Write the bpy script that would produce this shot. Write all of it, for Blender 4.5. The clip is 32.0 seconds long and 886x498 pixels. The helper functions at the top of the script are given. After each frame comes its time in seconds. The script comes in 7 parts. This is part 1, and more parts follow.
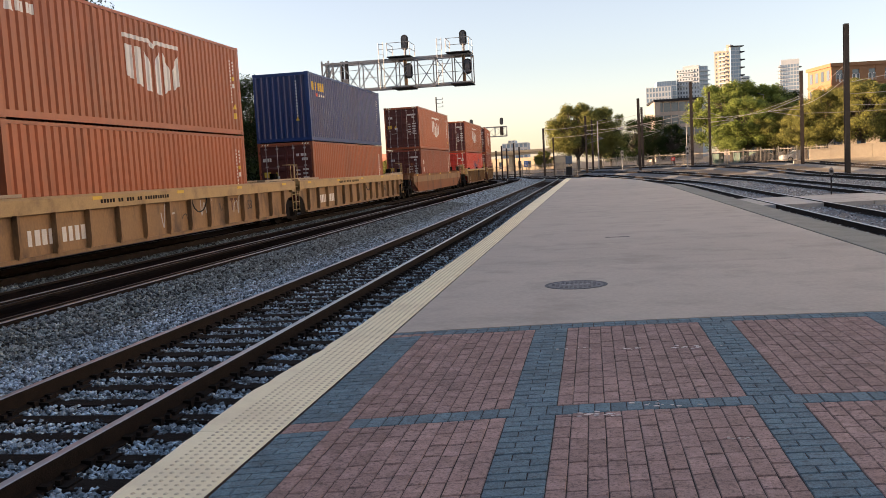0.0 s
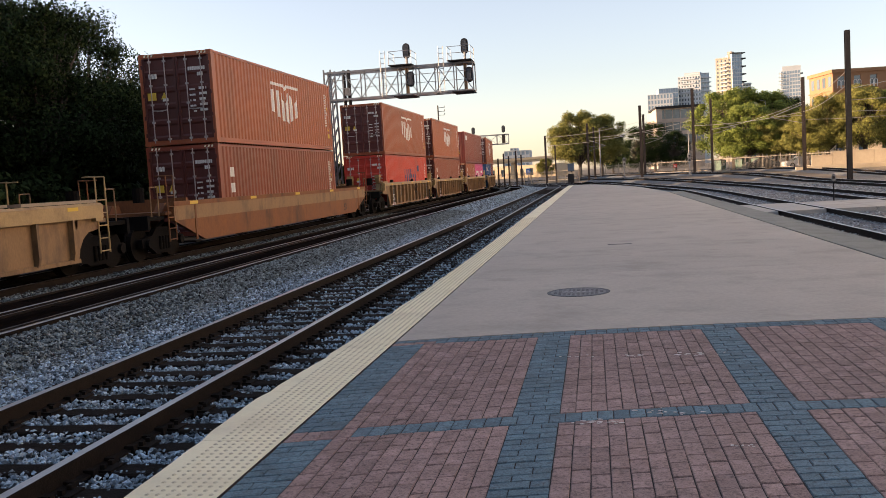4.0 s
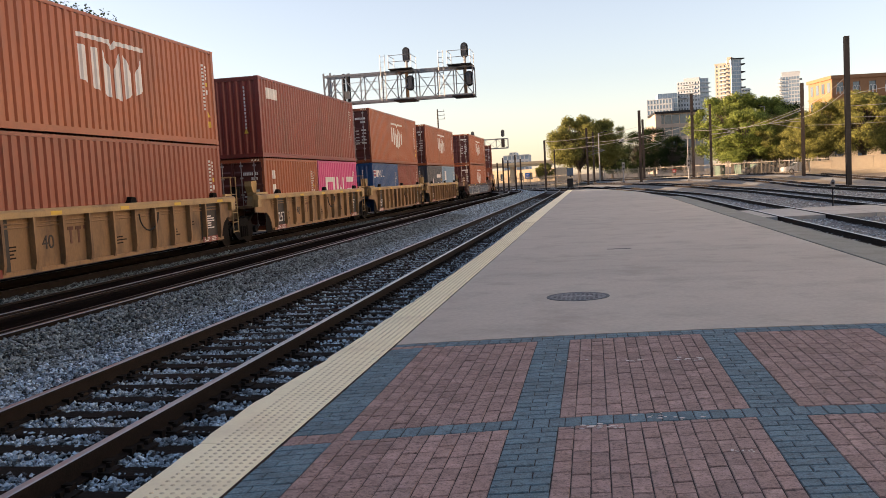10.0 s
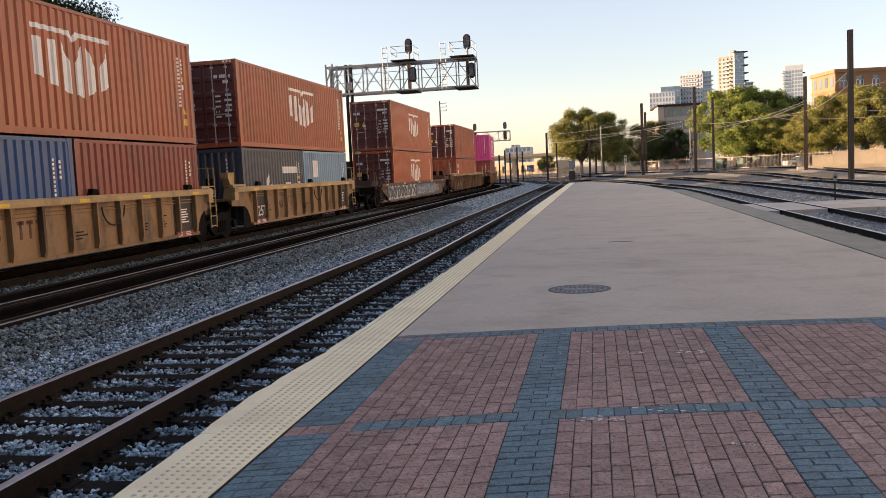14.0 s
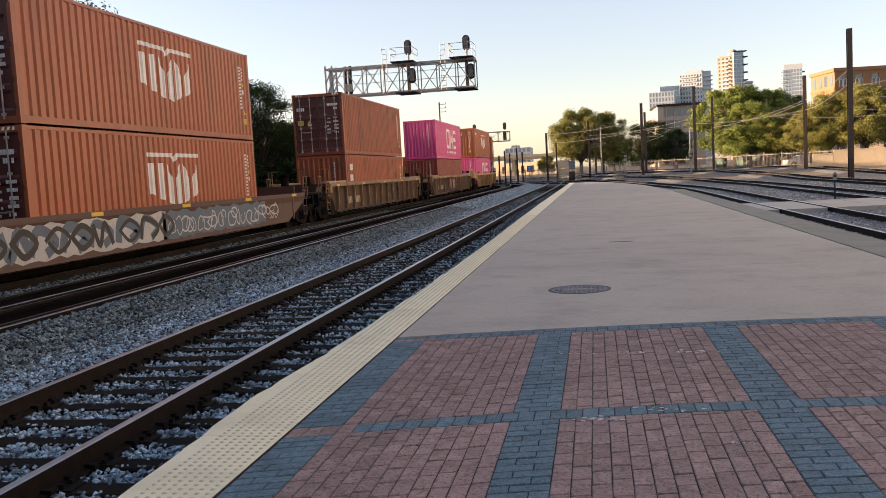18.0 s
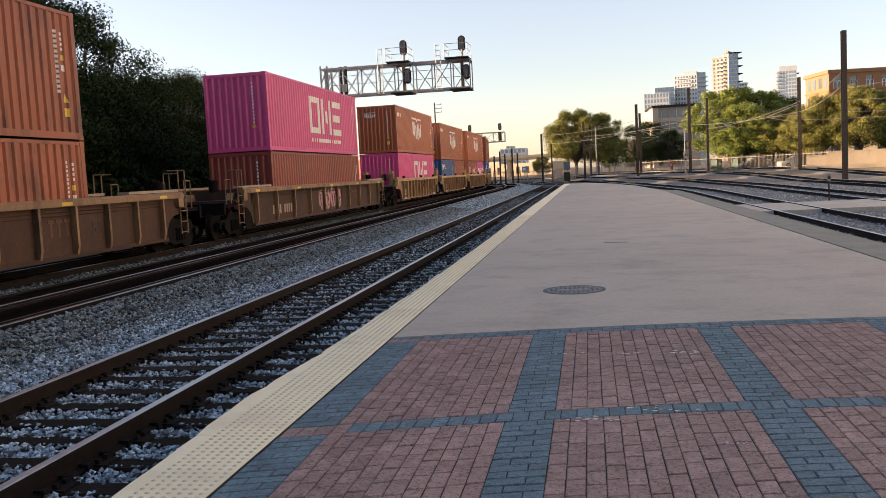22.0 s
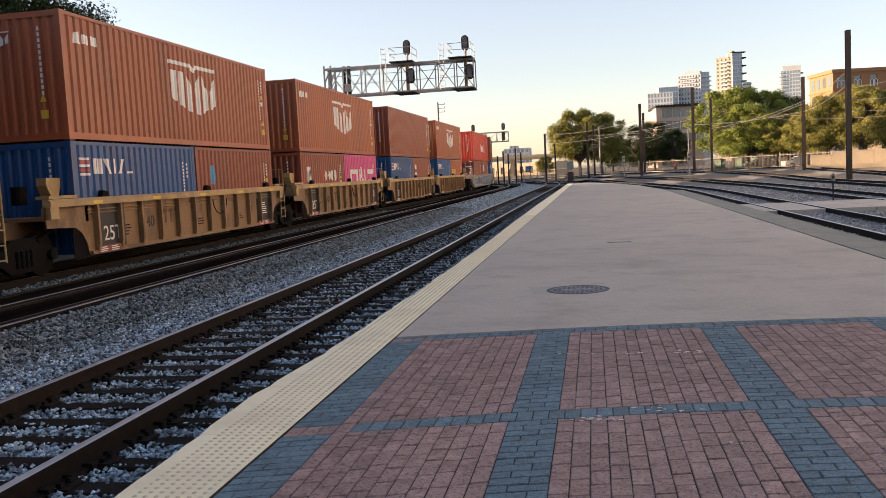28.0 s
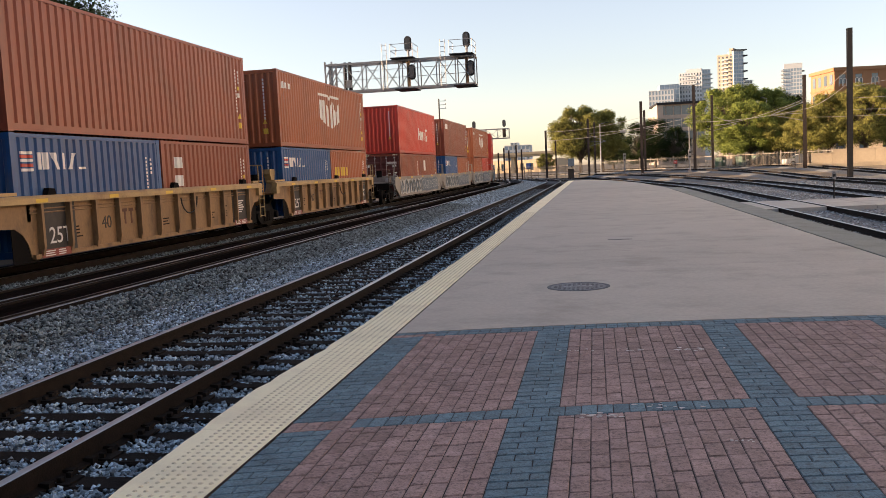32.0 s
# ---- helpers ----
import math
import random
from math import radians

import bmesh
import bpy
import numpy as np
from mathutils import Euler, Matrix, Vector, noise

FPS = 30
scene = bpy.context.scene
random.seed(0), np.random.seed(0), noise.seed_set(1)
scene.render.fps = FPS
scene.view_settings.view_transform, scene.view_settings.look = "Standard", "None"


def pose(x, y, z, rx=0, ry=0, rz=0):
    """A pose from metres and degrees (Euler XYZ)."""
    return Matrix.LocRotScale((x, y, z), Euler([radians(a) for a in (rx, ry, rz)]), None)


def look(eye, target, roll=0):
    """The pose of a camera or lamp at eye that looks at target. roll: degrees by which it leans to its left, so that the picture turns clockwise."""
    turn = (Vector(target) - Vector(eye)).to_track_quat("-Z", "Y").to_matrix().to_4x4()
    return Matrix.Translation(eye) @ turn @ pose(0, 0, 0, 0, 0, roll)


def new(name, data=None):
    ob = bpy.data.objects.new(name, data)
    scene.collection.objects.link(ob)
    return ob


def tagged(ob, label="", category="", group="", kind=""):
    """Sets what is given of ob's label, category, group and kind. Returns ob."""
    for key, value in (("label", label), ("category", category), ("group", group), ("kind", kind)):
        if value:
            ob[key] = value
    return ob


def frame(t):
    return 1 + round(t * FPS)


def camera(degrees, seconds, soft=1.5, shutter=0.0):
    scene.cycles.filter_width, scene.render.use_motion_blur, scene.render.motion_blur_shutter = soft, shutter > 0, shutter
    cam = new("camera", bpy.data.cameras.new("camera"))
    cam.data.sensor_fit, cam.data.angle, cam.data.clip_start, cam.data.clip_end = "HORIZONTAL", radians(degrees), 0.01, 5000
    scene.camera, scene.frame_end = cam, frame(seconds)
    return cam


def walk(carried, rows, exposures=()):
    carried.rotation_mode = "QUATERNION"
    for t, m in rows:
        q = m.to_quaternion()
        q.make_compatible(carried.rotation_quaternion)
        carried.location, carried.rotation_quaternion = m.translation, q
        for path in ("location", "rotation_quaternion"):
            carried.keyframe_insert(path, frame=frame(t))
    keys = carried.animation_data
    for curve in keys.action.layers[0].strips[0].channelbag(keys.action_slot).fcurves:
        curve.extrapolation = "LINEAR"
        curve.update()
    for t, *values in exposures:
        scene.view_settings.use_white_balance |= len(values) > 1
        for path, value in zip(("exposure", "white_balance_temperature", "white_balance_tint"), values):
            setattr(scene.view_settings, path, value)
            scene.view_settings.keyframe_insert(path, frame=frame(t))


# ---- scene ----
# Plan: platform top is z 0, +y runs along the platform, the freight track lies at x -12.77.
EXPOSURE = 1.72
cam = camera(54.18, 32.0, soft=0.5)
walk(cam, [
    (0.0, pose(0.011, -0.014, 1.567, 84.749, 3.163, 9.667)),
    (0.5, pose(0.012, -0.011, 1.567, 84.805, 3.190, 9.689)),
    (1.0, pose(0.013, -0.013, 1.567, 84.886, 3.218, 9.716)),
    (1.5, pose(0.014, -0.011, 1.567, 84.979, 3.242, 9.745)),
    (2.0, pose(0.014, -0.014, 1.567, 85.064, 3.296, 9.769)),
    (2.5, pose(0.015, -0.009, 1.566, 85.126, 3.342, 9.794)),
    (3.0, pose(0.015, -0.009, 1.566, 85.185, 3.372, 9.819)),
    (3.5, pose(0.015, -0.010, 1.567, 85.241, 3.407, 9.836)),
    (5.5, pose(0.014, -0.012, 1.565, 85.313, 3.465, 9.692)),
    (6.0, pose(0.014, -0.013, 1.566, 85.293, 3.425, 9.676)),
    (6.5, pose(0.012, -0.016, 1.567, 85.327, 3.416, 9.651)),
    (7.0, pose(0.009, -0.018, 1.568, 85.472, 3.422, 9.627)),
    (7.5, pose(0.009, -0.018, 1.568, 85.571, 3.374, 9.654)),
    (8.0, pose(0.008, -0.014, 1.567, 85.579, 3.316, 9.689)),
    (8.5, pose(0.006, -0.010, 1.566, 85.561, 3.261, 9.722)),
    (9.0, pose(0.004, -0.009, 1.565, 85.544, 3.207, 9.728)),
    (9.5, pose(0.004, -0.009, 1.565, 85.541, 3.173, 9.733)),
    (10.0, pose(0.004, -0.007, 1.564, 85.536, 3.155, 9.753)),
    (10.5, pose(0.005, -0.006, 1.563, 85.515, 3.083, 9.773)),
    (11.0, pose(0.004, -0.004, 1.563, 85.482, 3.009, 9.795)),
    (11.5, pose(0.003, -0.002, 1.562, 85.377, 2.936, 9.819)),
    (12.0, pose(0.001, -0.000, 1.562, 85.265, 2.863, 9.833)),
    (12.5, pose(-0.000, 0.001, 1.561, 85.171, 2.821, 9.855)),
    (13.0, pose(0.001, 0.005, 1.559, 85.108, 2.810, 9.870)),
    (13.5, pose(0.001, 0.004, 1.559, 85.057, 2.817, 9.887)),
    (14.0, pose(0.001, 0.004, 1.559, 85.018, 2.845, 9.869)),
    (14.5, pose(-0.000, -0.001, 1.561, 84.999, 2.841, 9.859)),
    (16.5, pose(0.007, -0.005, 1.561, 85.050, 3.172, 9.910)),
    (17.0, pose(0.006, -0.011, 1.562, 85.060, 3.195, 9.917)),
    (17.5, pose(0.006, -0.014, 1.563, 85.063, 3.190, 9.900)),
    (18.0, pose(0.006, -0.014, 1.563, 85.076, 3.152, 9.866)),
    (18.5, pose(0.006, -0.013, 1.562, 85.093, 3.099, 9.831)),
    (19.0, pose(0.006, -0.016, 1.562, 85.099, 3.101, 9.790)),
    (19.5, pose(0.007, -0.015, 1.562, 85.095, 3.155, 9.760)),
    (20.0, pose(0.007, -0.013, 1.562, 85.094, 3.151, 9.726)),
    (20.5, pose(0.007, -0.011, 1.561, 85.094, 3.079, 9.681)),
    (21.0, pose(0.007, -0.011, 1.561, 85.089, 2.992, 9.630)),
    (21.5, pose(0.006, -0.015, 1.561, 85.089, 2.975, 9.583)),
    (22.0, pose(0.006, -0.013, 1.560, 85.092, 2.999, 9.547)),
    (22.5, pose(0.004, -0.015, 1.560, 85.086, 2.976, 9.534)),
    (23.0, pose(0.004, -0.015, 1.561, 85.084, 2.954, 9.541)),
    (23.5, pose(0.004, -0.018, 1.562, 85.093, 2.971, 9.553)),
    (24.0, pose(0.004, -0.015, 1.561, 85.108, 3.007, 9.583)),
    (24.5, pose(0.005, -0.014, 1.560, 85.106, 2.991, 9.619)),
    (25.0, pose(0.004, -0.015, 1.560, 85.119, 2.998, 9.646)),
    (25.5, pose(0.003, -0.017, 1.562, 85.130, 3.019, 9.651)),
    (27.5, pose(0.005, -0.013, 1.560, 85.086, 3.041, 9.739)),
    (28.0, pose(0.003, -0.013, 1.559, 85.087, 2.997, 9.768)),
    (28.5, pose(0.001, -0.010, 1.559, 85.088, 2.952, 9.807)),
    (29.0, pose(-0.001, -0.013, 1.559, 85.092, 3.006, 9.825)),
    (29.5, pose(-0.001, -0.011, 1.559, 85.081, 3.046, 9.843)),
    (30.0, pose(-0.001, -0.012, 1.559, 85.072, 3.007, 9.880)),
    (30.5, pose(-0.001, -0.011, 1.559, 85.034, 2.926, 9.900)),
    (31.0, pose(-0.002, -0.011, 1.559, 84.960, 2.858, 9.875)),
    (31.5, pose(-0.003, -0.011, 1.557, 84.897, 2.812, 9.844)),
    (32.0, pose(-0.003, -0.011, 1.556, 84.867, 2.770, 9.807)),
], exposures=[(0.0, EXPOSURE, 6750, 16), (32.0, EXPOSURE, 6750, 16)])

# ---- light ----
SUN_EL, SUN_AZ = 8.5, 267.0          # degrees; azimuth clockwise from +y: the sun stands low, to the left, beyond the wood
world = bpy.data.worlds.new("sky")
scene.world = world
world.use_nodes = True
wn = world.node_tree.nodes
sky = wn.new("ShaderNodeTexSky")
sky.sky_type, sky.sun_disc = "NISHITA", False
sky.sun_elevation, sky.sun_rotation = radians(SUN_EL), radians(SUN_AZ)
sky.air_density, sky.dust_density, sky.ozone_density = 1.0, 0.5, 2.0
wn["Background"].inputs["Strength"].default_value = 0.104
pale = wn.new("ShaderNodeHueSaturation")
pale.inputs["Saturation"].default_value = 0.68
world.node_tree.links.new(sky.outputs[0], pale.inputs["Color"])
evening = wn.new("ShaderNodeMix")            # a touch of rose in the evening sky
evening.data_type, evening.blend_type = "RGBA", "MULTIPLY"
evening.inputs["Factor"].default_value = 1.0
evening.inputs["B"].default_value = (1.035, 0.97, 0.985, 1)
world.node_tree.links.new(pale.outputs[0], evening.inputs["A"])
world.node_tree.links.new(evening.outputs["Result"], wn["Background"].inputs["Color"])
sun = new("sun", bpy.data.lights.new("sun", "SUN"))
sun.data.energy, sun.data.angle, sun.data.color = 5.0, radians(0.6), (1.0, 0.72, 0.46)
a = radians(SUN_AZ)
sun.matrix_world = look((math.sin(a) * math.cos(radians(SUN_EL)) * 100, math.cos(a) * math.cos(radians(SUN_EL)) * 100,
                         math.sin(radians(SUN_EL)) * 100), (0, 0, 0))

# ---- materials ----


def mat(name, c1, c2=None, rough=0.7, metal=0.0, scale=4.0, fine=60.0, bump=0.0, bump_scale=None, coat=0.0, by_object=0.0, stain=None,
        stain_scale=0.6, stain_amount=0.5, stretch=(1, 1, 1), space="Object", by_island=0.0, spec=0.5):
    """A surface that varies at two scales between c1 and c2, with stains, relief and a shift from piece to piece."""
    m = bpy.data.materials.new(name)
    m.use_nodes = True
    nt = m.node_tree
    nd, ln = nt.nodes, nt.links
    b = nd["Principled BSDF"]
    b.inputs["Metallic"].default_value = metal
    b.inputs["Specular IOR Level"].default_value = spec
    c2 = c2 or tuple(v * 0.75 for v in c1)
    tc = nd.new("ShaderNodeTexCoord")
    mp = nd.new("ShaderNodeMapping")
    mp.inputs["Scale"].default_value = stretch
    ln.new(tc.outputs[space], mp.inputs["Vector"])
    vec = mp.outputs[0]
    if space == "Object":
        oi = nd.new("ShaderNodeObjectInfo")
        add = nd.new("ShaderNodeVectorMath")
        add.operation = "MULTIPLY_ADD"
        add.inputs[1].default_value = (37.0, 37.0, 37.0)
        ln.new(oi.outputs["Random"], add.inputs[0])
        ln.new(vec, add.inputs[2])
        vec = add.outputs[0]
    n1 = nd.new("ShaderNodeTexNoise")
    n1.inputs["Scale"].default_value, n1.inputs["Detail"].default_value, n1.inputs["Roughness"].default_value = scale, 6, 0.6
    n2 = nd.new("ShaderNodeTexNoise")
    n2.inputs["Scale"].default_value, n2.inputs["Detail"].default_value = fine, 3
    ln.new(vec, n1.inputs["Vector"])
    ln.new(vec, n2.inputs["Vector"])
    ad = nd.new("ShaderNodeMath")
    ad.operation = "MULTIPLY_ADD"
    ad.inputs[1].default_value = 0.45
    ln.new(n2.outputs["Fac"], ad.inputs[0])
    half = nd.new("ShaderNodeMath")
    half.operation = "MULTIPLY"
    half.inputs[1].default_value = 0.55
    ln.new(n1.outputs["Fac"], half.inputs[0])
    ln.new(half.outputs[0], ad.inputs[2])
    rp = nd.new("ShaderNodeValToRGB")
    rp.color_ramp.elements[0].position, rp.color_ramp.elements[1].position = 0.33, 0.67
    rp.color_ramp.elements[0].color, rp.color_ramp.elements[1].color = (*c2, 1), (*c1, 1)
    ln.new(ad.outputs[0], rp.inputs[0])
    col = rp.outputs[0]
    if stain:
        n3 = nd.new("ShaderNodeTexNoise")
        n3.inputs["Scale"].default_value, n3.inputs["Detail"].default_value, n3.inputs["Roughness"].default_value = stain_scale, 7, 0.65
        ln.new(vec, n3.inputs["Vector"])
        r3 = nd.new("ShaderNodeValToRGB")
        r3.color_ramp.elements[0].position, r3.color_ramp.elements[1].position = 0.5, 0.68
        ln.new(n3.outputs["Fac"], r3.inputs[0])
        am = nd.new("ShaderNodeMath")
        am.operation = "MULTIPLY"
        am.inputs[1].default_value = stain_amount
        ln.new(r3.outputs[0], am.inputs[0])
        mx = nd.new("ShaderNodeMix")
        mx.data_type = "RGBA"
        ln.new(am.outputs[0], mx.inputs["Factor"])
        ln.new(col, mx.inputs["A"])
        mx.inputs["B"].default_value = (*stain, 1)
        col = mx.outputs["Result"]
    for amount, make in ((by_object, "obj"), (by_island, "isl")):
        if not amount:
            continue
        if make == "obj":
            src = nd.new("ShaderNodeObjectInfo").outputs["Random"]
        else:
            src = nd.new("ShaderNodeNewGeometry").outputs["Random Per Island"]
        mr = nd.new("ShaderNodeMapRange")
        mr.inputs["To Min"].default_value, mr.inputs["To Max"].default_value = 1 - amount, 1 + amount
        ln.new(src, mr.inputs["Value"])
        hs = nd.new("ShaderNodeHueSaturation")
        ln.new(mr.outputs[0], hs.inputs["Value"])
        ln.new(col, hs.inputs["Color"])
        col = hs.outputs[0]
    ln.new(col, b.inputs["Base Color"])
    rr = nd.new("ShaderNodeMapRange")
    rr.inputs["To Min"].default_value, rr.inputs["To Max"].default_value = max(0.03, rough - 0.12), min(1, rough + 0.12)
    ln.new(n1.outputs["Fac"], rr.inputs["Value"])
    ln.new(rr.outputs[0], b.inputs["Roughness"])
    b.inputs["Coat Weight"].default_value = coat
    if bump:
        bp = nd.new("ShaderNodeBump")
        bp.inputs["Strength"].default_value = min(1.0, bump)
        bp.inputs["Distance"].default_value = 0.02
        src = n2
        if bump_scale:
            src = nd.new("ShaderNodeTexNoise")
            src.inputs["Scale"].default_value, src.inputs["Detail"].default_value = bump_scale, 4
            ln.new(vec, src.inputs["Vector"])
        ln.new(src.outputs["Fac"], bp.inputs["Height"])
        ln.new(bp.outputs[0], b.inputs["Normal"])
    return m


RUST = (0.11, 0.05, 0.03)
M = {}
M["ground"] = mat("dry_ground", (0.17, 0.13, 0.09), (0.10, 0.085, 0.065), 0.95, scale=0.15, fine=3.0, bump=0.5, bump_scale=8, stain=(0.07, 0.075, 0.04), stain_scale=0.05)
M["ballast_bed"] = mat("ballast_bed", (0.06, 0.068, 0.075), (0.010, 0.011, 0.013), 0.95, scale=9, fine=22, bump=1.0, bump_scale=18)
# bed and planks near black: grime, plus deep shade put into the colour
M["dirty_bed"] = mat("oily_shaded_ballast", (0.020, 0.017, 0.015), (0.005, 0.0045, 0.004), 1.0, scale=5, fine=20, bump=1.0, bump_scale=18, spec=0.0)
M["plank"] = mat("shade_dark_plank", (0.020, 0.015, 0.013), (0.005, 0.0045, 0.004), 1.0, scale=3, fine=40, bump=0.4, stretch=(8, 1, 8), by_object=0.35, spec=0.0)
M["stone"] = mat("ballast_stone", (0.43, 0.565, 0.66), (0.085, 0.118, 0.145), 0.9, scale=5, fine=60, by_island=0.95)
M["concrete"] = mat("platform_concrete", (0.48, 0.458, 0.402), (0.375, 0.358, 0.315), 0.85, scale=0.9, fine=22, bump=0.12, stain=(0.27, 0.25, 0.22), stain_scale=1.3, stain_amount=0.5, by_object=0.04)
M["concrete_grey"] = mat("grey_concrete", (0.30, 0.295, 0.28), (0.20, 0.198, 0.19), 0.88, scale=1.0, fine=35, bump=0.15, stain=(0.16, 0.16, 0.15), stain_scale=0.9)
M["tactile"] = mat("tactile_yellow", (0.96, 0.91, 0.655), (0.88, 0.82, 0.57), 0.75, scale=1.2, fine=50, stain=(0.60, 0.52, 0.36), stain_scale=1.4, stain_amount=0.45)
M["red_brick"] = mat("red_paver", (0.48, 0.345, 0.322), (0.21, 0.148, 0.137), 0.9, scale=9, fine=110, bump=0.35, by_object=0.13, by_island=0.13, stain=(0.075, 0.058, 0.054), stain_scale=45, stain_amount=0.8)
M["blue_brick"] = mat("blue_grey_paver", (0.165, 0.29, 0.36), (0.070, 0.122, 0.155), 0.9, scale=9, fine=110, bump=0.35, by_object=0.13, by_island=0.13, stain=(0.045, 0.062, 0.072), stain_scale=45, stain_amount=0.8)
# domes darker than their plate: their shaded sides put into the colour
M["tactile_dome"] = mat("shade_toned_dome", (0.82, 0.76, 0.54), (0.52, 0.46, 0.32), 0.8, fine=60)
M["joint"] = mat("paver_joint", (0.035, 0.03, 0.028), (0.016, 0.014, 0.013), 0.95, fine=120)
M["rail"] = mat("rail_rust", (0.026, 0.020, 0.017), (0.010, 0.009, 0.008), 0.85, scale=8, fine=90, bump=0.2, spec=0.1)
M["worn_head"] = mat("worn_rail_head", (0.10, 0.085, 0.075), (0.05, 0.042, 0.038), 0.45, 0.6, scale=6, fine=90)
M["rail_head"] = mat("rail_head", (0.55, 0.54, 0.53), (0.42, 0.41, 0.40), 0.33, 1.0, scale=6, fine=90)
M["tie"] = mat("timber_tie", (0.036, 0.029, 0.025), (0.012, 0.010, 0.009), 0.9, scale=6, fine=70, bump=0.5, bump_scale=30, stretch=(1, 6, 6), by_object=0.3, spec=0.05)
M["iron"] = mat("cast_iron", (0.10, 0.108, 0.12), (0.04, 0.043, 0.05), 0.6, 0.4, scale=10, fine=90, bump=0.2)
M["lid_iron"] = mat("worn_iron_lid", (0.24, 0.245, 0.25), (0.09, 0.093, 0.10), 0.6, 0.2, scale=7, fine=70, bump=0.3)
M["steel_galv"] = mat("galvanised_steel", (0.33, 0.33, 0.335), (0.20, 0.20, 0.205), 0.55, 0.4, scale=5, fine=60)
M["steel_dark"] = mat("dark_steel", (0.026, 0.027, 0.030), (0.014, 0.014, 0.016), 0.75, 0.0, scale=5, fine=60, spec=0.25)
M["brown_steel"] = mat("brown_pole", (0.036, 0.022, 0.017), (0.016, 0.012, 0.011), 0.7, 0.1, scale=3, fine=40)
M["black_paint"] = mat("black_paint", (0.022, 0.022, 0.024), (0.012, 0.012, 0.013), 0.6, scale=4, fine=50, stain=(0.06, 0.05, 0.04), stain_scale=2)
M["white_paint"] = mat("white_paint", (0.78, 0.78, 0.76), (0.62, 0.61, 0.58), 0.6, scale=3, fine=50)
M["tan_car"] = mat("tan_car_paint", (0.30, 0.182, 0.084), (0.20, 0.118, 0.055), 0.65, scale=1.5, fine=30, stain=(0.05, 0.032, 0.024), stain_scale=1.3, stain_amount=0.85, stretch=(1, 1, 0.4), by_object=0.12)
M["yellow_car"] = mat("yellow_chord", (0.46, 0.32, 0.135), (0.33, 0.225, 0.10), 0.55, scale=1.5, fine=30, stain=(0.14, 0.085, 0.05), stain_scale=1.4, stain_amount=0.6)
M["orange_car"] = mat("orange_car_paint", (0.25, 0.10, 0.036), (0.16, 0.064, 0.027), 0.65, scale=1.5, fine=30, stain=(0.07, 0.038, 0.024), stain_scale=1.1, stain_amount=0.8, stretch=(1, 1, 0.4), spec=0.3)
M["brown_car"] = mat("brown_car_paint", (0.10, 0.05, 0.037), (0.07, 0.036, 0.028), 0.6, scale=1.5, fine=30, stain=(0.05, 0.035, 0.03), stain_scale=1.1, stain_amount=0.6)
M["dark_stone"] = mat("dark_ballast_stone", (0.255, 0.325, 0.345), (0.036, 0.047, 0.05), 0.92, scale=5, fine=60, by_island=0.95)
M["deck_board"] = mat("pale_deck_board", (0.40, 0.33, 0.24), (0.29, 0.24, 0.17), 0.8, scale=2, fine=30)
M["graffiti_pink"] = mat("graffiti_pink", (0.52, 0.24, 0.25), (0.42, 0.19, 0.21), 0.6, scale=2, fine=20, stain=(0.34, 0.34, 0.40), stain_scale=1.6, stain_amount=0.5)
M["graffiti_dark"] = mat("graffiti_dark", (0.045, 0.03, 0.045), (0.025, 0.018, 0.027), 0.7, scale=2, fine=20)
M["kerb_concrete"] = mat("kerb_concrete", (0.25, 0.28, 0.26), (0.16, 0.18, 0.168), 0.9, scale=1.5, fine=30, bump=0.3, stain=(0.14, 0.15, 0.14), stain_scale=1.8, stain_amount=0.7)
M["umber_car"] = mat("umber_car_paint", (0.088, 0.044, 0.026), (0.044, 0.025, 0.018), 0.75, scale=1.8, fine=30, stain=(0.035, 0.022, 0.018), stain_scale=1.3, stain_amount=0.85, stretch=(1, 1, 0.35), by_object=0.15, spec=0.3)
M["grey_car"] = mat("grey_car_paint", (0.30, 0.28, 0.25), (0.22, 0.2, 0.18), 0.6, scale=1.5, fine=30, stain=(0.12, 0.08, 0.06), stain_scale=1.1, stain_amount=0.7)
# grease, with the shade under the cars also put into the colour
M["bogie"] = mat("greasy_shaded_bogie", (0.010, 0.008, 0.007), (0.004, 0.004, 0.004), 0.85, 0.0, scale=8, fine=60, bump=0.2, spec=0.1)
M["pale_concrete"] = mat("pale_concrete", (0.44, 0.45, 0.43), (0.33, 0.34, 0.325), 0.88, scale=1.0, fine=35, bump=0.15, stain=(0.24, 0.23, 0.21), stain_scale=0.9)
M["pale_stone"] = mat("pale_ballast", (0.38, 0.43, 0.47), (0.13, 0.148, 0.16), 0.9, scale=5, fine=60, by_island=0.6)
M["pale_bed"] = mat("pale_ballast_bed", (0.19, 0.205, 0.215), (0.045, 0.048, 0.05), 0.95, scale=6, fine=16, bump=1.0, bump_scale=14)
M["leaf"] = mat("leaf", (0.25, 0.24, 0.06), (0.095, 0.095, 0.027), 0.75, scale=3, fine=20, by_island=0.5, spec=0.15)
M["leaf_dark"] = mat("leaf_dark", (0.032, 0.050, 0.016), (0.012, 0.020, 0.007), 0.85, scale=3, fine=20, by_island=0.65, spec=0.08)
M["leaf_warm"] = mat("leaf_warm", (0.225, 0.27, 0.055), (0.085, 0.108, 0.027), 0.75, scale=3, fine=20, by_island=0.5, spec=0.15)
M["bark"] = mat("bark", (0.10, 0.075, 0.055), (0.05, 0.038, 0.03), 0.95, scale=6, fine=40, bump=0.6, bump_scale=15)
M["glass"] = mat("window_glass", (0.10, 0.13, 0.16), (0.06, 0.08, 0.10), 0.12, 0.0, scale=0.3, fine=2, spec=1.0, by_object=0.4)
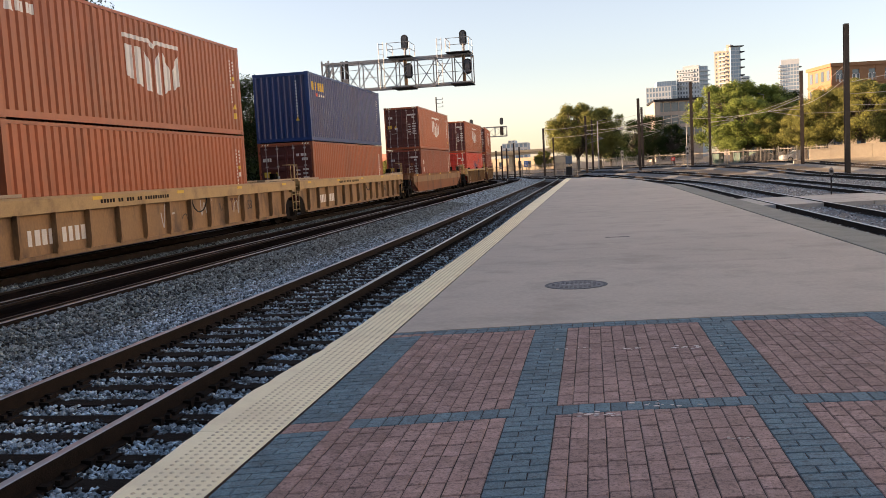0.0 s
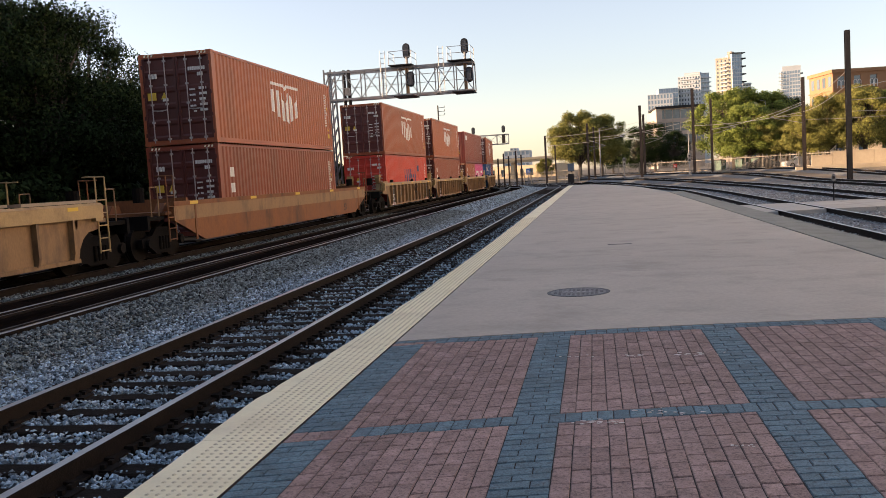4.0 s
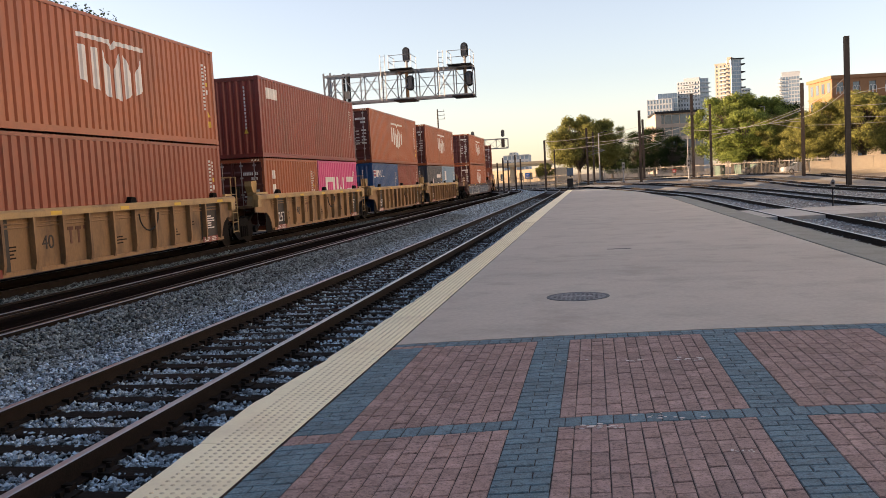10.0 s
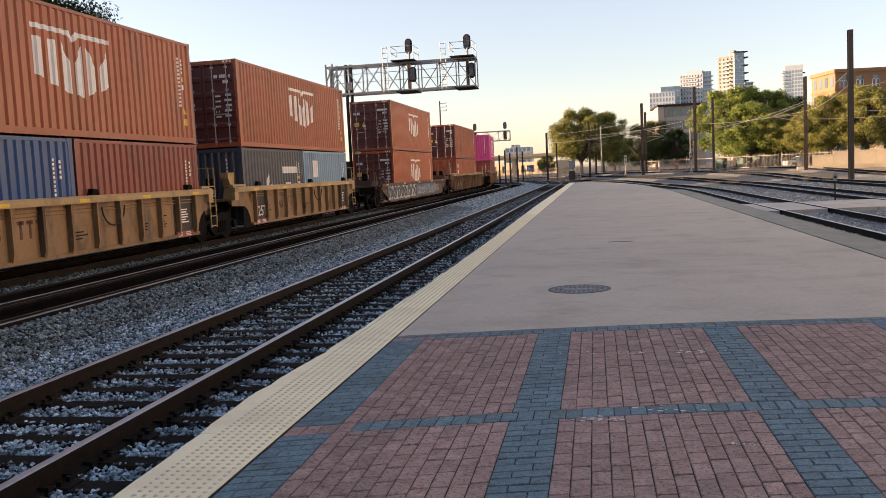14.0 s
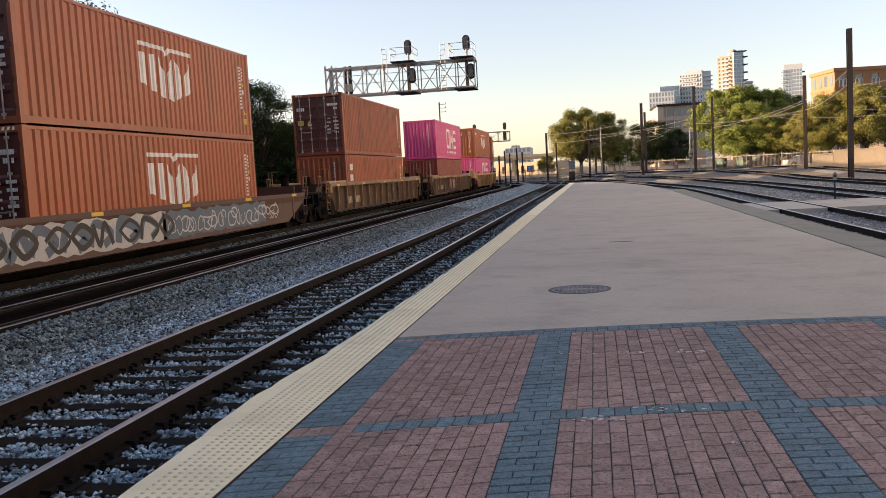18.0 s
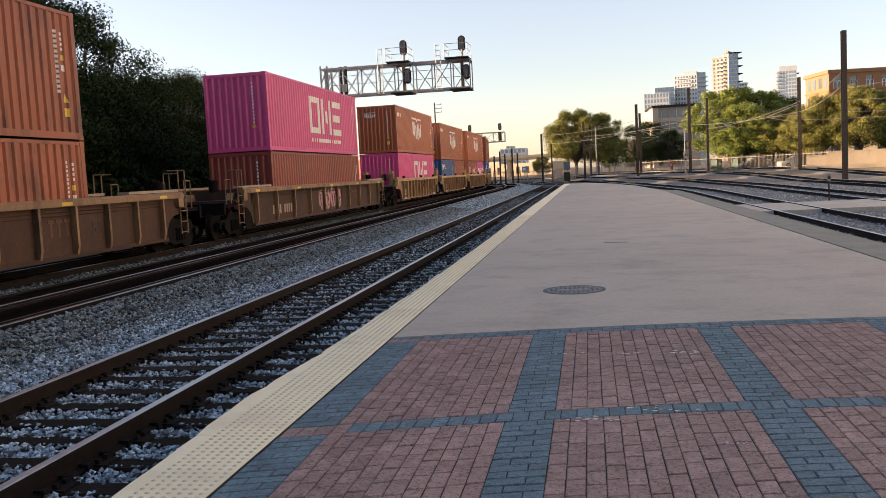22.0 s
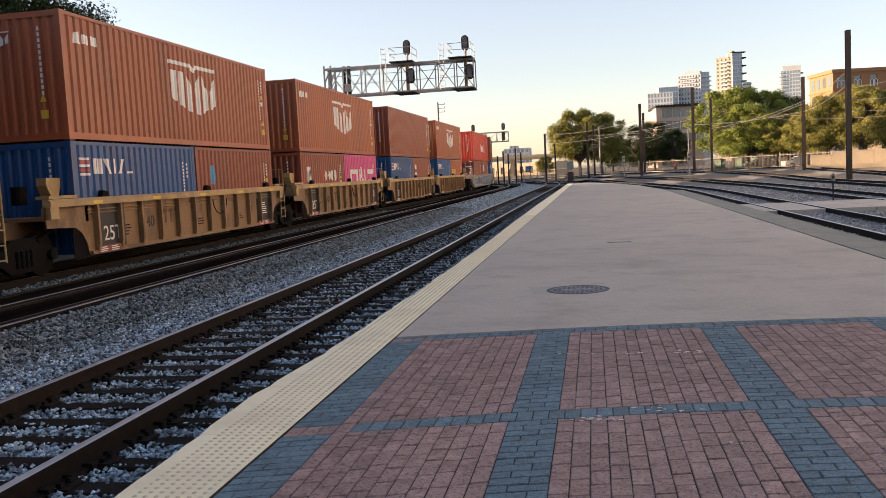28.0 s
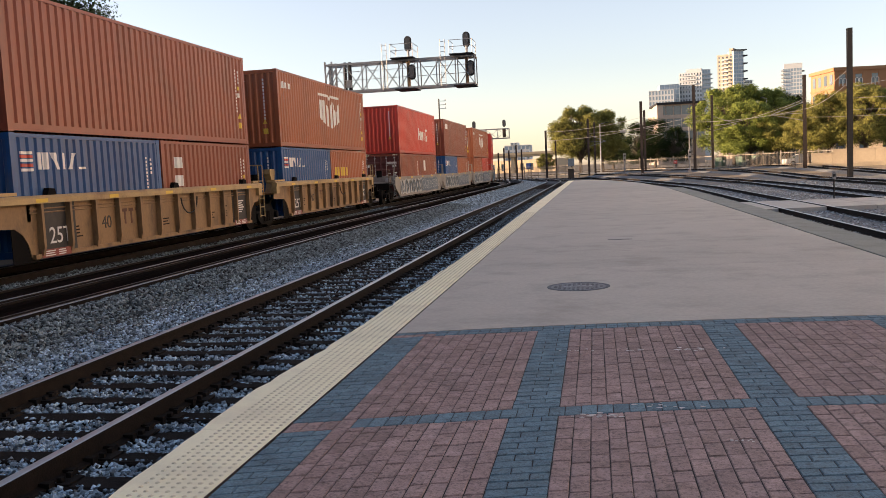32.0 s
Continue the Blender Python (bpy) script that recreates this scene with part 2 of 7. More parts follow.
# tower glass and tower white are lightened to stand for distance haze
M["glass_blue"] = mat("tower_glass", (0.26, 0.34, 0.42), (0.19, 0.27, 0.35), 0.15, 0.0, scale=0.05, fine=0.4, spec=1.0)
M["tower_beige"] = mat("tower_beige", (0.42, 0.35, 0.29), (0.36, 0.30, 0.25), 0.85, scale=0.1, fine=1.0)
M["tower_white"] = mat("tower_white", (0.50, 0.53, 0.55), (0.42, 0.45, 0.47), 0.8, scale=0.1, fine=1.0)
M["brick_far"] = mat("orange_brick", (0.33, 0.17, 0.085), (0.26, 0.13, 0.065), 0.9, scale=0.5, fine=6)
M["bounce_render"] = mat("bounce_render", (0.70, 0.655, 0.59), (0.62, 0.58, 0.52), 0.9, scale=0.3, fine=8, stain=(0.45, 0.44, 0.42), stain_scale=0.2, stain_amount=0.4)
M["stone_trim"] = mat("stone_trim", (0.42, 0.37, 0.30), (0.34, 0.3, 0.25), 0.9, scale=0.5, fine=6)
M["tan_wall"] = mat("tan_wall", (0.40, 0.34, 0.25), (0.33, 0.28, 0.21), 0.9, scale=0.4, fine=6, stain=(0.25, 0.21, 0.16), stain_scale=0.3)
M["fence"] = mat("fence_steel", (0.34, 0.30, 0.24), (0.25, 0.22, 0.18), 0.7, 0.2, scale=2, fine=30)
M["rubber"] = mat("rubber", (0.02, 0.02, 0.021), (0.012, 0.012, 0.012), 0.8)
M["graffiti"] = mat("graffiti_white", (0.52, 0.53, 0.52), (0.34, 0.35, 0.35), 0.6, scale=3, fine=30)
M["graffiti_blue"] = mat("graffiti_blue", (0.10, 0.15, 0.20), (0.06, 0.09, 0.13), 0.6, scale=3, fine=30)
M["yellow_mark"] = mat("yellow_mark", (0.70, 0.48, 0.05), (0.6, 0.4, 0.05), 0.6)


def paint(name, c, gloss=0.38, dirt=0.6):
    """Container paint: sun-faded, with rust and grime running down it."""
    M[name] = mat(name, c, tuple(v * 0.82 for v in c), gloss, scale=0.9, fine=14, stain=tuple(0.45 * v + 0.03 * k for v, k in zip(c, (1.2, 0.8, 0.6))),
                  stain_scale=0.7, stain_amount=dirt, stretch=(1, 1, 0.35), by_object=0.10, spec=0.38)


paint("box_orange", (0.37, 0.102, 0.042))
paint("box_brown", (0.27, 0.068, 0.038))
paint("box_maroon", (0.25, 0.050, 0.038))
paint("box_red", (0.55, 0.055, 0.035))
paint("box_pink", (0.62, 0.075, 0.25), dirt=0.3)
paint("box_navy", (0.018, 0.05, 0.175))
paint("box_blue", (0.012, 0.085, 0.25))
paint("box_grey", (0.060, 0.075, 0.100))
paint("box_ltblue", (0.20, 0.34, 0.48))
M["box_rust"] = mat("box_rust", (0.34, 0.092, 0.040), (0.27, 0.07, 0.032), 0.45, scale=1.2, fine=16, stain=(0.085, 0.032, 0.024), stain_scale=1.5, stain_amount=0.85,
                    stretch=(1, 1, 0.28), by_object=0.08, spec=0.35)
# body brown darkened for doors: shade on the -y ends put into paint
paint("door_shaded_brown", (0.12, 0.034, 0.028))
M["faded_brown"] = mat("faded_brown_stencil", (0.14, 0.055, 0.032), (0.09, 0.04, 0.026), 0.7)
M["sticker_blue"] = mat("sticker_blue", (0.06, 0.30, 0.55), (0.05, 0.24, 0.46), 0.5)
M["block_dark"] = mat("light_block_wall", (0.18, 0.16, 0.14), (0.13, 0.115, 0.10), 0.9, scale=0.3, fine=8)
M["cream"] = mat("cream_concrete", (0.50, 0.40, 0.27), (0.42, 0.33, 0.22), 0.85, scale=0.4, fine=5)
M["bar_steel"] = mat("lock_bar", (0.46, 0.43, 0.41), (0.3, 0.27, 0.25), 0.5, 0.1)

# ---- helpers for meshes ----


def box(bm, x0, x1, y0, y1, z0, z1, mi=0):
    v = [bm.verts.new(p) for p in ((x0, y0, z0), (x1, y0, z0), (x1, y1, z0), (x0, y1, z0), (x0, y0, z1), (x1, y0, z1), (x1, y1, z1), (x0, y1, z1))]
    for q in ((0, 3, 2, 1), (4, 5, 6, 7), (0, 1, 5, 4), (1, 2, 6, 5), (2, 3, 7, 6), (3, 0, 4, 7)):
        bm.faces.new([v[i] for i in q]).material_index = mi


def bar(bm, p, q, r, seg=6, r2=None, mi=0, cap=True):
    """A round bar from p to q."""
    p, q = Vector(p), Vector(q)
    d = (q - p).normalized()
    u = d.orthogonal().normalized()
    w = d.cross(u)
    r2 = r if r2 is None else r2
    rings = []
    for c, rad in ((p, r), (q, r2)):
        rings.append([bm.verts.new(c + (u * math.cos(k * math.tau / seg) + w * math.sin(k * math.tau / seg)) * rad) for k in range(seg)])
    for k in range(seg):
        bm.faces.new((rings[0][k], rings[0][(k + 1) % seg], rings[1][(k + 1) % seg], rings[1][k])).material_index = mi
    if cap:
        bm.faces.new(rings[0][::-1]).material_index = mi
        bm.faces.new(rings[1]).material_index = mi


def tube(bm, pts, r, seg=5):
    """One unbroken round bar through the points."""
    pts = [Vector(p) for p in pts]
    rings = []
    for i, p in enumerate(pts):
        d = (pts[min(i + 1, len(pts) - 1)] - pts[max(i - 1, 0)]).normalized()
        u = d.cross(Vector((0, 0, 1)))
        u = (u if u.length > 0.05 else d.cross(Vector((1, 0, 0)))).normalized()
        n = d.cross(u).normalized()
        if rings and u.dot(last) < 0:
            u, n = -u, -n
        last = u
        rings.append([bm.verts.new(p + r * (math.cos(k * math.tau / seg) * u + math.sin(k * math.tau / seg) * n)) for k in range(seg)])
    for a, b in zip(rings, rings[1:]):
        for k in range(seg):
            bm.faces.new((a[k], a[(k + 1) % seg], b[(k + 1) % seg], b[k]))


def beam(bm, p, q, w, h, mi=0):
    """A square bar from p to q, w wide and h deep."""
    p, q = Vector(p), Vector(q)
    d = (q - p).normalized()
    u = d.cross(Vector((0, 0, 1)))
    u = (u if u.length > 0.01 else d.cross(Vector((0, 1, 0)))).normalized() * (w / 2)
    n = d.cross(u).normalized() * (h / 2)
    a = [bm.verts.new(c + s * u + t * n) for c in (p, q) for s, t in ((-1, -1), (1, -1), (1, 1), (-1, 1))]
    for f in ((0, 1, 2, 3), (7, 6, 5, 4), (0, 4, 5, 1), (1, 5, 6, 2), (2, 6, 7, 3), (3, 7, 4, 0)):
        bm.faces.new([a[i] for i in f]).material_index = mi


def prism(bm, pts, axis, a, b, mi=0):
    """A prism: the outline pts of two coordinates, along axis ('x', 'y' or 'z') from a to b."""
    def at(p, c):
        return (c, p[0], p[1]) if axis == "x" else (p[0], c, p[1]) if axis == "y" else (p[0], p[1], c)
    lo = [bm.verts.new(at(p, a)) for p in pts]
    hi = [bm.verts.new(at(p, b)) for p in pts]
    n = len(pts)
    fs = [bm.faces.new(lo[::-1]), bm.faces.new(hi)]
    fs += [bm.faces.new((lo[i], lo[(i + 1) % n], hi[(i + 1) % n], hi[i])) for i in range(n)]
    for f in fs:
        f.material_index = mi


def mesh_of(name, bm, *mats):
    bmesh.ops.recalc_face_normals(bm, faces=bm.faces)
    me = bpy.data.meshes.new(name)
    bm.to_mesh(me)
    bm.free()
    for m in mats:
        me.materials.append(M[m])
    return me


def part(name, bm, material, parent, label=""):
    """Links a bmesh as one mesh object under a thing or a part."""
    ob = new(name, bm if isinstance(bm, bpy.types.Mesh) else mesh_of(name, bm, *([material] if isinstance(material, str) else material)))
    ob.parent = parent
    return tagged(ob, label)


def thing(name, m, label, category, group="", kind=""):
    """An empty at a thing's base."""
    ob = new(name)
    ob.empty_display_size = 0.1
    ob.matrix_basis = m
    return tagged(ob, label, category, group, kind)


def pydata(name, verts, faces, *mats):
    me = bpy.data.meshes.new(name)
    me.from_pydata([tuple(v) for v in verts], [], [tuple(f) for f in faces])
    for m in mats:
        me.materials.append(M[m])
    return me


# ---- the lie of the tracks ----
BEND, RAD, TRAIN_X = 92.0, 163.0, -12.77
CX = TRAIN_X - RAD                       # the tracks bend left about one centre


def along(s, x=TRAIN_X):
    """Place and heading (degrees, to the left) at s metres along the track through x."""
    if s <= BEND:
        return x, s, 0.0
    r = x - CX
    t = (s - BEND) / r
    return CX + r * math.cos(t), BEND + r * math.sin(t), math.degrees(t)


def train_at(s16, t):
    """Metres along the track, at t seconds, of what stands at s16 at 16 s."""
    return s16 - 8.3655 * (t - 16) - 0.0014 * (t - 16) ** 2


MOVERS = []                              # (thing, metres along at 16 s, height, turn)


def ride(ob, s16, z, turn=0.0):
    x, y, h = along(train_at(s16, 0))
    ob.matrix_basis = pose(x, y, z, 0, 0, h + turn)
    MOVERS.append((ob, s16, z, turn))


def motions():
    for ob, s16, z, turn in MOVERS:
        rows = []
        for k in range(0, 33):
            x, y, h = along(train_at(s16, k))
            rows.append((k, pose(x, y, z, 0, 0, h + turn)))
        walk(ob, rows)


RAIL_Z = -0.18

# ---- ground ----


def lift(x, y):
    """Height of the open ground: level by the tracks, a little higher towards the fence and the streets."""
    t = min(1.0, max(0.0, (y + 0.4 * max(x, 0.0) - 62.0) / 55.0))
    s = t * t * (3 - 2 * t)
    if x <= 0:                           # the ground stays low along the bend of the tracks
        rad = math.hypot(x - CX, y - BEND) if y > BEND else x - CX
        s *= min(1.0, max(0.0, (rad - 174.0) / 8.0))
    return -0.52 + (0.62 if x > 0 else 0.45) * s


xs = [-3000, -1500, -700, -300, -150, -80, -50] + [-40 + 4 * i for i in range(26)] + [80, 110, 150, 300, 700, 1500, 3000]
ys = [-3000, -1500, -600, -200, -100, -50, -20, 0, 20, 40] + [50 + 5 * i for i in range(22)] + [180, 250, 400, 700, 1500, 3000]
gv = [(x, y, lift(x, y)) for y in ys for x in xs]
gf = [(j * len(xs) + i, j * len(xs) + i + 1, (j + 1) * len(xs) + i + 1, (j + 1) * len(xs) + i) for j in range(len(ys) - 1) for i in range(len(xs) - 1)]
tagged(new("ground", pydata("ground", gv, gf, "ground")), "dry brown earth and gravel around the railway yard", "ground", kind="structure")


def sweep(name, x, profile, s0, s1, mats, steps=2.5, index=None):
    """A profile of (offset from x, height) carried along a track from s0 to s1."""
    ss = [s0, min(s1, BEND)]
    if s0 < -20:
        ss = [s0, 0.0, min(s1, BEND)]
    if s1 > BEND:
        n = int((s1 - BEND) / steps) + 1
        ss += [BEND + (s1 - BEND) * (i + 1) / n for i in range(n)]
    verts, faces, mi = [], [], []
    n = len(profile)
    for s in ss:
        px, py, h = along(s, x)
        c, sn = math.cos(radians(h)), math.sin(radians(h))
        verts += [(px + o * c, py + o * sn, z) for o, z in profile]
    for k in range(len(ss) - 1):
        for i in range(n - 1):
            faces.append((k * n + i, k * n + i + 1, (k + 1) * n + i + 1, (k + 1) * n + i))
            mi.append(index[i] if index else 0)
    me = pydata(name, verts, faces, *mats)
    for p, i in zip(me.polygons, mi):
        p.material_index = i
    return me


NEAR_X, MID_X, RIGHT_X = -4.325, -8.75, 6.72
bed = [(-9.2, -0.60), (-6.4, -0.40), (-5.2, -0.38), (-2.6, -0.40), (-1.2, -0.395), (0.86, -0.395), (1.0, -0.25), (1.35, -0.225), (1.9, -0.30), (2.55, -0.385), (3.2, -0.405), (5.6, -0.395), (6.3, -0.46)]
tagged(new("ballast_bed", sweep("ballast_bed", MID_X, bed, -170, 260, ["ballast_bed"])), "grey crushed-stone ballast bed under the left-hand tracks", "ballast", kind="structure")
tagged(new("track_bed", sweep("track_bed", MID_X, [(-7.0, -0.42), (-5.7, -0.375), (-2.5, -0.375), (-2.0, -0.40)], -170, 260, ["dirty_bed"])), "oily ballast under the freight track, darkened further for shade", "ballast", kind="structure")
tagged(new("track_bed", sweep("track_bed", MID_X, [(-1.35, -0.41), (-1.15, -0.375), (0.84, -0.375), (0.92, -0.41)], -60, 260, ["dirty_bed"])), "oily ballast of the middle track, darkened further for shade", "ballast", kind="structure")
tagged(new("ballast_bed", sweep("ballast_bed", RIGHT_X, [(-1.7, -0.45), (-1.55, -0.335), (2.2, -0.33), (5.5, -0.335), (9.0, -0.34), (14.0, -0.36), (20.0, -0.50)], -60, 90, ["pale_bed"])),
       "pale crushed-stone ballast bed of the right-hand tracks", "ballast", kind="structure")

# rails, ties and plates
HEAD = [(-0.07, -0.172), (-0.07, -0.158), (-0.012, -0.145), (-0.012, -0.045), (-0.036, -0.036), (-0.036, -0.006), (-0.028, 0.0), (0.028, 0.0), (0.036, -0.006),
        (0.036, -0.036), (0.012, -0.045), (0.012, -0.145), (0.07, -0.158), (0.07, -0.172)]
HI = [0] * 5 + [1, 1, 1] + [0] * 5


def rail_of(parent, x, off, s0, s1, rz):
    return part("rail", sweep("rail", x, [(off + o, rz + z) for o, z in HEAD], s0, s1, ["rail", "rail_head"], index=HI), None, parent, "rusty steel rail with a bright worn top")


bm = bmesh.new()
box(bm, -1.3, 1.3, -0.11, 0.11, -0.17, 0.0)
bmesh.ops.bevel(bm, geom=[e for e in bm.edges if abs(e.verts[0].co.z - e.verts[1].co.z) < 0.01 and e.verts[0].co.z > -0.01], offset=0.012, segments=1, affect="EDGES")
TIE = mesh_of("tie", bm, "tie")
bm = bmesh.new()
for sx in (-0.7525, 0.7525):
    box(bm, sx - 0.18, sx + 0.18, -0.09, 0.09, 0.0, 0.018)
    for kx in (-0.1, 0.1):
        for ky in (-0.05, 0.05):
            box(bm, sx + kx - 0.018, sx + kx + 0.018, ky - 0.018, ky + 0.018, 0.018, 0.05)
    for ky in (-0.13, 0.13):
        box(bm, sx - 0.09, sx + 0.09, ky - 0.03, ky + 0.03, -0.02, 0.045)
PLATES = mesh_of("tie_plates", bm, "rail")


def track(x, s0, s1, t0, t1, pitch, label, rz=RAIL_Z, plates=0):
    tr = thing("railway_track", pose(0, 0, 0), label, "railway track", kind="structure")
    for off in (-0.7525, 0.7525):
        rail_of(tr, x, off, s0, s1, rz)
    rnd = random.Random(int(abs(x) * 100))
    n = int((t1 - t0) / pitch)
    for i in range(n):
        px, py, h = along(t0 + i * pitch + rnd.uniform(-0.03, 0.03), x)
        m = pose(px + rnd.uniform(-0.04, 0.04), py, rz - 0.172 + rnd.uniform(-0.006, 0.004), 0, 0, h + rnd.uniform(-0.8, 0.8))
        o = part("tie", TIE, None, tr)
        o.matrix_basis = m
        if i < plates:
            o = part("tie_plate", PLATES, None, tr)
            o.matrix_basis = pose(px, py, rz - 0.172, 0, 0, h)
    return tr


track(NEAR_X, -60, 300, -9.0, 92.0, 0.5, "platform track of rusty rails on dark timber ties", plates=84)
track(MID_X, -60, 300, -9.6, 60.0, 0.52, "middle track of rusty rails on dark timber ties")
track(TRAIN_X, -170, 380, -10.0, 92.0, 0.6, "freight track of rusty rails under the container train")

# planks and spare rails along the middle track
panel = thing("plank_walk", pose(0, 0, 0), "dark weathered timber planks laid along the middle track", "timber planks", kind="structure")
rnd = random.Random(8)
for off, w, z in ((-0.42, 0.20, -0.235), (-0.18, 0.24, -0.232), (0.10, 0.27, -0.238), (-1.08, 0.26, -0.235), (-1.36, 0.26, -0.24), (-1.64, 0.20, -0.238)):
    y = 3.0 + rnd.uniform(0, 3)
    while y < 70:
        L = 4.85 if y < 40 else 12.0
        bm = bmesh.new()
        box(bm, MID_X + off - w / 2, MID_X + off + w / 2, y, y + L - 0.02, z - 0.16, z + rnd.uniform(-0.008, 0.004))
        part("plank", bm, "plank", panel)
        y += L
for off, s0, s1 in ((0.40, 4.0, 42.0), (0.58, 4.0, 20.0), (-0.62, 6.0, 46.0), (-1.83, 6.0, 60.0)):
    ob = new("loose_rail", sweep("loose_rail", MID_X, [(off + o, RAIL_Z - 0.03 + z) for o, z in HEAD], s0, s1, ["rail", "worn_head"], index=[0] * 6 + [1] + [0] * 6))
    tagged(ob, "spare rusty rail lying along the middle track", "rail", group="spare rails")

# ---- ballast stones near the platform ----
ico = [(0, 0, 1), (0.9, 0, 0.1), (0.28, 0.85, -0.1), (-0.72, 0.52, 0.12), (-0.72, -0.52, -0.1), (0.28, -0.85, 0.1), (0, 0, -0.9)]
icf = [(0, 1, 2), (0, 2, 3), (0, 3, 4), (0, 4, 5), (0, 5, 1), (6, 2, 1), (6, 3, 2), (6, 4, 3), (6, 5, 4), (6, 1, 5)]


def stones(name, count, place, rng, size, label, m="stone"):
    V = np.array(ico)
    Fc = np.array(icf)
    P = np.array([place(rng) for _ in range(count)])
    r = rng.uniform(size[0], size[1], count)
    out = np.empty((count, 7, 3))
    jit = rng.uniform(0.65, 1.25, (count, 7, 1))
    ang = rng.uniform(0, math.tau, count)
    tilt = rng.uniform(-0.9, 0.9, count)
    W = V[None] * jit * r[:, None, None]
    c, s = np.cos(tilt)[:, None], np.sin(tilt)[:, None]
    y, z = W[:, :, 1] * c - W[:, :, 2] * s, W[:, :, 1] * s + W[:, :, 2] * c
    x = W[:, :, 0]
    c, s = np.cos(ang)[:, None], np.sin(ang)[:, None]
    out[:, :, 0], out[:, :, 1], out[:, :, 2] = x * c - y * s, x * s + y * c, z * 0.8
    out += P[:, None, :]
    me = bpy.data.meshes.new(name)
    me.from_pydata(out.reshape(-1, 3).tolist(), [], (Fc[None] + 7 * np.arange(count)[:, None, None]).reshape(-1, 3).tolist())
    me.materials.append(M[m])
    return tagged(new(name, me), label, "ballast", kind="stuff")


def heap(x):
    """Height of the ballast between the platform track and the middle track: banked up against the latter."""
    return float(np.interp(x, (-7.8, -7.4, -6.9, -6.2, -5.6), (-0.235, -0.20, -0.285, -0.375, -0.39)))


def near_place(rng):
    y = 5.0 + 45.0 * rng.random() ** 2.0
    x = rng.uniform(-6.5, -5.15)
    return x, y, heap(x) + rng.uniform(-0.01, 0.03)


def bank_place(rng):
    y = 5.0 + 45.0 * rng.random() ** 1.9
    x = rng.uniform(-7.78, -6.2)
    return x, y, heap(x) + rng.uniform(-0.01, 0.03)


def crib_place(rng):
    while True:
        y = 4.0 + 70.0 * rng.random() ** 2.3
        x = rng.uniform(-5.7, -2.5)
        if abs(((y - 3.0) % 0.5) - 0.25) < 0.185 or x > -2.95:
            return x, y, -0.388 + rng.uniform(-0.01, 0.035) + (0.05 if x > -2.9 else 0.0)


def mid_place(rng):
    y = 9.0 + 40.0 * rng.random() ** 1.7
    x = rng.uniform(-12.2, -10.75)
    return x, y, -0.36 + rng.uniform(-0.01, 0.03)


tagged(stones("ballast_stones", 34000, near_place, np.random.default_rng(1), (0.016, 0.038), "loose grey crushed stone heaped between two tracks"))
tagged(stones("ballast_stones", 60000, crib_place, np.random.default_rng(2), (0.014, 0.034), "loose grey crushed stone between the ties of the platform track"))
tagged(stones("ballast_stones", 36000, bank_place, np.random.default_rng(6), (0.017, 0.042), "darker grey crushed stone beside the middle track", "dark_stone"))
tagged(stones("ballast_stones", 11000, mid_place, np.random.default_rng(3), (0.022, 0.045), "loose grey crushed stone between the middle and freight tracks", "dark_stone"))


def far_place(rng):
    s_ = 46.0 + 95.0 * rng.random() ** 1.3
    off = rng.uniform(1.0, 3.45)
    px, py, h = along(s_, MID_X)
    return px + off * math.cos(radians(h)), py + off * math.sin(radians(h)), heap(MID_X + off) + rng.uniform(-0.01, 0.04)


stones("ballast_stones", 20000, far_place, np.random.default_rng(7), (0.03, 0.065), "loose grey crushed stone between the tracks at the bend")


def right_place(rng):
    y = 13.0 + 50.0 * rng.random() ** 1.4
    x = rng.uniform(5.15, 15.0)
    return x, y, -0.335 + rng.uniform(-0.01, 0.02)


stones("ballast_stones", 24000, right_place, np.random.default_rng(4), (0.025, 0.06), "loose pale crushed stone along the light-rail tracks", "pale_stone")

# ---- platform ----
TACT_R, EDGE_R, END_Y = -1.95, 4.12, 88.0


def row1(x):
    """Where the brick paving meets the concrete."""
    return 8.37 + 0.145 * (x + 0.33) - 0.020 * (x + 0.33) ** 2


def row2(x):
    """The middle of the cross band of blue brick."""
    return 5.43 + 0.19 * (x + 0.29) - 0.026 * (x + 0.29) ** 2


bm = bmesh.new()
outline = [(-2.30, -40), (EDGE_R, -40), (EDGE_R, 52), (3.4, 66), (1.6, 80), (0.4, 86), (-0.7, END_Y), (-2.30, END_Y)]
prism(bm, outline, "z", -0.9, -0.10)
tagged(new("platform_base", mesh_of("platform_base", bm, "concrete_grey")), "concrete base of the station platform", "platform", kind="structure")

# concrete deck beyond the brick, cut into slabs by sawn joints
slab_y = [None, 13.2, 17.4, 21.6, 25.8, 30.0, 34.2, 38.4, 42.6, 46.8, 51.0, 58.0, 66.0, 74.0, 81.0, END_Y]
deck = thing("platform_deck", pose(0, 0, 0), "worn beige concrete deck of the station platform", "platform deck", kind="structure")


def right_limit(y):
    pts = [(52, EDGE_R), (66, 3.4), (80, 1.6), (86, 0.4), (88, -0.7)]
    if y <= 52:
        return EDGE_R
    for (y0, x0), (y1, x1) in zip(pts, pts[1:]):
        if y <= y1:
            return x0 + (x1 - x0) * (y - y0) / (y1 - y0)
    return pts[-1][1]


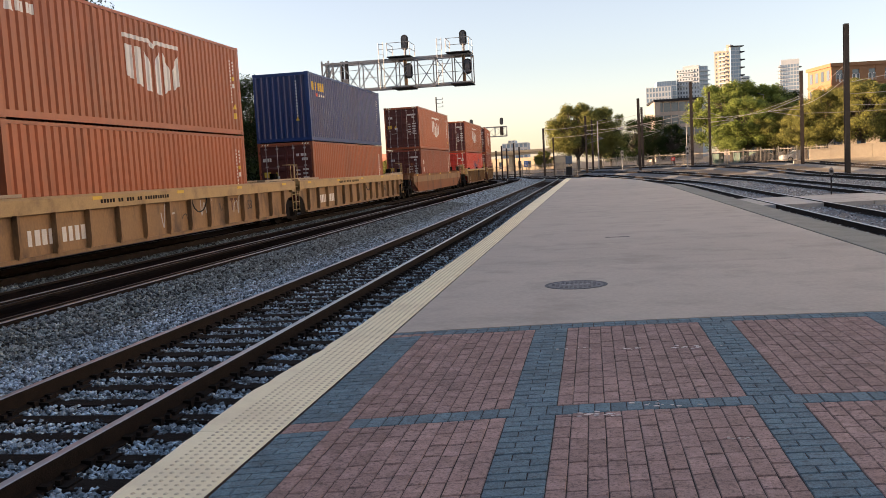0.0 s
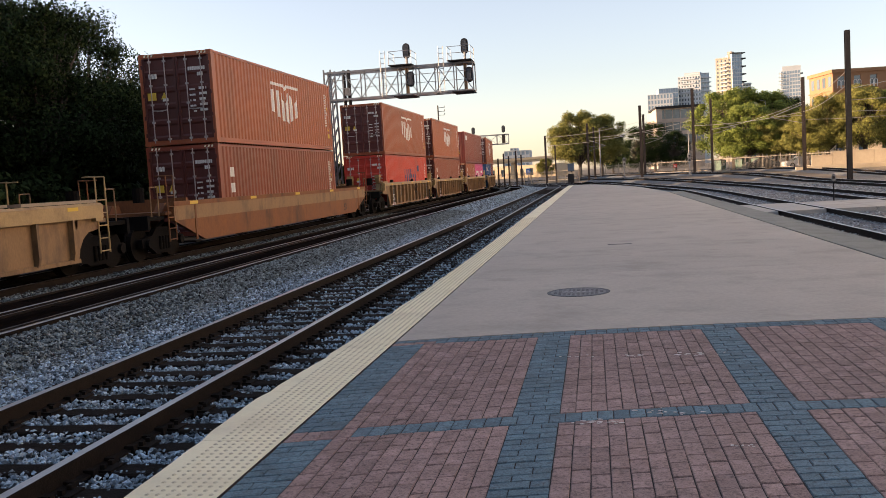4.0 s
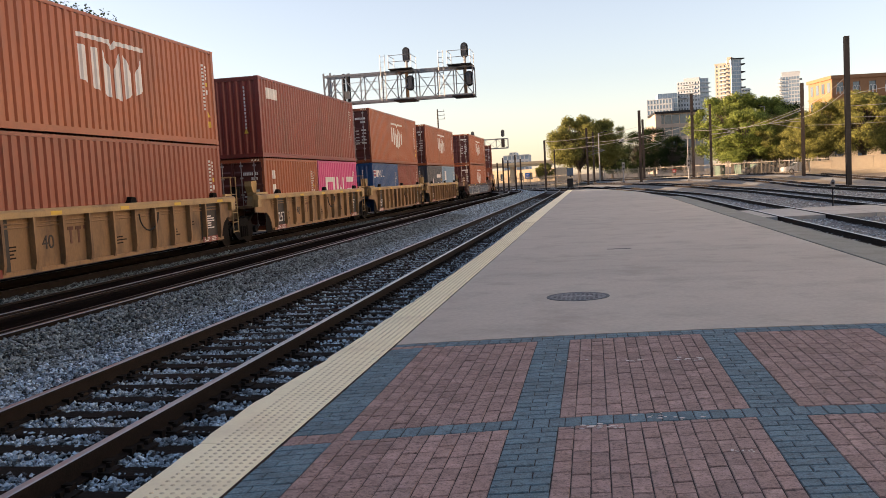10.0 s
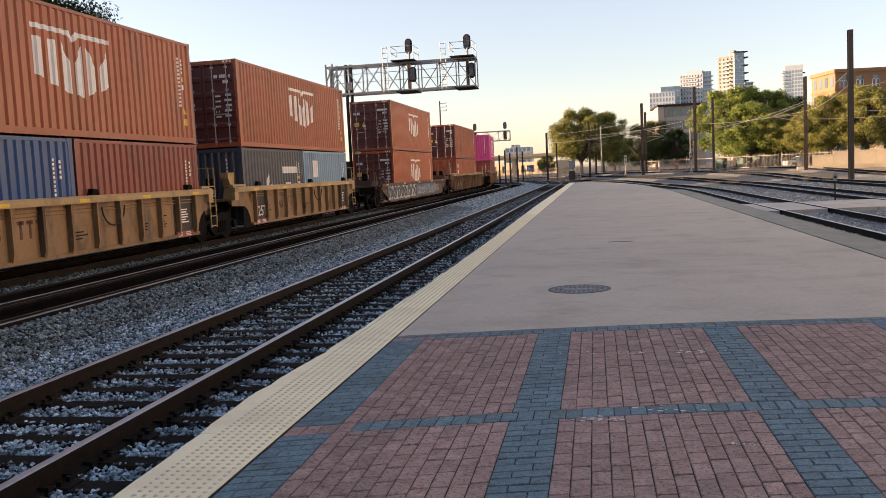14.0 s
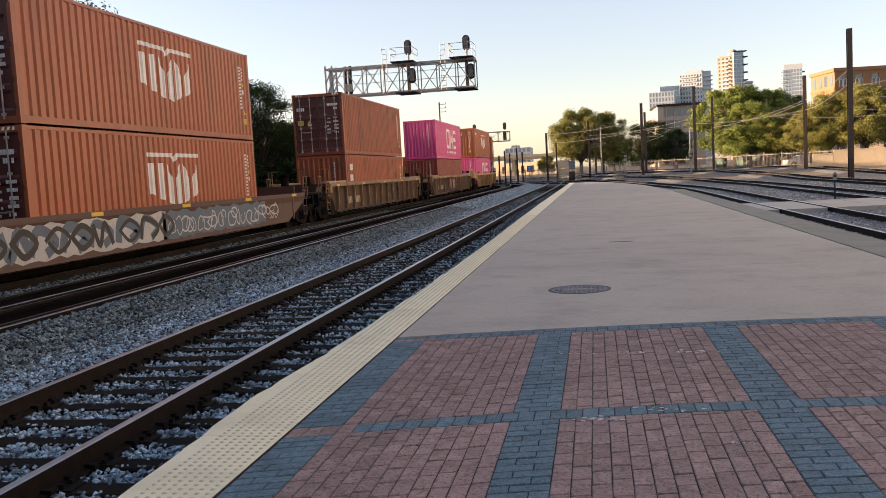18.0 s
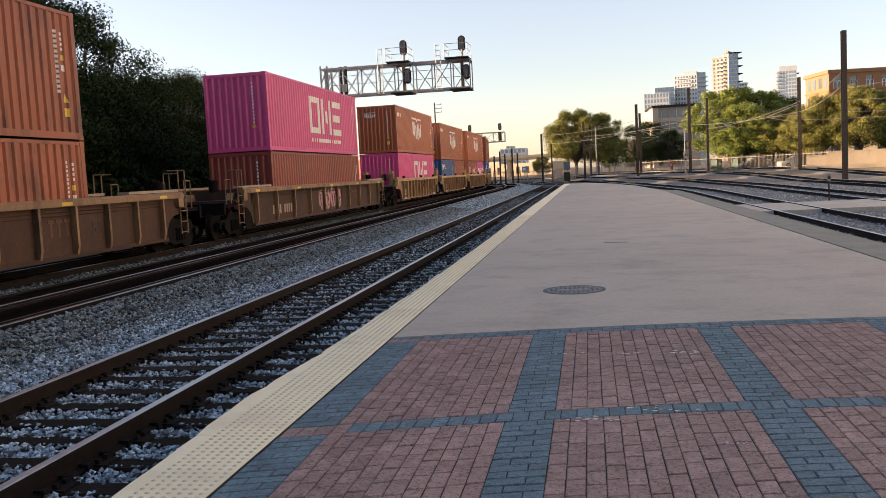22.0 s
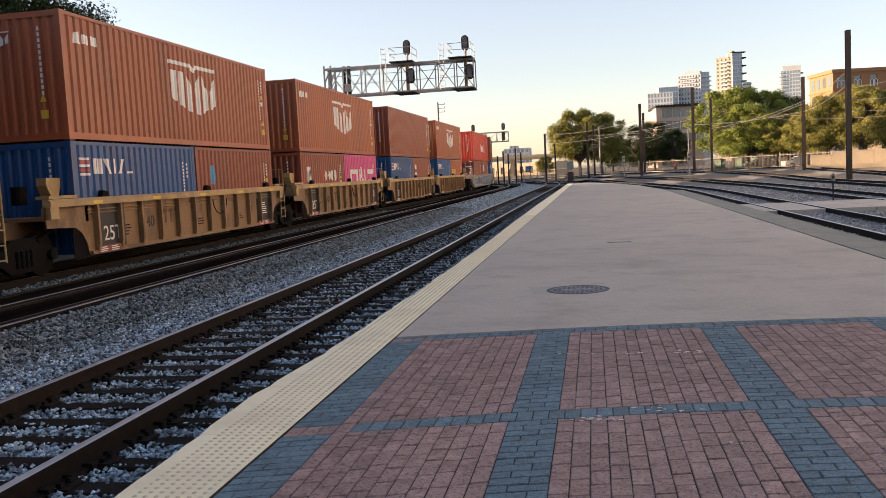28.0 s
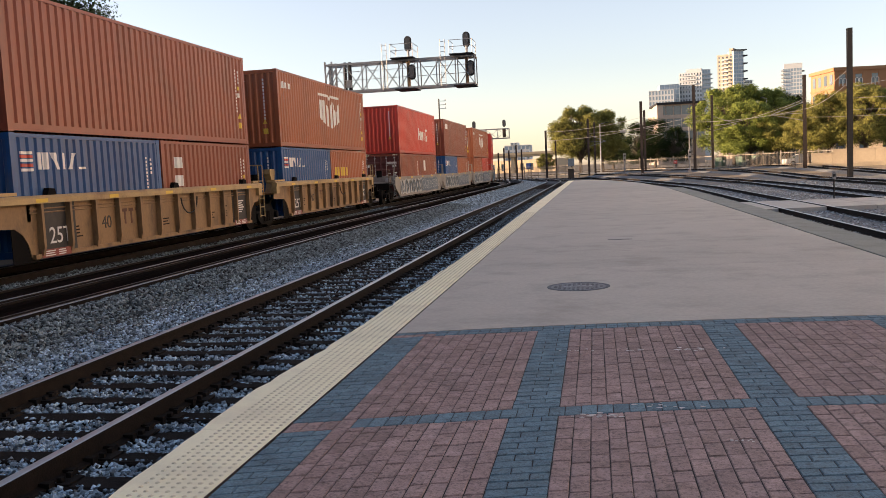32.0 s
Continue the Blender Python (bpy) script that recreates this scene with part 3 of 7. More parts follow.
for k in range(len(slab_y) - 1):
    lo, hi = [], []
    for i in range(13):
        for which, lst in ((k, lo), (k + 1, hi)):
            y = slab_y[which]
            x = TACT_R + 0.004 + max(0.05, right_limit(y or 10) - TACT_R - 0.004) * i / 12
            lst.append((x, row1(x) + 0.07 if which == 0 else y + (0.0025 if which == k else -0.0025)))
    bm = bmesh.new()
    prism(bm, lo + hi[::-1], "z", -0.14, 0.0)
    part("slab", bm, "concrete", deck)

# kerb strip and edge of the right-hand side
bm = bmesh.new()
prism(bm, [(EDGE_R + 0.08, -0.3), (EDGE_R + 0.08, -0.012), (EDGE_R + 0.95, -0.05), (EDGE_R + 0.98, -0.09), (EDGE_R + 0.98, -0.3)], "y", -40, 52)
tagged(new("platform_kerb", mesh_of("platform_kerb", bm, "kerb_concrete")), "grey concrete kerb strip along the platform", "kerb", kind="structure")

# tactile strip: yellow plates with rows of domes
strip = thing("tactile_strip", pose(0, 0, 0), "pale yellow tactile warning strip along the platform edge", "tactile paving", kind="structure")
EDGE_AT = (-6.0, 4.4, 5.3, 5.9, 6.4, 7.0, 7.8, 11.0, 17.0, 28.0, 39.0, 88.0)     # the outer edge bulges and runs unevenly
EDGE_X = (-2.47, -2.475, -2.52, -2.545, -2.53, -2.475, -2.44, -2.40, -2.36, -2.43, -2.49, -2.49)
rnd = random.Random(5)
y = -6.0
while y < END_Y - 0.2:
    L = 1.22 if y < 40 else 6.0
    y1 = min(y + L, END_Y)
    chip = rnd.choice((0, 0, 0, 0.03, 0.05)) if y > 7 else 0.0
    bm = bmesh.new()
    dx = rnd.uniform(-0.006, 0.006)
    def edge(v):
        return float(np.interp(v, EDGE_AT, EDGE_X)) + 0.006 * math.sin(v * 2.3) + 0.004 * math.sin(v * 7.1)
    outer = [(edge(y1 - (y1 - y) * i / 6) + dx, min(max(y1 - (y1 - y) * i / 6, y + 0.002), y1 - 0.002)) for i in range(7)]
    if chip:
        outer = [(edge(y1) + 0.02 + chip, y1 - 0.002), (edge(y1 - 0.16) + dx, y1 - 0.16)] + [p for p in outer if p[1] < y1 - 0.2]
    pts = [(TACT_R - 0.007, y + 0.002), (TACT_R - 0.007, y1 - 0.002)] + outer
    prism(bm, pts, "z", -0.12, 0.006)
    bmesh.ops.bevel(bm, geom=[e for e in bm.edges if e.verts[0].co.z > 0 and e.verts[1].co.z > 0 and max(e.verts[0].co.x, e.verts[1].co.x) < -2.2], offset=0.018, segments=2, affect="EDGES")
    part("tactile_plate", bm, "tactile", strip)
    y = y1
dome_v, dome_f = [], []
yy = 3.4
while yy < 30.0:
    for i in range(7):
        x = TACT_R - 0.05 - 0.06 * i
        k = len(dome_v)
        dome_v += [(x + 0.015 * math.cos(t * math.tau / 6), yy + 0.015 * math.sin(t * math.tau / 6), 0.006) for t in range(6)]
        dome_v += [(x + 0.008 * math.cos(t * math.tau / 6), yy + 0.008 * math.sin(t * math.tau / 6), 0.0115) for t in range(6)]
        dome_f += [(k + t, k + (t + 1) % 6, k + 6 + (t + 1) % 6, k + 6 + t) for t in range(6)] + [tuple(range(k + 6, k + 12))]
    yy += 0.06
part("tactile_domes", pydata("tactile_domes", dome_v, dome_f, "tactile_dome"), None, strip)["kind"] = "stuff"

bm = bmesh.new()
box(bm, TACT_R - 0.0065, TACT_R + 0.0025, -6.0, END_Y, -0.09, 0.0045)
part("joint_strip", bm, "joint", strip, "dark joint filler behind the strip")

# brick paving
paving = thing("brick_paving", pose(0, 0, 0), "red and blue-grey brick paving of the platform", "brick paving", kind="structure")
bm = bmesh.new()
prism(bm, [(TACT_R + 0.003, -12)] + [(EDGE_R - 0.002, -12)] + [(EDGE_R - (EDGE_R - TACT_R) * i / 10, row1(EDGE_R - (EDGE_R - TACT_R) * i / 10) + 0.06) for i in range(11)], "z", -0.14, -0.007)
part("joint_bed", bm, "joint", paving)
B = 0.1015
A0 = -0.574
bands = [(TACT_R, TACT_R + 3 * B)] + [(A0 + 15 * B * k, A0 + 15 * B * k + 3 * B) for k in range(4)]
bricks = []                              # corners of each brick in plan, and its colour


def quad(x0, x1, ya, yb, colour):
    """One brick between the curves ya(x) and yb(x)."""
    bricks.append(([(x0, ya(x0)), (x1, ya(x1)), (x1, yb(x1)), (x0, yb(x0))], colour))


def shift(f, d):
    return lambda x: f(x) + d


lay = random.Random(3)
FIELDS = [(row2, 0.10, row1, -0.17)] + [(row2, -0.10 - 2.85 - 3.05 * k, row2, -0.10 - 3.05 * k) for k in range(5)]
for f0, d0, f1, d1 in FIELDS:
    def mix(t, f0=f0, d0=d0, f1=f1, d1=d1):
        return lambda x: (f0(x) + d0) * (1 - t) + (f1(x) + d1) * t
    span = (f1(0.5) + d1) - (f0(0.5) + d0)
    n = round(span / (2 * B))
    nb = round(span / B)
    for (b0, b1), nxt in zip(bands, bands[1:] + [(EDGE_R, EDGE_R)]):
        for j in range(nb):              # blue band: bricks lie across it
            w = b1 - b0
            cuts = [0, w * 2 / 3, w] if j % 2 else [0, w / 3, w]
            for c0, c1 in zip(cuts, cuts[1:]):
                quad(b0 + c0, b0 + c1, mix(j / nb), mix((j + 1) / nb), 1)
        m = max(1, round((nxt[0] - b1) / B))
        w = (nxt[0] - b1) / m
        for i in range(m):               # red field: bricks lie along the platform
            off = (0.5 if i % 2 else 1.0) + lay.uniform(-0.28, 0.28)
            cuts = [0] + [(j + off + lay.uniform(-0.12, 0.12)) / n for j in range(n)]
            cuts = [c for c in cuts if c < 0.995] + [1]
            for c0, c1 in zip(cuts, cuts[1:]):
                quad(b1 + w * i, b1 + w * (i + 1), mix(c0), mix(c1), 0)
    # soldier course of blue brick along the far side
n = round((EDGE_R - TACT_R) / B)
for i in range(n):
    x0, x1 = TACT_R + (EDGE_R - TACT_R) * i / n, TACT_R + (EDGE_R - TACT_R) * (i + 1) / n
    for k in range(5):
        quad(x0, x1, shift(row2, -0.10 - 3.05 * k), shift(row2, 0.10 - 3.05 * k), 1 if i > 3 else 0)
    quad(x0, x1, shift(row1, -0.17), shift(row1, -0.06), 1 if i > 3 else 0)
    quad(x0, x1, shift(row1, -0.06), shift(row1, 0.055), 1)
rnd = random.Random(11)
joined = {0: ([], []), 1: ([], [])}
count = 0
near_first = sorted(bricks, key=lambda q: (q[0][0][0] - 0.2) ** 2 + (q[0][0][1] - 4.6) ** 2 if q[0][0][1] > 3.9 else 99)
BRICK_MESH = {}
for pts, colour in near_first:
    cx, cy = sum(p[0] for p in pts) / 4, sum(p[1] for p in pts) / 4
    g, gy = rnd.uniform(0.0014, 0.0036), rnd.uniform(0.003, 0.006)
    z = rnd.uniform(-0.0025, 0.001)
    tx, ty = rnd.uniform(-0.010, 0.010), rnd.uniform(-0.010, 0.010)
    top = []
    for px, py in pts:
        top.append((px + (g if px < cx else -g) + rnd.uniform(-0.0012, 0.0012), py + (gy if py < cy else -gy) + rnd.uniform(-0.004, 0.004)))
    e = 0.004
    inner = [(px + (e if px < cx else -e), py + (e if py < cy else -e)) for px, py in top]
    vs = [(px, py, -0.05) for px, py in top] + [(px, py, z - 0.005) for px, py in top] + [(px, py, z + tx * (px - cx) + ty * (py - cy)) for px, py in inner]
    fs = [(0, 1, 5, 4), (1, 2, 6, 5), (2, 3, 7, 6), (3, 0, 4, 7), (4, 5, 9, 8), (5, 6, 10, 9), (6, 7, 11, 10), (7, 4, 8, 11), (8, 9, 10, 11)]
    if count < 300:
        me = pydata("brick", [(x - cx, y - cy, zz) for x, y, zz in vs], fs, "blue_brick" if colour else "red_brick")
        o = part("brick", me, None, paving)
        o.location = (cx, cy, 0)
        count += 1
    else:
        V, F = joined[colour]
        k = len(V)
        V += vs
        F += [tuple(i + k for i in f) for f in fs]
for colour, nm, m in ((0, "red_bricks", "red_brick"), (1, "blue_bricks", "blue_brick")):
    part(nm, pydata(nm, *joined[colour], m), None, paving)["kind"] = "stuff"

# manhole
mh = thing("manhole_cover", pose(-0.24, 11.13, 0.0), "round dark cast-iron manhole cover set in the concrete", "manhole cover")
bm = bmesh.new()
for r0, r1, z1 in ((0.355, 0.40, 0.005),):
    ring = [[bm.verts.new((r * math.cos(k * math.tau / 40), r * math.sin(k * math.tau / 40), z)) for k in range(40)] for r, z in ((r1 + 0.004, -0.02), (r1, z1), (r0, z1), (r0 - 0.002, -0.02))]
    for p, q in zip(ring, ring[1:]):
        for k in range(40):
            bm.faces.new((p[k], p[(k + 1) % 40], q[(k + 1) % 40], q[k]))
part("rim", bm, "iron", mh)
bm = bmesh.new()
bar(bm, (0, 0, -0.02), (0, 0, 0.004), 0.352, 40)
for i in range(-5, 6):
    for j in range(-5, 6):
        if i * i + j * j < 28 and not (abs(j) < 2 and abs(i) < 4):
            box(bm, i * 0.058 - 0.018, i * 0.058 + 0.018, j * 0.058 - 0.018, j * 0.058 + 0.018, 0.004, 0.009)
part("lid", bm, "lid_iron", mh)
bm = bmesh.new()
for x in (-0.16, -0.09, 0.0, 0.07, 0.15):
    box(bm, x - 0.022, x + 0.022, -0.05, 0.05, 0.004, 0.0085)
part("lettering_bars", bm, "steel_galv", mh, "worn raised lettering bars")

# small marks on the deck
slot = thing("deck_plate", pose(0.48, 17.93, 0.0), "narrow dark steel slot plate let into the concrete", "slot plate")
bm = bmesh.new()
box(bm, -0.24, 0.24, -0.05, 0.05, -0.02, 0.004)
part("plate", bm, "iron", slot)
M["spilt_paint"] = mat("spilt_paint", (0.82, 0.80, 0.78), (0.62, 0.60, 0.58), 0.8, fine=90)
rnd = random.Random(31)
for x, y, n, r in ((0.78, 7.22, 7, 0.07), (0.31, 7.23, 5, 0.045), (-0.01, 5.32, 8, 0.06), (0.45, 5.53, 6, 0.055), (-0.2, 7.25, 4, 0.04), (0.77, 4.84, 5, 0.03)):
    spot = thing("paint_spot", pose(x, y, 0.003), "spatter of old white paint on the brick paving", "paint spot", group="paint spots")
    for k in range(2 * n):
        bm = bmesh.new()
        cx, cy = rnd.gauss(0, 1.4 * r), rnd.gauss(0, 0.5 * r)
        q = r * rnd.uniform(0.08, 0.36)
        prism(bm, [(cx + q * rnd.uniform(0.6, 1.5) * math.cos(t), cy + 0.6 * q * rnd.uniform(0.6, 1.3) * math.sin(t)) for t in np.linspace(0, math.tau, 9)[:-1]], "z", -0.002, 0.0008)
        part("splash", bm, "spilt_paint", spot)

# ---- containers ----
PITCH, DEEP, WIDE = 0.278, 0.040, 2.44


def profile(a, b, pitch=PITCH):
    """Corrugation between a and b: (place, depth from 0 at the crest to 1 in the trough)."""
    n = max(2, round((b - a) / pitch))
    p = (b - a) / n
    out = []
    for i in range(n):
        for f, d in ((0.0, 0), (0.32, 0), (0.49, 1), (0.83, 1)):
            out.append((a + (i + f) * p, d))
    return out + [(b, 0)]


def depth_at(prof, y):
    for (a, d0), (b, d1) in zip(prof, prof[1:]):
        if a <= y <= b:
            return d0 + (d1 - d0) * (y - a) / max(1e-6, b - a)
    return 0.0


def corrugated(bm, prof, z0, z1, plane, axis, sign, deep=DEEP):
    """A corrugated sheet with its crests at plane, facing along sign on the other axis."""
    cols = []
    for u, d in prof:
        w = plane - sign * deep * d
        cols.append([bm.verts.new((w, u, z) if axis == "y" else (u, w, z)) for z in (z0, z1)])
    for p, q in zip(cols, cols[1:]):
        bm.faces.new((p[0], q[0], q[1], p[1]))


CACHE = {}


def box_meshes(L, H):
    """Meshes of a container L long and H high, its middle at the origin, its foot at z 0, its doors at -y."""
    if (L, H) in CACHE:
        return CACHE[L, H]
    w, l = WIDE / 2, L / 2
    out = {}
    bm = bmesh.new()
    for sx in (-1, 1):
        for sy in (-1, 1):
            box(bm, *sorted((sx * w, sx * (w - 0.09))), *sorted((sy * l, sy * (l - 0.15))), 0.11, H - 0.11)
        box(bm, *sorted((sx * w, sx * (w - 0.06))), -l + 0.15, l - 0.15, 0.02, 0.17)
        box(bm, *sorted((sx * w, sx * (w - 0.06))), -l + 0.15, l - 0.15, H - 0.085, H - 0.01)
        for sy in (-1, 1):
            for z0, z1 in ((0.0, 0.118), (H - 0.118, H)):
                box(bm, *sorted((sx * (w + 0.006), sx * (w - 0.16))), *sorted((sy * (l + 0.006), sy * (l - 0.178))), z0, z1)
    for sy in (-1, 1):
        box(bm, -w + 0.09, w - 0.09, *sorted((sy * l, sy * (l - 0.1))), 0.02, 0.16)
        box(bm, -w + 0.09, w - 0.09, *sorted((sy * l, sy * (l - 0.1))), H - 0.14, H - 0.01)
    out["frame"] = bm
    prof = profile(-l + 0.15, l - 0.15)
    for nm, s in (("side_panel", 1), ("side_panel_b", -1)):
        bm = bmesh.new()
        corrugated(bm, prof, 0.17, H - 0.085, s * (w - 0.008), "y", s)
        out[nm] = bm
    bm = bmesh.new()
    corrugated(bm, profile(-w + 0.09, w - 0.09, 0.26), 0.16, H - 0.14, l - 0.012, "x", 1, 0.045)
    out["end_panel"] = bm
    bm = bmesh.new()
    pr = profile(-l + 0.12, l - 0.12, 0.42)
    cols = [[bm.verts.new((x, u, H - 0.025 - 0.02 * d)) for x in (-w + 0.05, w - 0.05)] for u, d in pr]
    for p, q in zip(cols, cols[1:]):
        bm.faces.new((p[0], p[1], q[1], q[0]))
    out["roof"] = bm
    for nm, a, b in (("door", -w + 0.1, -0.012), ("door_b", 0.012, w - 0.1)):
        bm = bmesh.new()
        z = 0.17
        n = 5
        hgt = (H - 0.15 - 0.17) / n
        for k in range(n):               # pressed panels between ribs
            za, zb = z + k * hgt, z + (k + 1) * hgt
            pts = [(-l + 0.012, za), (-l + 0.012, za + 0.10), (-l + 0.05, za + 0.16), (-l + 0.05, zb - 0.06), (-l + 0.012, zb)]
            cols = [[bm.verts.new((x, p[0], p[1])) for x in (a + 0.05, b - 0.05)] for p in pts]
            for p, q in zip(cols, cols[1:]):
                bm.faces.new((p[0], p[1], q[1], q[0]))
        for xa, xb in ((a, a + 0.06), (b - 0.06, b)):
            box(bm, xa, xb, -l + 0.005, -l + 0.06, 0.165, H - 0.145)
        for hz in (0.35, 0.9, 1.6, H - 0.4):
            hx = a if nm == "door" else b
            box(bm, hx - 0.04, hx + 0.04, -l - 0.012, -l + 0.02, hz - 0.06, hz + 0.06)
        out[nm] = bm
    for k, x in enumerate((-0.86, -0.36, 0.36, 0.86)):
        bm = bmesh.new()
        bar(bm, (x, -l - 0.02, 0.10), (x, -l - 0.02, H - 0.10), 0.018, 6)
        for z in (0.2, 0.75, 1.3, 1.9, H - 0.25):
            box(bm, x - 0.05, x + 0.05, -l - 0.035, -l + 0.01, z - 0.03, z + 0.03)
        beam(bm, (x, -l - 0.045, 1.12), (x + 0.36 * (1 if k in (0, 2) else -1), -l - 0.045, 1.09), 0.02, 0.03)
        out["locking_bar_%d" % k] = bm
    out = {k: mesh_of(k.split("_b")[0] if k.endswith("_b") else k, v, "box_orange") for k, v in out.items()}
    CACHE[L, H] = out
    return out


TINTED = {}


def tinted(me, m):
    if (me.name, m) not in TINTED:
        c = me.copy()
        c.materials.clear()
        c.materials.append(M[m])
        TINTED[me.name, m] = c
    return TINTED[me.name, m]


def clip(poly, a, b):
    """The part of a convex polygon of (u, v) that lies between u = a and u = b."""
    for lim, keep in ((a, 1), (b, -1)):
        out = []
        for i in range(len(poly)):
            p, q = poly[i], poly[(i + 1) % len(poly)]
            dp, dq = keep * (p[0] - lim), keep * (q[0] - lim)
            if dp >= 0:
                out.append(p)
            if dp * dq < 0:
                t = dp / (dp - dq)
                out.append((lim, p[1] + t * (q[1] - p[1])))
        poly = out
        if len(poly) < 3:
            return []
    return poly


def decal(name, polys, L, H, side, material, parent, label):
    """A painted mark on a corrugated side: convex polygons of (along, up) that follow the corrugation. side: 1 or -1."""
    prof = profile(-L / 2 + 0.15, L / 2 - 0.15)
    plane = WIDE / 2 - 0.008
    bm = bmesh.new()
    for poly in polys:
        poly = [(side * u, v) for u, v in poly]
        for (a, d0), (b, d1) in zip(prof, prof[1:]):
            c = clip(poly, a, b)
            if len(c) < 3:
                continue
            f = [bm.verts.new((side * (plane + 0.004 - DEEP * (d0 + (d1 - d0) * (u - a) / (b - a))), u, v)) for u, v in c]
            bm.faces.new(f)
    o = part(name, bm, material, parent, label)
    if "bars" in name:
        o["kind"] = "stuff"
    return o


def rect(u0, u1, v0, v1):
    return [(u0, v0), (u1, v0), (u1, v1), (u0, v1)]


def hull_mark(u, v, w, h):
    """A shield of white bars under a notched bar. u, v: its middle; along runs to the near end at -."""
    def q(pts):
        return [(u + w * (a - 0.5), v + h * (b - 0.5)) for a, b in pts]
    out = [q([(0, 0.93), (0.42, 0.93), (0.47, 1.0), (0, 1.0)]), q([(0.58, 0.93), (1, 0.93), (1, 1.0), (0.53, 1.0)]),
           q([(0.42, 0.93), (0.50, 0.84), (0.50, 0.92), (0.47, 1.0)]), q([(0.50, 0.84), (0.58, 0.93), (0.53, 1.0), (0.50, 0.92)])]
    for a0, a1, b0, b1 in ((0.02, 0.125, 0.30, 0.26), (0.19, 0.295, 0.20, 0.16), ):
        out.append(q([(a0, b0), (a1, b1), (a1, 0.82), (a0, 0.82)]))
    for a0, a1, b0, b1 in ((0.345, 0.61, 0.12, 0.05), (0.675, 0.97, 0.09, 0.27)):
        c, b = (a0 + a1) / 2, (b0 + b1) / 2
        out += [q([(a0, 0.82), (a0, b0), (c - 0.035, b), (c - 0.035, 0.55)]), q([(c + 0.035, 0.55), (c + 0.035, b), (a1, b1), (a1, 0.82)])]
    return out


def ring_mark(u, v, w, h):
    """Ring, slanted bars and three bars in white."""
    def q(pts):
        return [(u + w * (a - 0.5), v + h * (b - 0.5)) for a, b in pts]
    return [q([(0, 0), (0.06, 0), (0.06, 1), (0, 1)]), q([(0.24, 0), (0.30, 0), (0.30, 1), (0.24, 1)]), q([(0.06, 0), (0.24, 0), (0.24, 0.16), (0.06, 0.16)]),
            q([(0.06, 0.84), (0.24, 0.84), (0.24, 1), (0.06, 1)]),
            q([(0.37, 0), (0.43, 0), (0.43, 1), (0.37, 1)]), q([(0.59, 0), (0.65, 0), (0.65, 1), (0.59, 1)]), q([(0.47, 0.75), (0.47, 0.4), (0.55, 0.25), (0.55, 0.6)]),
            q([(0.73, 0), (1, 0), (1, 0.18), (0.73, 0.18)]), q([(0.73, 0.40), (0.98, 0.40), (0.98, 0.60), (0.73, 0.60)]), q([(0.73, 0.82), (1, 0.82), (1, 1), (0.73, 1)])]


def text_bars(u0, u1, v, h, n, seed=0):
    """A line of lettering too small to read, as short bars."""
    rnd = random.Random(seed)
    w = (u1 - u0) / n
    return [rect(u0 + i * w, u0 + i * w + w * rnd.uniform(0.55, 0.8), v - h / 2, v + h / 2) for i in range(n)]


def down_bars(u, v1, v0, n, w=0.09):
    """Upright lettering running down a post, as short bars."""
    h = (v1 - v0) / n
    return [rect(u - w / 2, u + w / 2, v0 + i * h, v0 + i * h + h * 0.6) for i in range(n)]


COLOUR_WORDS = {"box_orange": "orange-brown", "box_brown": "reddish-brown", "box_maroon": "dark maroon", "box_red": "bright red", "box_pink": "magenta pink",
                "box_navy": "navy blue", "box_blue": "blue", "box_grey": "slate grey", "box_ltblue": "pale blue", "box_rust": "faded rust-orange"}


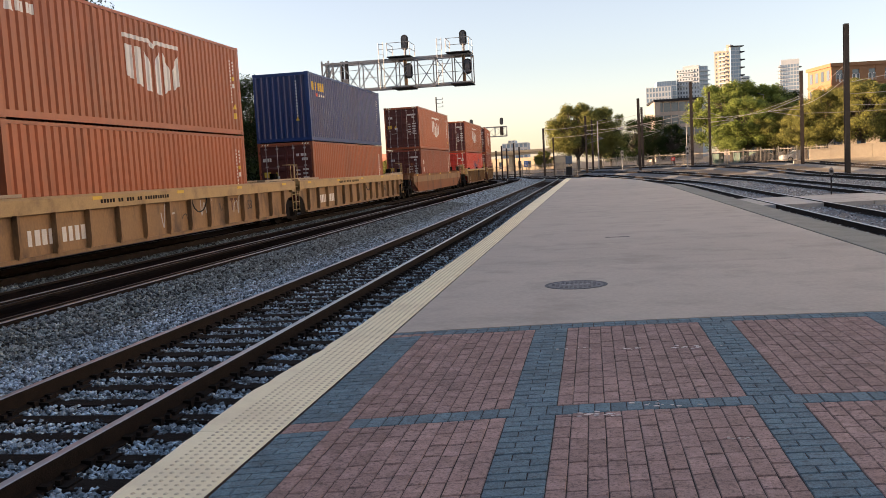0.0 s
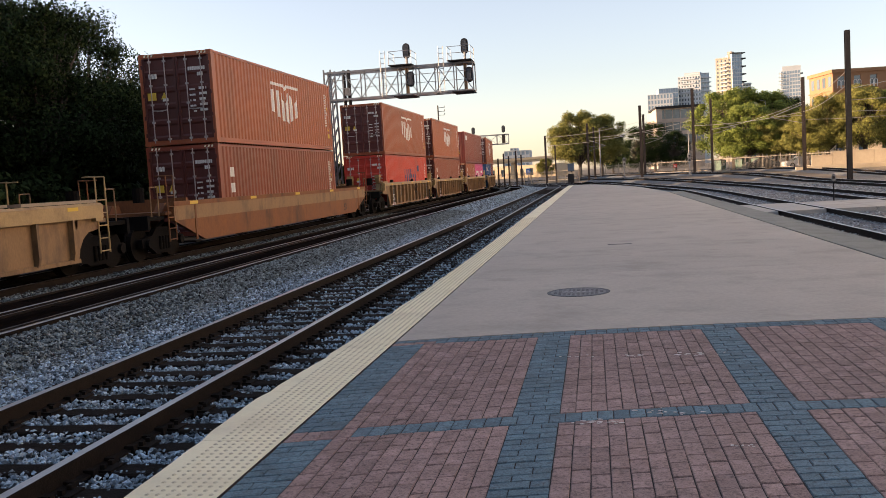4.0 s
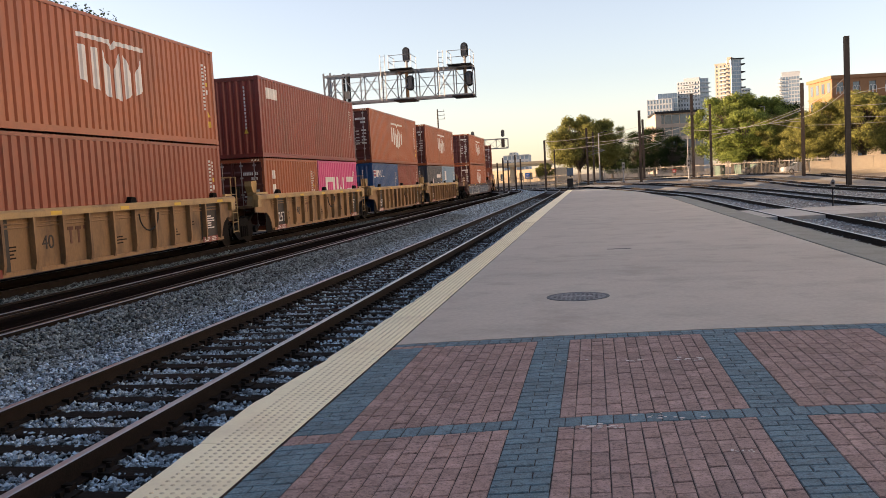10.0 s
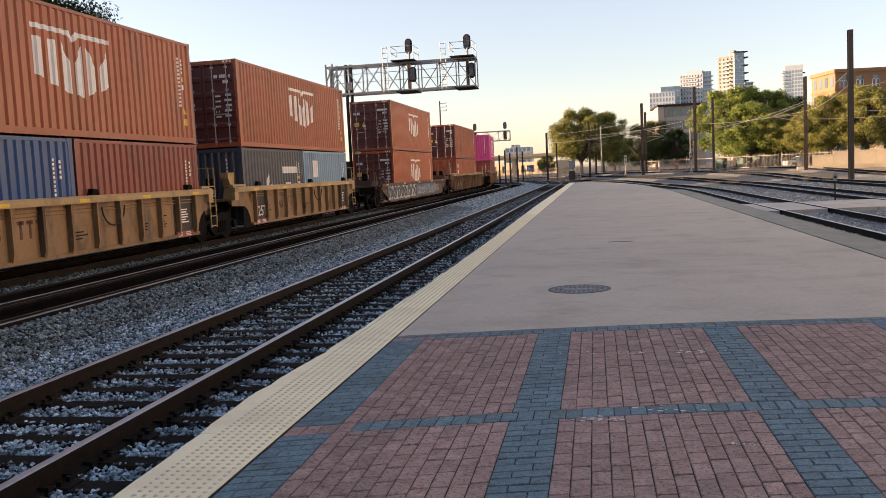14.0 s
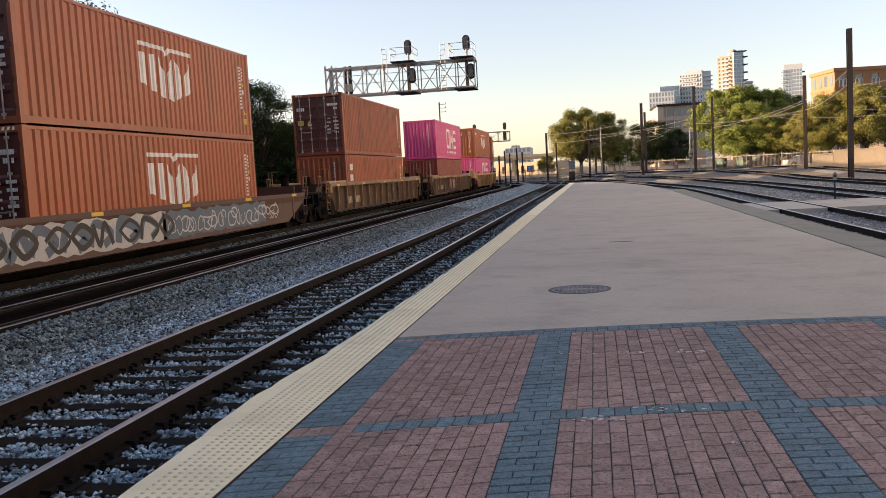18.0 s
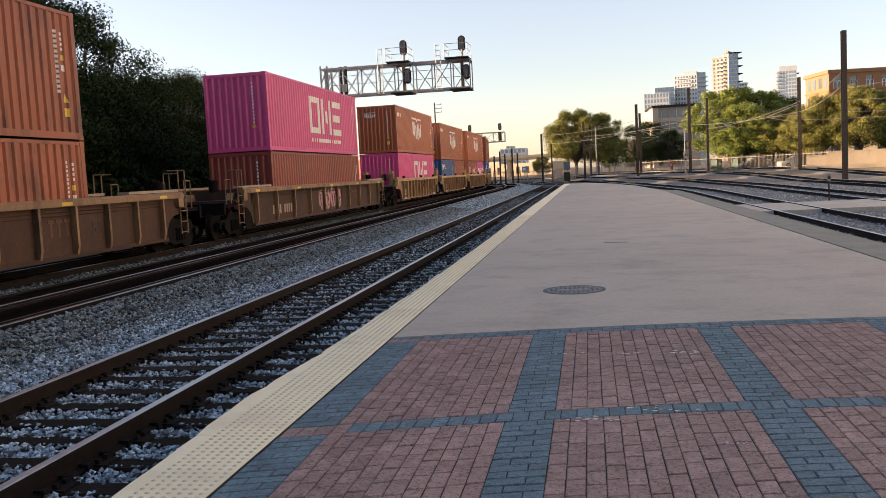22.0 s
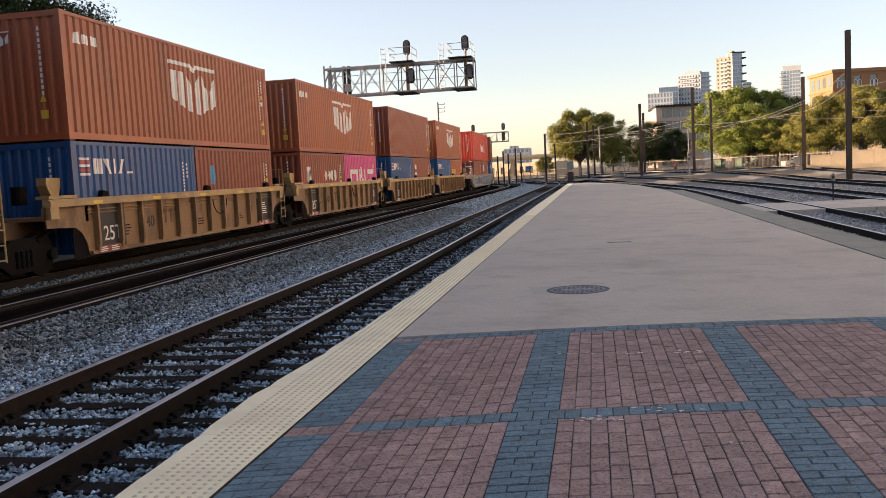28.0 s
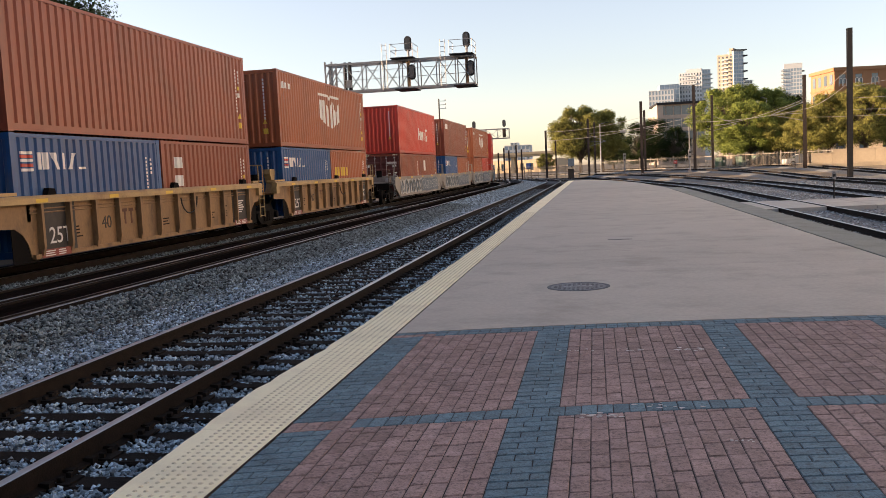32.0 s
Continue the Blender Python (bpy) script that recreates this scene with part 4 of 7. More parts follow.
def container(s16, z, L, H, colour, doors, mark="", end_colour=None):
    """One shipping container riding on the train. s16: its near end. doors: True where its doors face back along the train."""
    foot = 40 if L > 10 else 20
    word = COLOUR_WORDS[colour]
    marks = {"shield": " with a white shield mark", "ring": " with large white block marks", "flag": " with a white and red mark", "logo2": " with a white script mark",
             "bluebars": " with blue lettering bars", "corner": " with a small white mark", "yellow": " with yellow lettering bars", "sails": " with a white sail mark", "patch": " with a white patch", "placards": " with diamond placards", "tcode": " with white upright lettering bars", "dot": " with a round blue sticker", "topyellow": " with yellow lettering bars"}.get(mark, "")
    ob = thing("shipping_container", pose(0, 0, 0), f"{word} {foot}-foot corrugated steel shipping container{marks}", "shipping container", group="containers on the train")
    turn = 0.0 if doors else 180.0
    side = 1 if doors else -1            # the local side that faces the platform
    for k, me in box_meshes(L, H).items():
        m = colour
        if k.startswith("locking_bar"):
            m = "bar_steel"
        elif k.startswith("door"):
            m = end_colour or {"box_orange": "door_shaded_brown", "box_brown": "door_shaded_brown", "box_rust": "door_shaded_brown"}.get(colour, colour)
        nm = "locking_bar" if k.startswith("locking") else k.replace("_b", "") if k.endswith("_b") else k
        part(nm, tinted(me, m), None, ob)
    e = L / 2

    def put(name, polys, m, label):
        # polygons are laid out with the near end at -: turn them for a container that stands the other way round
        decal(name, polys if doors else [[(u, v) for u, v in p] for p in polys], L, H, side, m, ob, label)

    if mark == "shield":
        put("shield_mark", hull_mark(0.35, H * 0.56, 3.0, 1.55), "white_paint", "white painted shield of bars")
        if not doors:
            u = -e + 0.5
            put("number_mark", [[(u, H - 0.68), (u + 0.3, H - 0.68), (u + 0.22, H - 0.40), (u + 0.05, H - 0.44)]] + [rect(u + 0.36 + 0.16 * i, u + 0.36 + 0.16 * i + 0.11, H - 0.66, H - 0.44) for i in range(4)],
                "white_paint", "small white flag and lettering bars")
    elif mark == "ring":
        big = L > 10
        w = 4.6 if big else 4.3
        put("block_mark", ring_mark(1.1 if big else 0.2, H * (0.56 if big else 0.46), w, 1.55 if big else 1.35), "white_paint", "large white block marks")
        if big:
            put("caption_bars", text_bars(-1.1, 3.3, H * 0.19, 0.16, 14, 3), "white_paint", "small white lettering bars")
    elif mark == "flag":
        def place(p):
            return [(-2.75 + (u + 2.35) * 0.56, 2.0 + (v - 1.3) * 0.66) for u, v in p]
        put("flag_mark", [place(p) for p in [rect(-2.35, -1.6, H * 0.50 + d, H * 0.50 + d + 0.09) for d in (-0.3, 0.0, 0.24)]], "white_paint", "white flag stripes")
        put("red_stripes", [place(p) for p in [rect(-2.35, -1.55, H * 0.50 + d, H * 0.50 + d + 0.1) for d in (-0.16, 0.12)]], "box_red", "red flag stripes")
        put("name_mark", [place(p) for p in [rect(-1.35, -1.1, 1.05, 1.6), rect(-1.0, -0.7, 1.05, 1.6), [(-0.5, 1.6), (-0.2, 1.6), (0.1, 1.05), (-0.2, 1.05)],
                          rect(0.2, 0.45, 1.05, 1.6), [(0.6, 1.05), (0.9, 1.05), (1.15, 1.6), (0.85, 1.6)], rect(1.25, 1.75, 1.05, 1.13)]], "white_paint", "white block marks")
    elif mark == "logo2":
        put("script_mark", [rect(0.0, 0.2, 0.95, 1.75), rect(0.2, 0.45, 1.25, 1.45), rect(0.45, 0.65, 0.95, 1.6), rect(0.85, 1.0, 0.95, 1.55), [(1.0, 1.5), (1.15, 1.15), (1.3, 1.15), (1.15, 1.5)],
                            rect(1.4, 1.55, 0.95, 1.55), rect(1.75, 1.9, 0.95, 1.55), rect(2.05, 2.2, 0.95, 1.55), rect(2.4, 2.55, 0.9, 1.6), rect(2.55, 2.95, 0.9, 1.05),
                            rect(2.75, 2.95, 0.9, 1.3), rect(2.5, 3.1, 1.6, 1.75)], "white_paint", "white painted script mark")
    elif mark == "bluebars":
        M.setdefault("mark_blue", M["box_navy"])
        put("blue_mark", [rect(-1.2 + 0.62 * i, -1.2 + 0.62 * i + 0.2, 1.2, 2.05) for i in range(6)] + [rect(-1.0 + 0.62 * i, -0.8 + 0.62 * i, 1.5, 1.72) for i in range(6)] + [rect(2.7, 3.4, 1.9, 2.3)],
            "mark_blue", "blue painted lettering bars")
    elif mark == "corner":
        put("corner_mark", [rect(-e + 0.75, -e + 1.9, H - 0.75, H - 0.35)], "white_paint", "small white framed mark")
    elif mark == "yellow":
        put("yellow_bars", text_bars(-e + 0.6, -e + 2.8, H * 0.62, 0.4, 5, 9), "yellow_mark", "yellow lettering bars")
    elif mark == "topyellow":
        put("yellow_bars", text_bars(-e + 0.55, -e + 2.35, H - 0.55, 0.36, 5, 9), "yellow_mark", "yellow lettering bars")
        put("red_mark", [rect(-e + 0.95, -e + 1.2, H - 0.98, H - 0.84)], "box_red", "small red mark")
        put("code_bars", text_bars(-e + 1.3, -e + 2.3, H - 0.92, 0.10, 7, 2), "white_paint", "white lettering bars")
    elif mark == "sails":
        put("sail_mark", [[(-1.6, 0.3), (-0.6, 1.9), (-0.6, 1.6), (-1.3, 0.3)], [(-1.2, 0.3), (-0.45, 1.4), (-0.45, 1.1), (-0.9, 0.3)], rect(-2.0, 0.4, 0.1, 0.3)], "white_paint", "white sail mark")
        put("label_patch", [rect(0.8, 2.4, 1.7, 1.95), rect(1.0, 1.6, 1.15, 1.35)], "white_paint", "white label patches")
    elif mark == "patch":
        put("label_patch", [rect(-1.9, -1.2, 1.5, 2.2), rect(0.6, 1.1, 0.5, 1.2)], "white_paint", "white label patches")
    elif mark == "dot":
        put("round_sticker", [[(-1.9 + 0.24 * math.cos(t), 1.75 + 0.30 * math.sin(t)) for t in np.linspace(0, math.tau, 15)[:-1]]], "sticker_blue", "round bright blue sticker")
    elif mark == "tcode":
        put("code_bars", down_bars(-e + 1.0, 2.35, 0.30, 4, 0.42), "white_paint", "white code bars")
    elif mark == "placards":
        def diamond(u, r=0.21):
            return [(u - r, 1.62), (u, 1.62 - r * 1.25), (u + r, 1.62), (u, 1.62 + r * 1.25)]
        put("placard", [diamond(-0.25)], "box_red", "faded red diamond placard")
        for u in (0.25, 0.78, 1.18, 1.68):
            put("placard", [diamond(u)], "white_paint", "white diamond placard")
        put("square_label", [rect(-e + 0.85, -e + 1.35, 1.38, 2.0)], "white_paint", "white square label")
        put("label_stripe", [[(-e + 0.92, 1.46), (-e + 1.28, 1.72), (-e + 1.28, 1.92), (-e + 0.92, 1.66)]], "yellow_mark", "yellow stripe of the square label")
    if mark == "ring" and L < 10 and s16 > 100:
        put("placard", [[(-0.3, 1.72), (0.0, 1.42), (0.0, 2.02)]], "box_red", "red half of a diamond placard")
        put("placard", [[(0.0, 1.42), (0.3, 1.72), (0.0, 2.02)]], "white_paint", "white half of a diamond placard")
    # number lettering down the far post, as bars
    put("post_bars", down_bars(e - 0.74, H - 0.42, H * 0.36, 13, 0.062), "white_paint", "white number lettering bars")
    put("type_bars", down_bars(e - 0.50, H - 0.45, H - 0.90, 4, 0.062), "white_paint", "white type lettering bars")
    if colour in ("box_orange", "box_brown", "box_rust", "box_grey"):
        put("warning_label", [[(e - 0.60, H * 0.29), (e - 0.42, H * 0.29), (e - 0.51, H * 0.29 + 0.2)]], "yellow_mark", "yellow triangular warning label")
        put("warning_label", [rect(e - 0.59, e - 0.43, H * 0.18, H * 0.18 + 0.19)], "yellow_mark", "yellow square warning label")
        put("warning_label", [rect(e - 0.56, e - 0.46, H - 1.12, H - 1.0)], "yellow_mark", "small yellow label")
        put("size_label", [rect(e - 0.56, e - 0.46, H - 1.36, H - 1.22)], "white_paint", "small white label")
    # marks on the end that faces back along the train
    ey = -e - 0.002 if doors else e + 0.002
    sg = 1 if doors else -1
    bm = bmesh.new()
    if doors:
        rl = random.Random(int(s16 * 10))

        def line(x0, x1, z, h, n):
            w = (x1 - x0) / n
            for q in range(n):
                if rl.random() < 0.88:
                    box(bm, x0 + q * w, x0 + q * w + w * 0.68, -e - 0.006, -e + 0.02, z, z + h)
        line(0.42, 1.0, H - 0.60, 0.11, 9)
        line(0.72, 0.98, H - 0.78, 0.11, 4)
        for k in range(5):
            line(0.42, 0.62, H - 1.22 - 0.17 * k, 0.055, 4)
            line(0.74, 1.0, H - 1.20 - 0.17 * k, 0.075, 6)
        line(-1.02, -0.62, H - 0.78, 0.15, 4)
        box(bm, -0.50, -0.32, -e - 0.006, -e + 0.02, H - 1.50, H - 1.40)
        part("door_lettering", bm, "white_paint", ob, "white lettering bars and labels on the doors")["kind"] = "stuff"
        bm = bmesh.new()
        box(bm, -1.0, -0.72, -e - 0.006, -e + 0.02, H - 1.45, H - 1.22)
        part("door_sticker", bm, "yellow_mark", ob, "yellow square sticker on the door")
        bm = bmesh.new()
        prism(bm, [(-0.55, H - 1.43), (-0.33, H - 1.43), (-0.44, H - 1.22)], "y", -e - 0.006, -e + 0.02)
        part("door_sticker", bm, "yellow_mark", ob, "yellow triangular sticker on the door")
        bm = bmesh.new()
        for x in (-1.05, -0.93, -0.81, 0.75, 0.87, 0.99):
            prism(bm, [(x, H - 0.10), (x + 0.06, H - 0.10), (x + 0.09, H - 0.03), (x + 0.03, H - 0.03)], "y", -e - 0.003, -e + 0.02)
        part("hazard_stripes", bm, "tactile", ob, "pale hazard stripes along the header")["kind"] = "stuff"
    else:
        for k in range(12):
            z1 = H - 0.35 - 0.13 * k
            box(bm, *sorted((sg * 0.635, sg * 0.69)), *sorted((ey, ey - sg * -0.004)), z1 - 0.09, z1)
        part("end_lettering", bm, "white_paint", ob, "white number bars on the end wall")["kind"] = "stuff"
        ya, yb = sorted((ey - 0.004 * -sg, ey + 0.012 * -sg))
        if L > 10:
            bm = bmesh.new()
            prism(bm, [(sg * 0.58, H * 0.30), (sg * 0.74, H * 0.30), (sg * 0.66, H * 0.30 + 0.18)], "y", ya, yb)
            part("end_sticker", bm, "yellow_mark", ob, "yellow triangular sticker on the end wall")
        if mark == "shield":
            bm = bmesh.new()
            box(bm, *sorted((sg * 0.58, sg * 0.76)), ya, yb, H * 0.17, H * 0.17 + 0.2)
            part("end_sticker", bm, "yellow_mark", ob, "yellow square sticker on the end wall")
            bm = bmesh.new()
            for poly in hull_mark(-0.42, H - 0.58, 0.72, 0.36):
                prism(bm, [(sg * u, v) for u, v in poly], "y", ya, yb)
            part("end_mark", bm, "white_paint", ob, "small white shield mark on the end wall")
    ride(ob, s16 + L / 2, z, turn)
    return ob


# ---- well cars ----


def bogie_meshes():
    out = {}
    bm = bmesh.new()
    bar(bm, (-0.07, 0, 0), (0.07, 0, 0), 0.46, 24)
    bar(bm, (-0.11, 0, 0), (-0.07, 0, 0), 0.49, 24)
    bar(bm, (-0.03, 0, 0), (0.12, 0, 0), 0.13, 12)
    out["wheel"] = mesh_of("wheel", bm, "bogie")
    bm = bmesh.new()
    side = [(-1.15, 0.36), (-1.15, 0.58), (-0.62, 0.66), (-0.36, 0.86), (0.36, 0.86), (0.62, 0.66), (1.15, 0.58), (1.15, 0.36), (0.75, 0.36), (0.45, 0.16), (-0.45, 0.16), (-0.75, 0.36)]
    prism(bm, side, "x", -0.07, 0.07)
    for y in (-0.89, 0.89):
        bar(bm, (0.05, y, 0.46), (0.17, y, 0.46), 0.12, 12)
    for y in (-0.22, -0.07, 0.08, 0.23):
        bar(bm, (0.08, y, 0.26), (0.08, y, 0.62), 0.055, 8)
    out["side_frame"] = mesh_of("side_frame", bm, "bogie")
    bm = bmesh.new()
    box(bm, -1.0, 1.0, -0.2, 0.2, 0.48, 0.74)
    for y in (-0.89, 0.89):
        bar(bm, (-0.75, y, 0.46), (0.75, y, 0.46), 0.075, 10)
    out["bolster"] = mesh_of("bolster", bm, "bogie")
    return out


BOGIE = bogie_meshes()


def bogie(car, y):
    b = part("bogie", BOGIE["bolster"], None, car, "dark greasy steel bogie")
    b.location = (0, y, 0)
    for sx in (-1, 1):
        f = part("side_frame", BOGIE["side_frame"], None, b)
        f.matrix_basis = pose(sx * 1.0, 0, 0, 0, 0, 0 if sx > 0 else 180)
        for sy in (-0.89, 0.89):
            w = part("wheel", BOGIE["wheel"], None, b)
            w.matrix_basis = pose(sx * 0.77, sy, 0.46, 0, 0, 0 if sx > 0 else 180)
    return b


def text_mesh(body, size, depth=0.004):
    cu = bpy.data.curves.new("lettering", "FONT")
    cu.body, cu.size, cu.extrude, cu.align_x = body, size, depth, "CENTER"
    ob = bpy.data.objects.new("lettering", cu)
    scene.collection.objects.link(ob)
    dg = bpy.context.evaluated_depsgraph_get()
    me = bpy.data.meshes.new_from_object(ob.evaluated_get(dg))
    bpy.data.objects.remove(ob)
    return me


def lettering(body, size, x, y, z, m, parent):
    """Letters that face +x, read from the platform."""
    me = text_mesh(body, size)
    me.materials.clear()
    me.materials.append(M[m])
    o = part("lettering", me, None, parent)
    o.matrix_basis = Matrix(((0, 0, 1, x), (1, 0, 0, y), (0, 1, 0, z), (0, 0, 0, 1)))
    return o


def curve_through(pts, steps=5):
    """A smooth line through the points."""
    pts = [pts[0], *pts, pts[-1]]
    out = []
    for a, b, c, d in zip(pts, pts[1:], pts[2:], pts[3:]):
        for k in range(steps):
            t = k / steps
            out.append(tuple(0.5 * (2 * q + (r_ - p) * t + (2 * p - 5 * q + 4 * r_ - w) * t * t + (3 * q - p - 3 * r_ + w) * t ** 3) for p, q, r_, w in zip(a, b, c, d)))
    return out + [pts[-2]]


def spray(bm, pts, width, x):
    """A line of spray paint of some width on the plane x."""
    line = [Vector(p) for p in curve_through(pts)]
    side = []
    for i, p in enumerate(line):
        d = line[min(i + 1, len(line) - 1)] - line[max(i - 1, 0)]
        n = Vector((-d.y, d.x)).normalized() * width / 2 if d.length > 1e-6 else Vector((0, width / 2))
        side.append((bm.verts.new((x, p.x + n.x, p.y + n.y)), bm.verts.new((x, p.x - n.x, p.y - n.y))))
    for (a, b), (c, d) in zip(side, side[1:]):
        bm.faces.new((a, b, d, c))


def loop_shape(rnd, u0, u1, v0, v1, n=6):
    """A wild letter-like stroke without meaning that fills a box."""
    pts, k0 = [], rnd.uniform(0, math.tau)
    turn = rnd.choice((-1, 1)) * rnd.uniform(4.2, 6.6)
    for k in range(n):
        t = k0 + turn * k / (n - 1)
        q = rnd.uniform(0.6, 1.0)
        pts.append(((u0 + u1) / 2 + q * (u1 - u0) / 2 * math.cos(t), (v0 + v1) / 2 + q * (v1 - v0) / 2 * math.sin(t)))
    return pts


def bold_shape(rnd, u0, u1, v0, v1):
    """A bold slanting stroke, bent once or twice, without meaning."""
    lean = rnd.uniform(0.15, 0.4) * (u1 - u0)
    kind = rnd.randrange(3)
    if kind == 0:
        return [(u0, v0), (u0 + lean, v1), (u1, (v0 + v1) / 2), (u0 + 0.6 * (u1 - u0), v0)]
    if kind == 1:
        return [(u0, v1), (u0 + 0.3 * (u1 - u0), v0), (u0 + 0.6 * (u1 - u0), v1), (u1, v0)]
    return [(u0, (v0 + v1) / 2), (u0 + 0.5 * (u1 - u0), v1), (u1, (v0 + v1) / 2), (u0 + 0.5 * (u1 - u0), v0), (u0 + lean * 0.5, (v0 + v1) / 2)]


def ragged(bm, rnd, u0, u1, v0, v1, x, n=14):
    """A patch of paint with an uneven edge."""
    up = [(u0 + (u1 - u0) * k / n, v1 - rnd.uniform(0, 0.14) * (v1 - v0)) for k in range(n + 1)]
    lo = [(u0 + (u1 - u0) * k / n, v0 + rnd.uniform(0, 0.12) * (v1 - v0)) for k in range(n + 1)]
    vu = [bm.verts.new((x, *p)) for p in up]
    vl = [bm.verts.new((x, *p)) for p in lo]
    for k in range(n):
        bm.faces.new((vl[k], vl[k + 1], vu[k + 1], vu[k]))


def graffiti_of(car, rnd, tag, kind, half, pl, low, top):
    if tag == "patch":                   # pink letters with dark outlines on two panels
        for y0, y1 in ((-1.62, -0.02), (0.12, 1.72)):
            v0, v1, x = low + 0.07, top - 0.17, pl - 0.018
            bm = bmesh.new()
            ragged(bm, rnd, y0, y1, v0, v1, x)
            panel_ = part("graffiti_panel", bm, "graffiti_dark", car, "dark violet spray-painted ground")
            shapes = [loop_shape(rnd, y0 + 0.06 + 0.36 * k, y0 + 0.06 + 0.36 * k + 0.5, v0 + 0.1, v1 - 0.1) for k in range(4)]
            for nm, m, w, dx, word in (("graffiti", "graffiti_pink", 0.27, 0.002, "pink spray-painted letters"), ("graffiti_line", "black_paint", 0.035, 0.004, "black outlines"),
                                       ("graffiti_glint", "graffiti", 0.045, 0.006, "pale highlights")):
                bm = bmesh.new()
                for i, sh_ in enumerate(shapes):
                    if nm == "graffiti":
                        spray(bm, sh_, w, x + dx + 0.0003 * i)
                    elif nm == "graffiti_line":
                        spray(bm, [(u + 0.13, v + 0.02) for u, v in sh_], w, x + dx)
                        spray(bm, [(u - 0.12, v - 0.03) for u, v in sh_], w, x + dx)
                    else:
                        spray(bm, [(u + 0.03, v + 0.05) for u, v in sh_[1:4]], w, x + dx)
                o = part(nm, bm, m, panel_, word)
                o["kind"] = "stuff"
        return
    u0, u1 = {"wide": (-half + 1.4, half - (3.2 if half > 9 else 1.4)), "scrawl": (-1.0, 5.0)}[tag]
    x = pl + (0.037 if kind == "slab" else -0.017)
    v0, v1 = low + 0.08, top - (0.0 if kind == "slab" else 0.2)
    if tag == "scrawl":                  # thin pale and dark tags, one to a panel
        for k in range(5):
            bm = bmesh.new()
            a = u0 + 1.2 * k + rnd.uniform(0, 0.2)
            spray(bm, [(a + 0.13 * j + rnd.uniform(-0.05, 0.05), rnd.uniform(v0 + 0.15, v0 + 0.75) if j % 2 else rnd.uniform(v0 + 0.3, v1 - 0.1)) for j in range(7)], 0.03 if k % 2 else 0.05, x)
            part("graffiti", bm, "black_paint" if k % 2 else "graffiti", car, "thin spray-painted scrawl")
        return
    um = u0 + (u1 - u0) * 0.48
    for a, b, m, word in ((u0, um, "graffiti", "pale grey ground of the spray-painting"), (um - 0.2, u1 - 1.0, "graffiti_blue", "dull blue ground of the spray-painting")):
        bm = bmesh.new()
        ragged(bm, rnd, a, b, v0, v1, x, 30)
        part("graffiti_ground", bm, m, car, word)
    for nm, m, w, dx, a, b, step, word in (("graffiti", "graffiti_blue", 0.26, 0.002, u0, um, 1.25, "blue-grey bold shapes"), ("graffiti_line", "black_paint", 0.13, 0.0035, u0 + 0.15, um, 1.25, "black shading"),
                                           ("graffiti_line", "graffiti", 0.05, 0.002, um, u1, 0.42, "thin white loops")):
        bm = bmesh.new()
        u = a
        while u < b - 0.3:
            va, vb = v0 + 0.08, v1 - 0.08
            if w > 0.1:
                spray(bm, bold_shape(rnd, u, u + rnd.uniform(0.6, 0.8) * step, va + 0.08, vb - 0.08), w * rnd.uniform(0.7, 1.2), x + dx + rnd.uniform(0, 0.0012))
            else:
                vm, vh = va + (vb - va) * rnd.uniform(0.35, 0.65), (vb - va) * rnd.uniform(0.25, 0.5)
                spray(bm, loop_shape(rnd, u, u + rnd.uniform(0.8, 2.2) * step, max(va, vm - vh), min(vb, vm + vh), rnd.randrange(5, 9)), w * rnd.uniform(0.6, 1.1), x + dx + rnd.uniform(0, 0.0012))
            u += step * rnd.uniform(0.7, 1.0)
        part(nm, bm, m, car, word)["kind"] = "stuff"


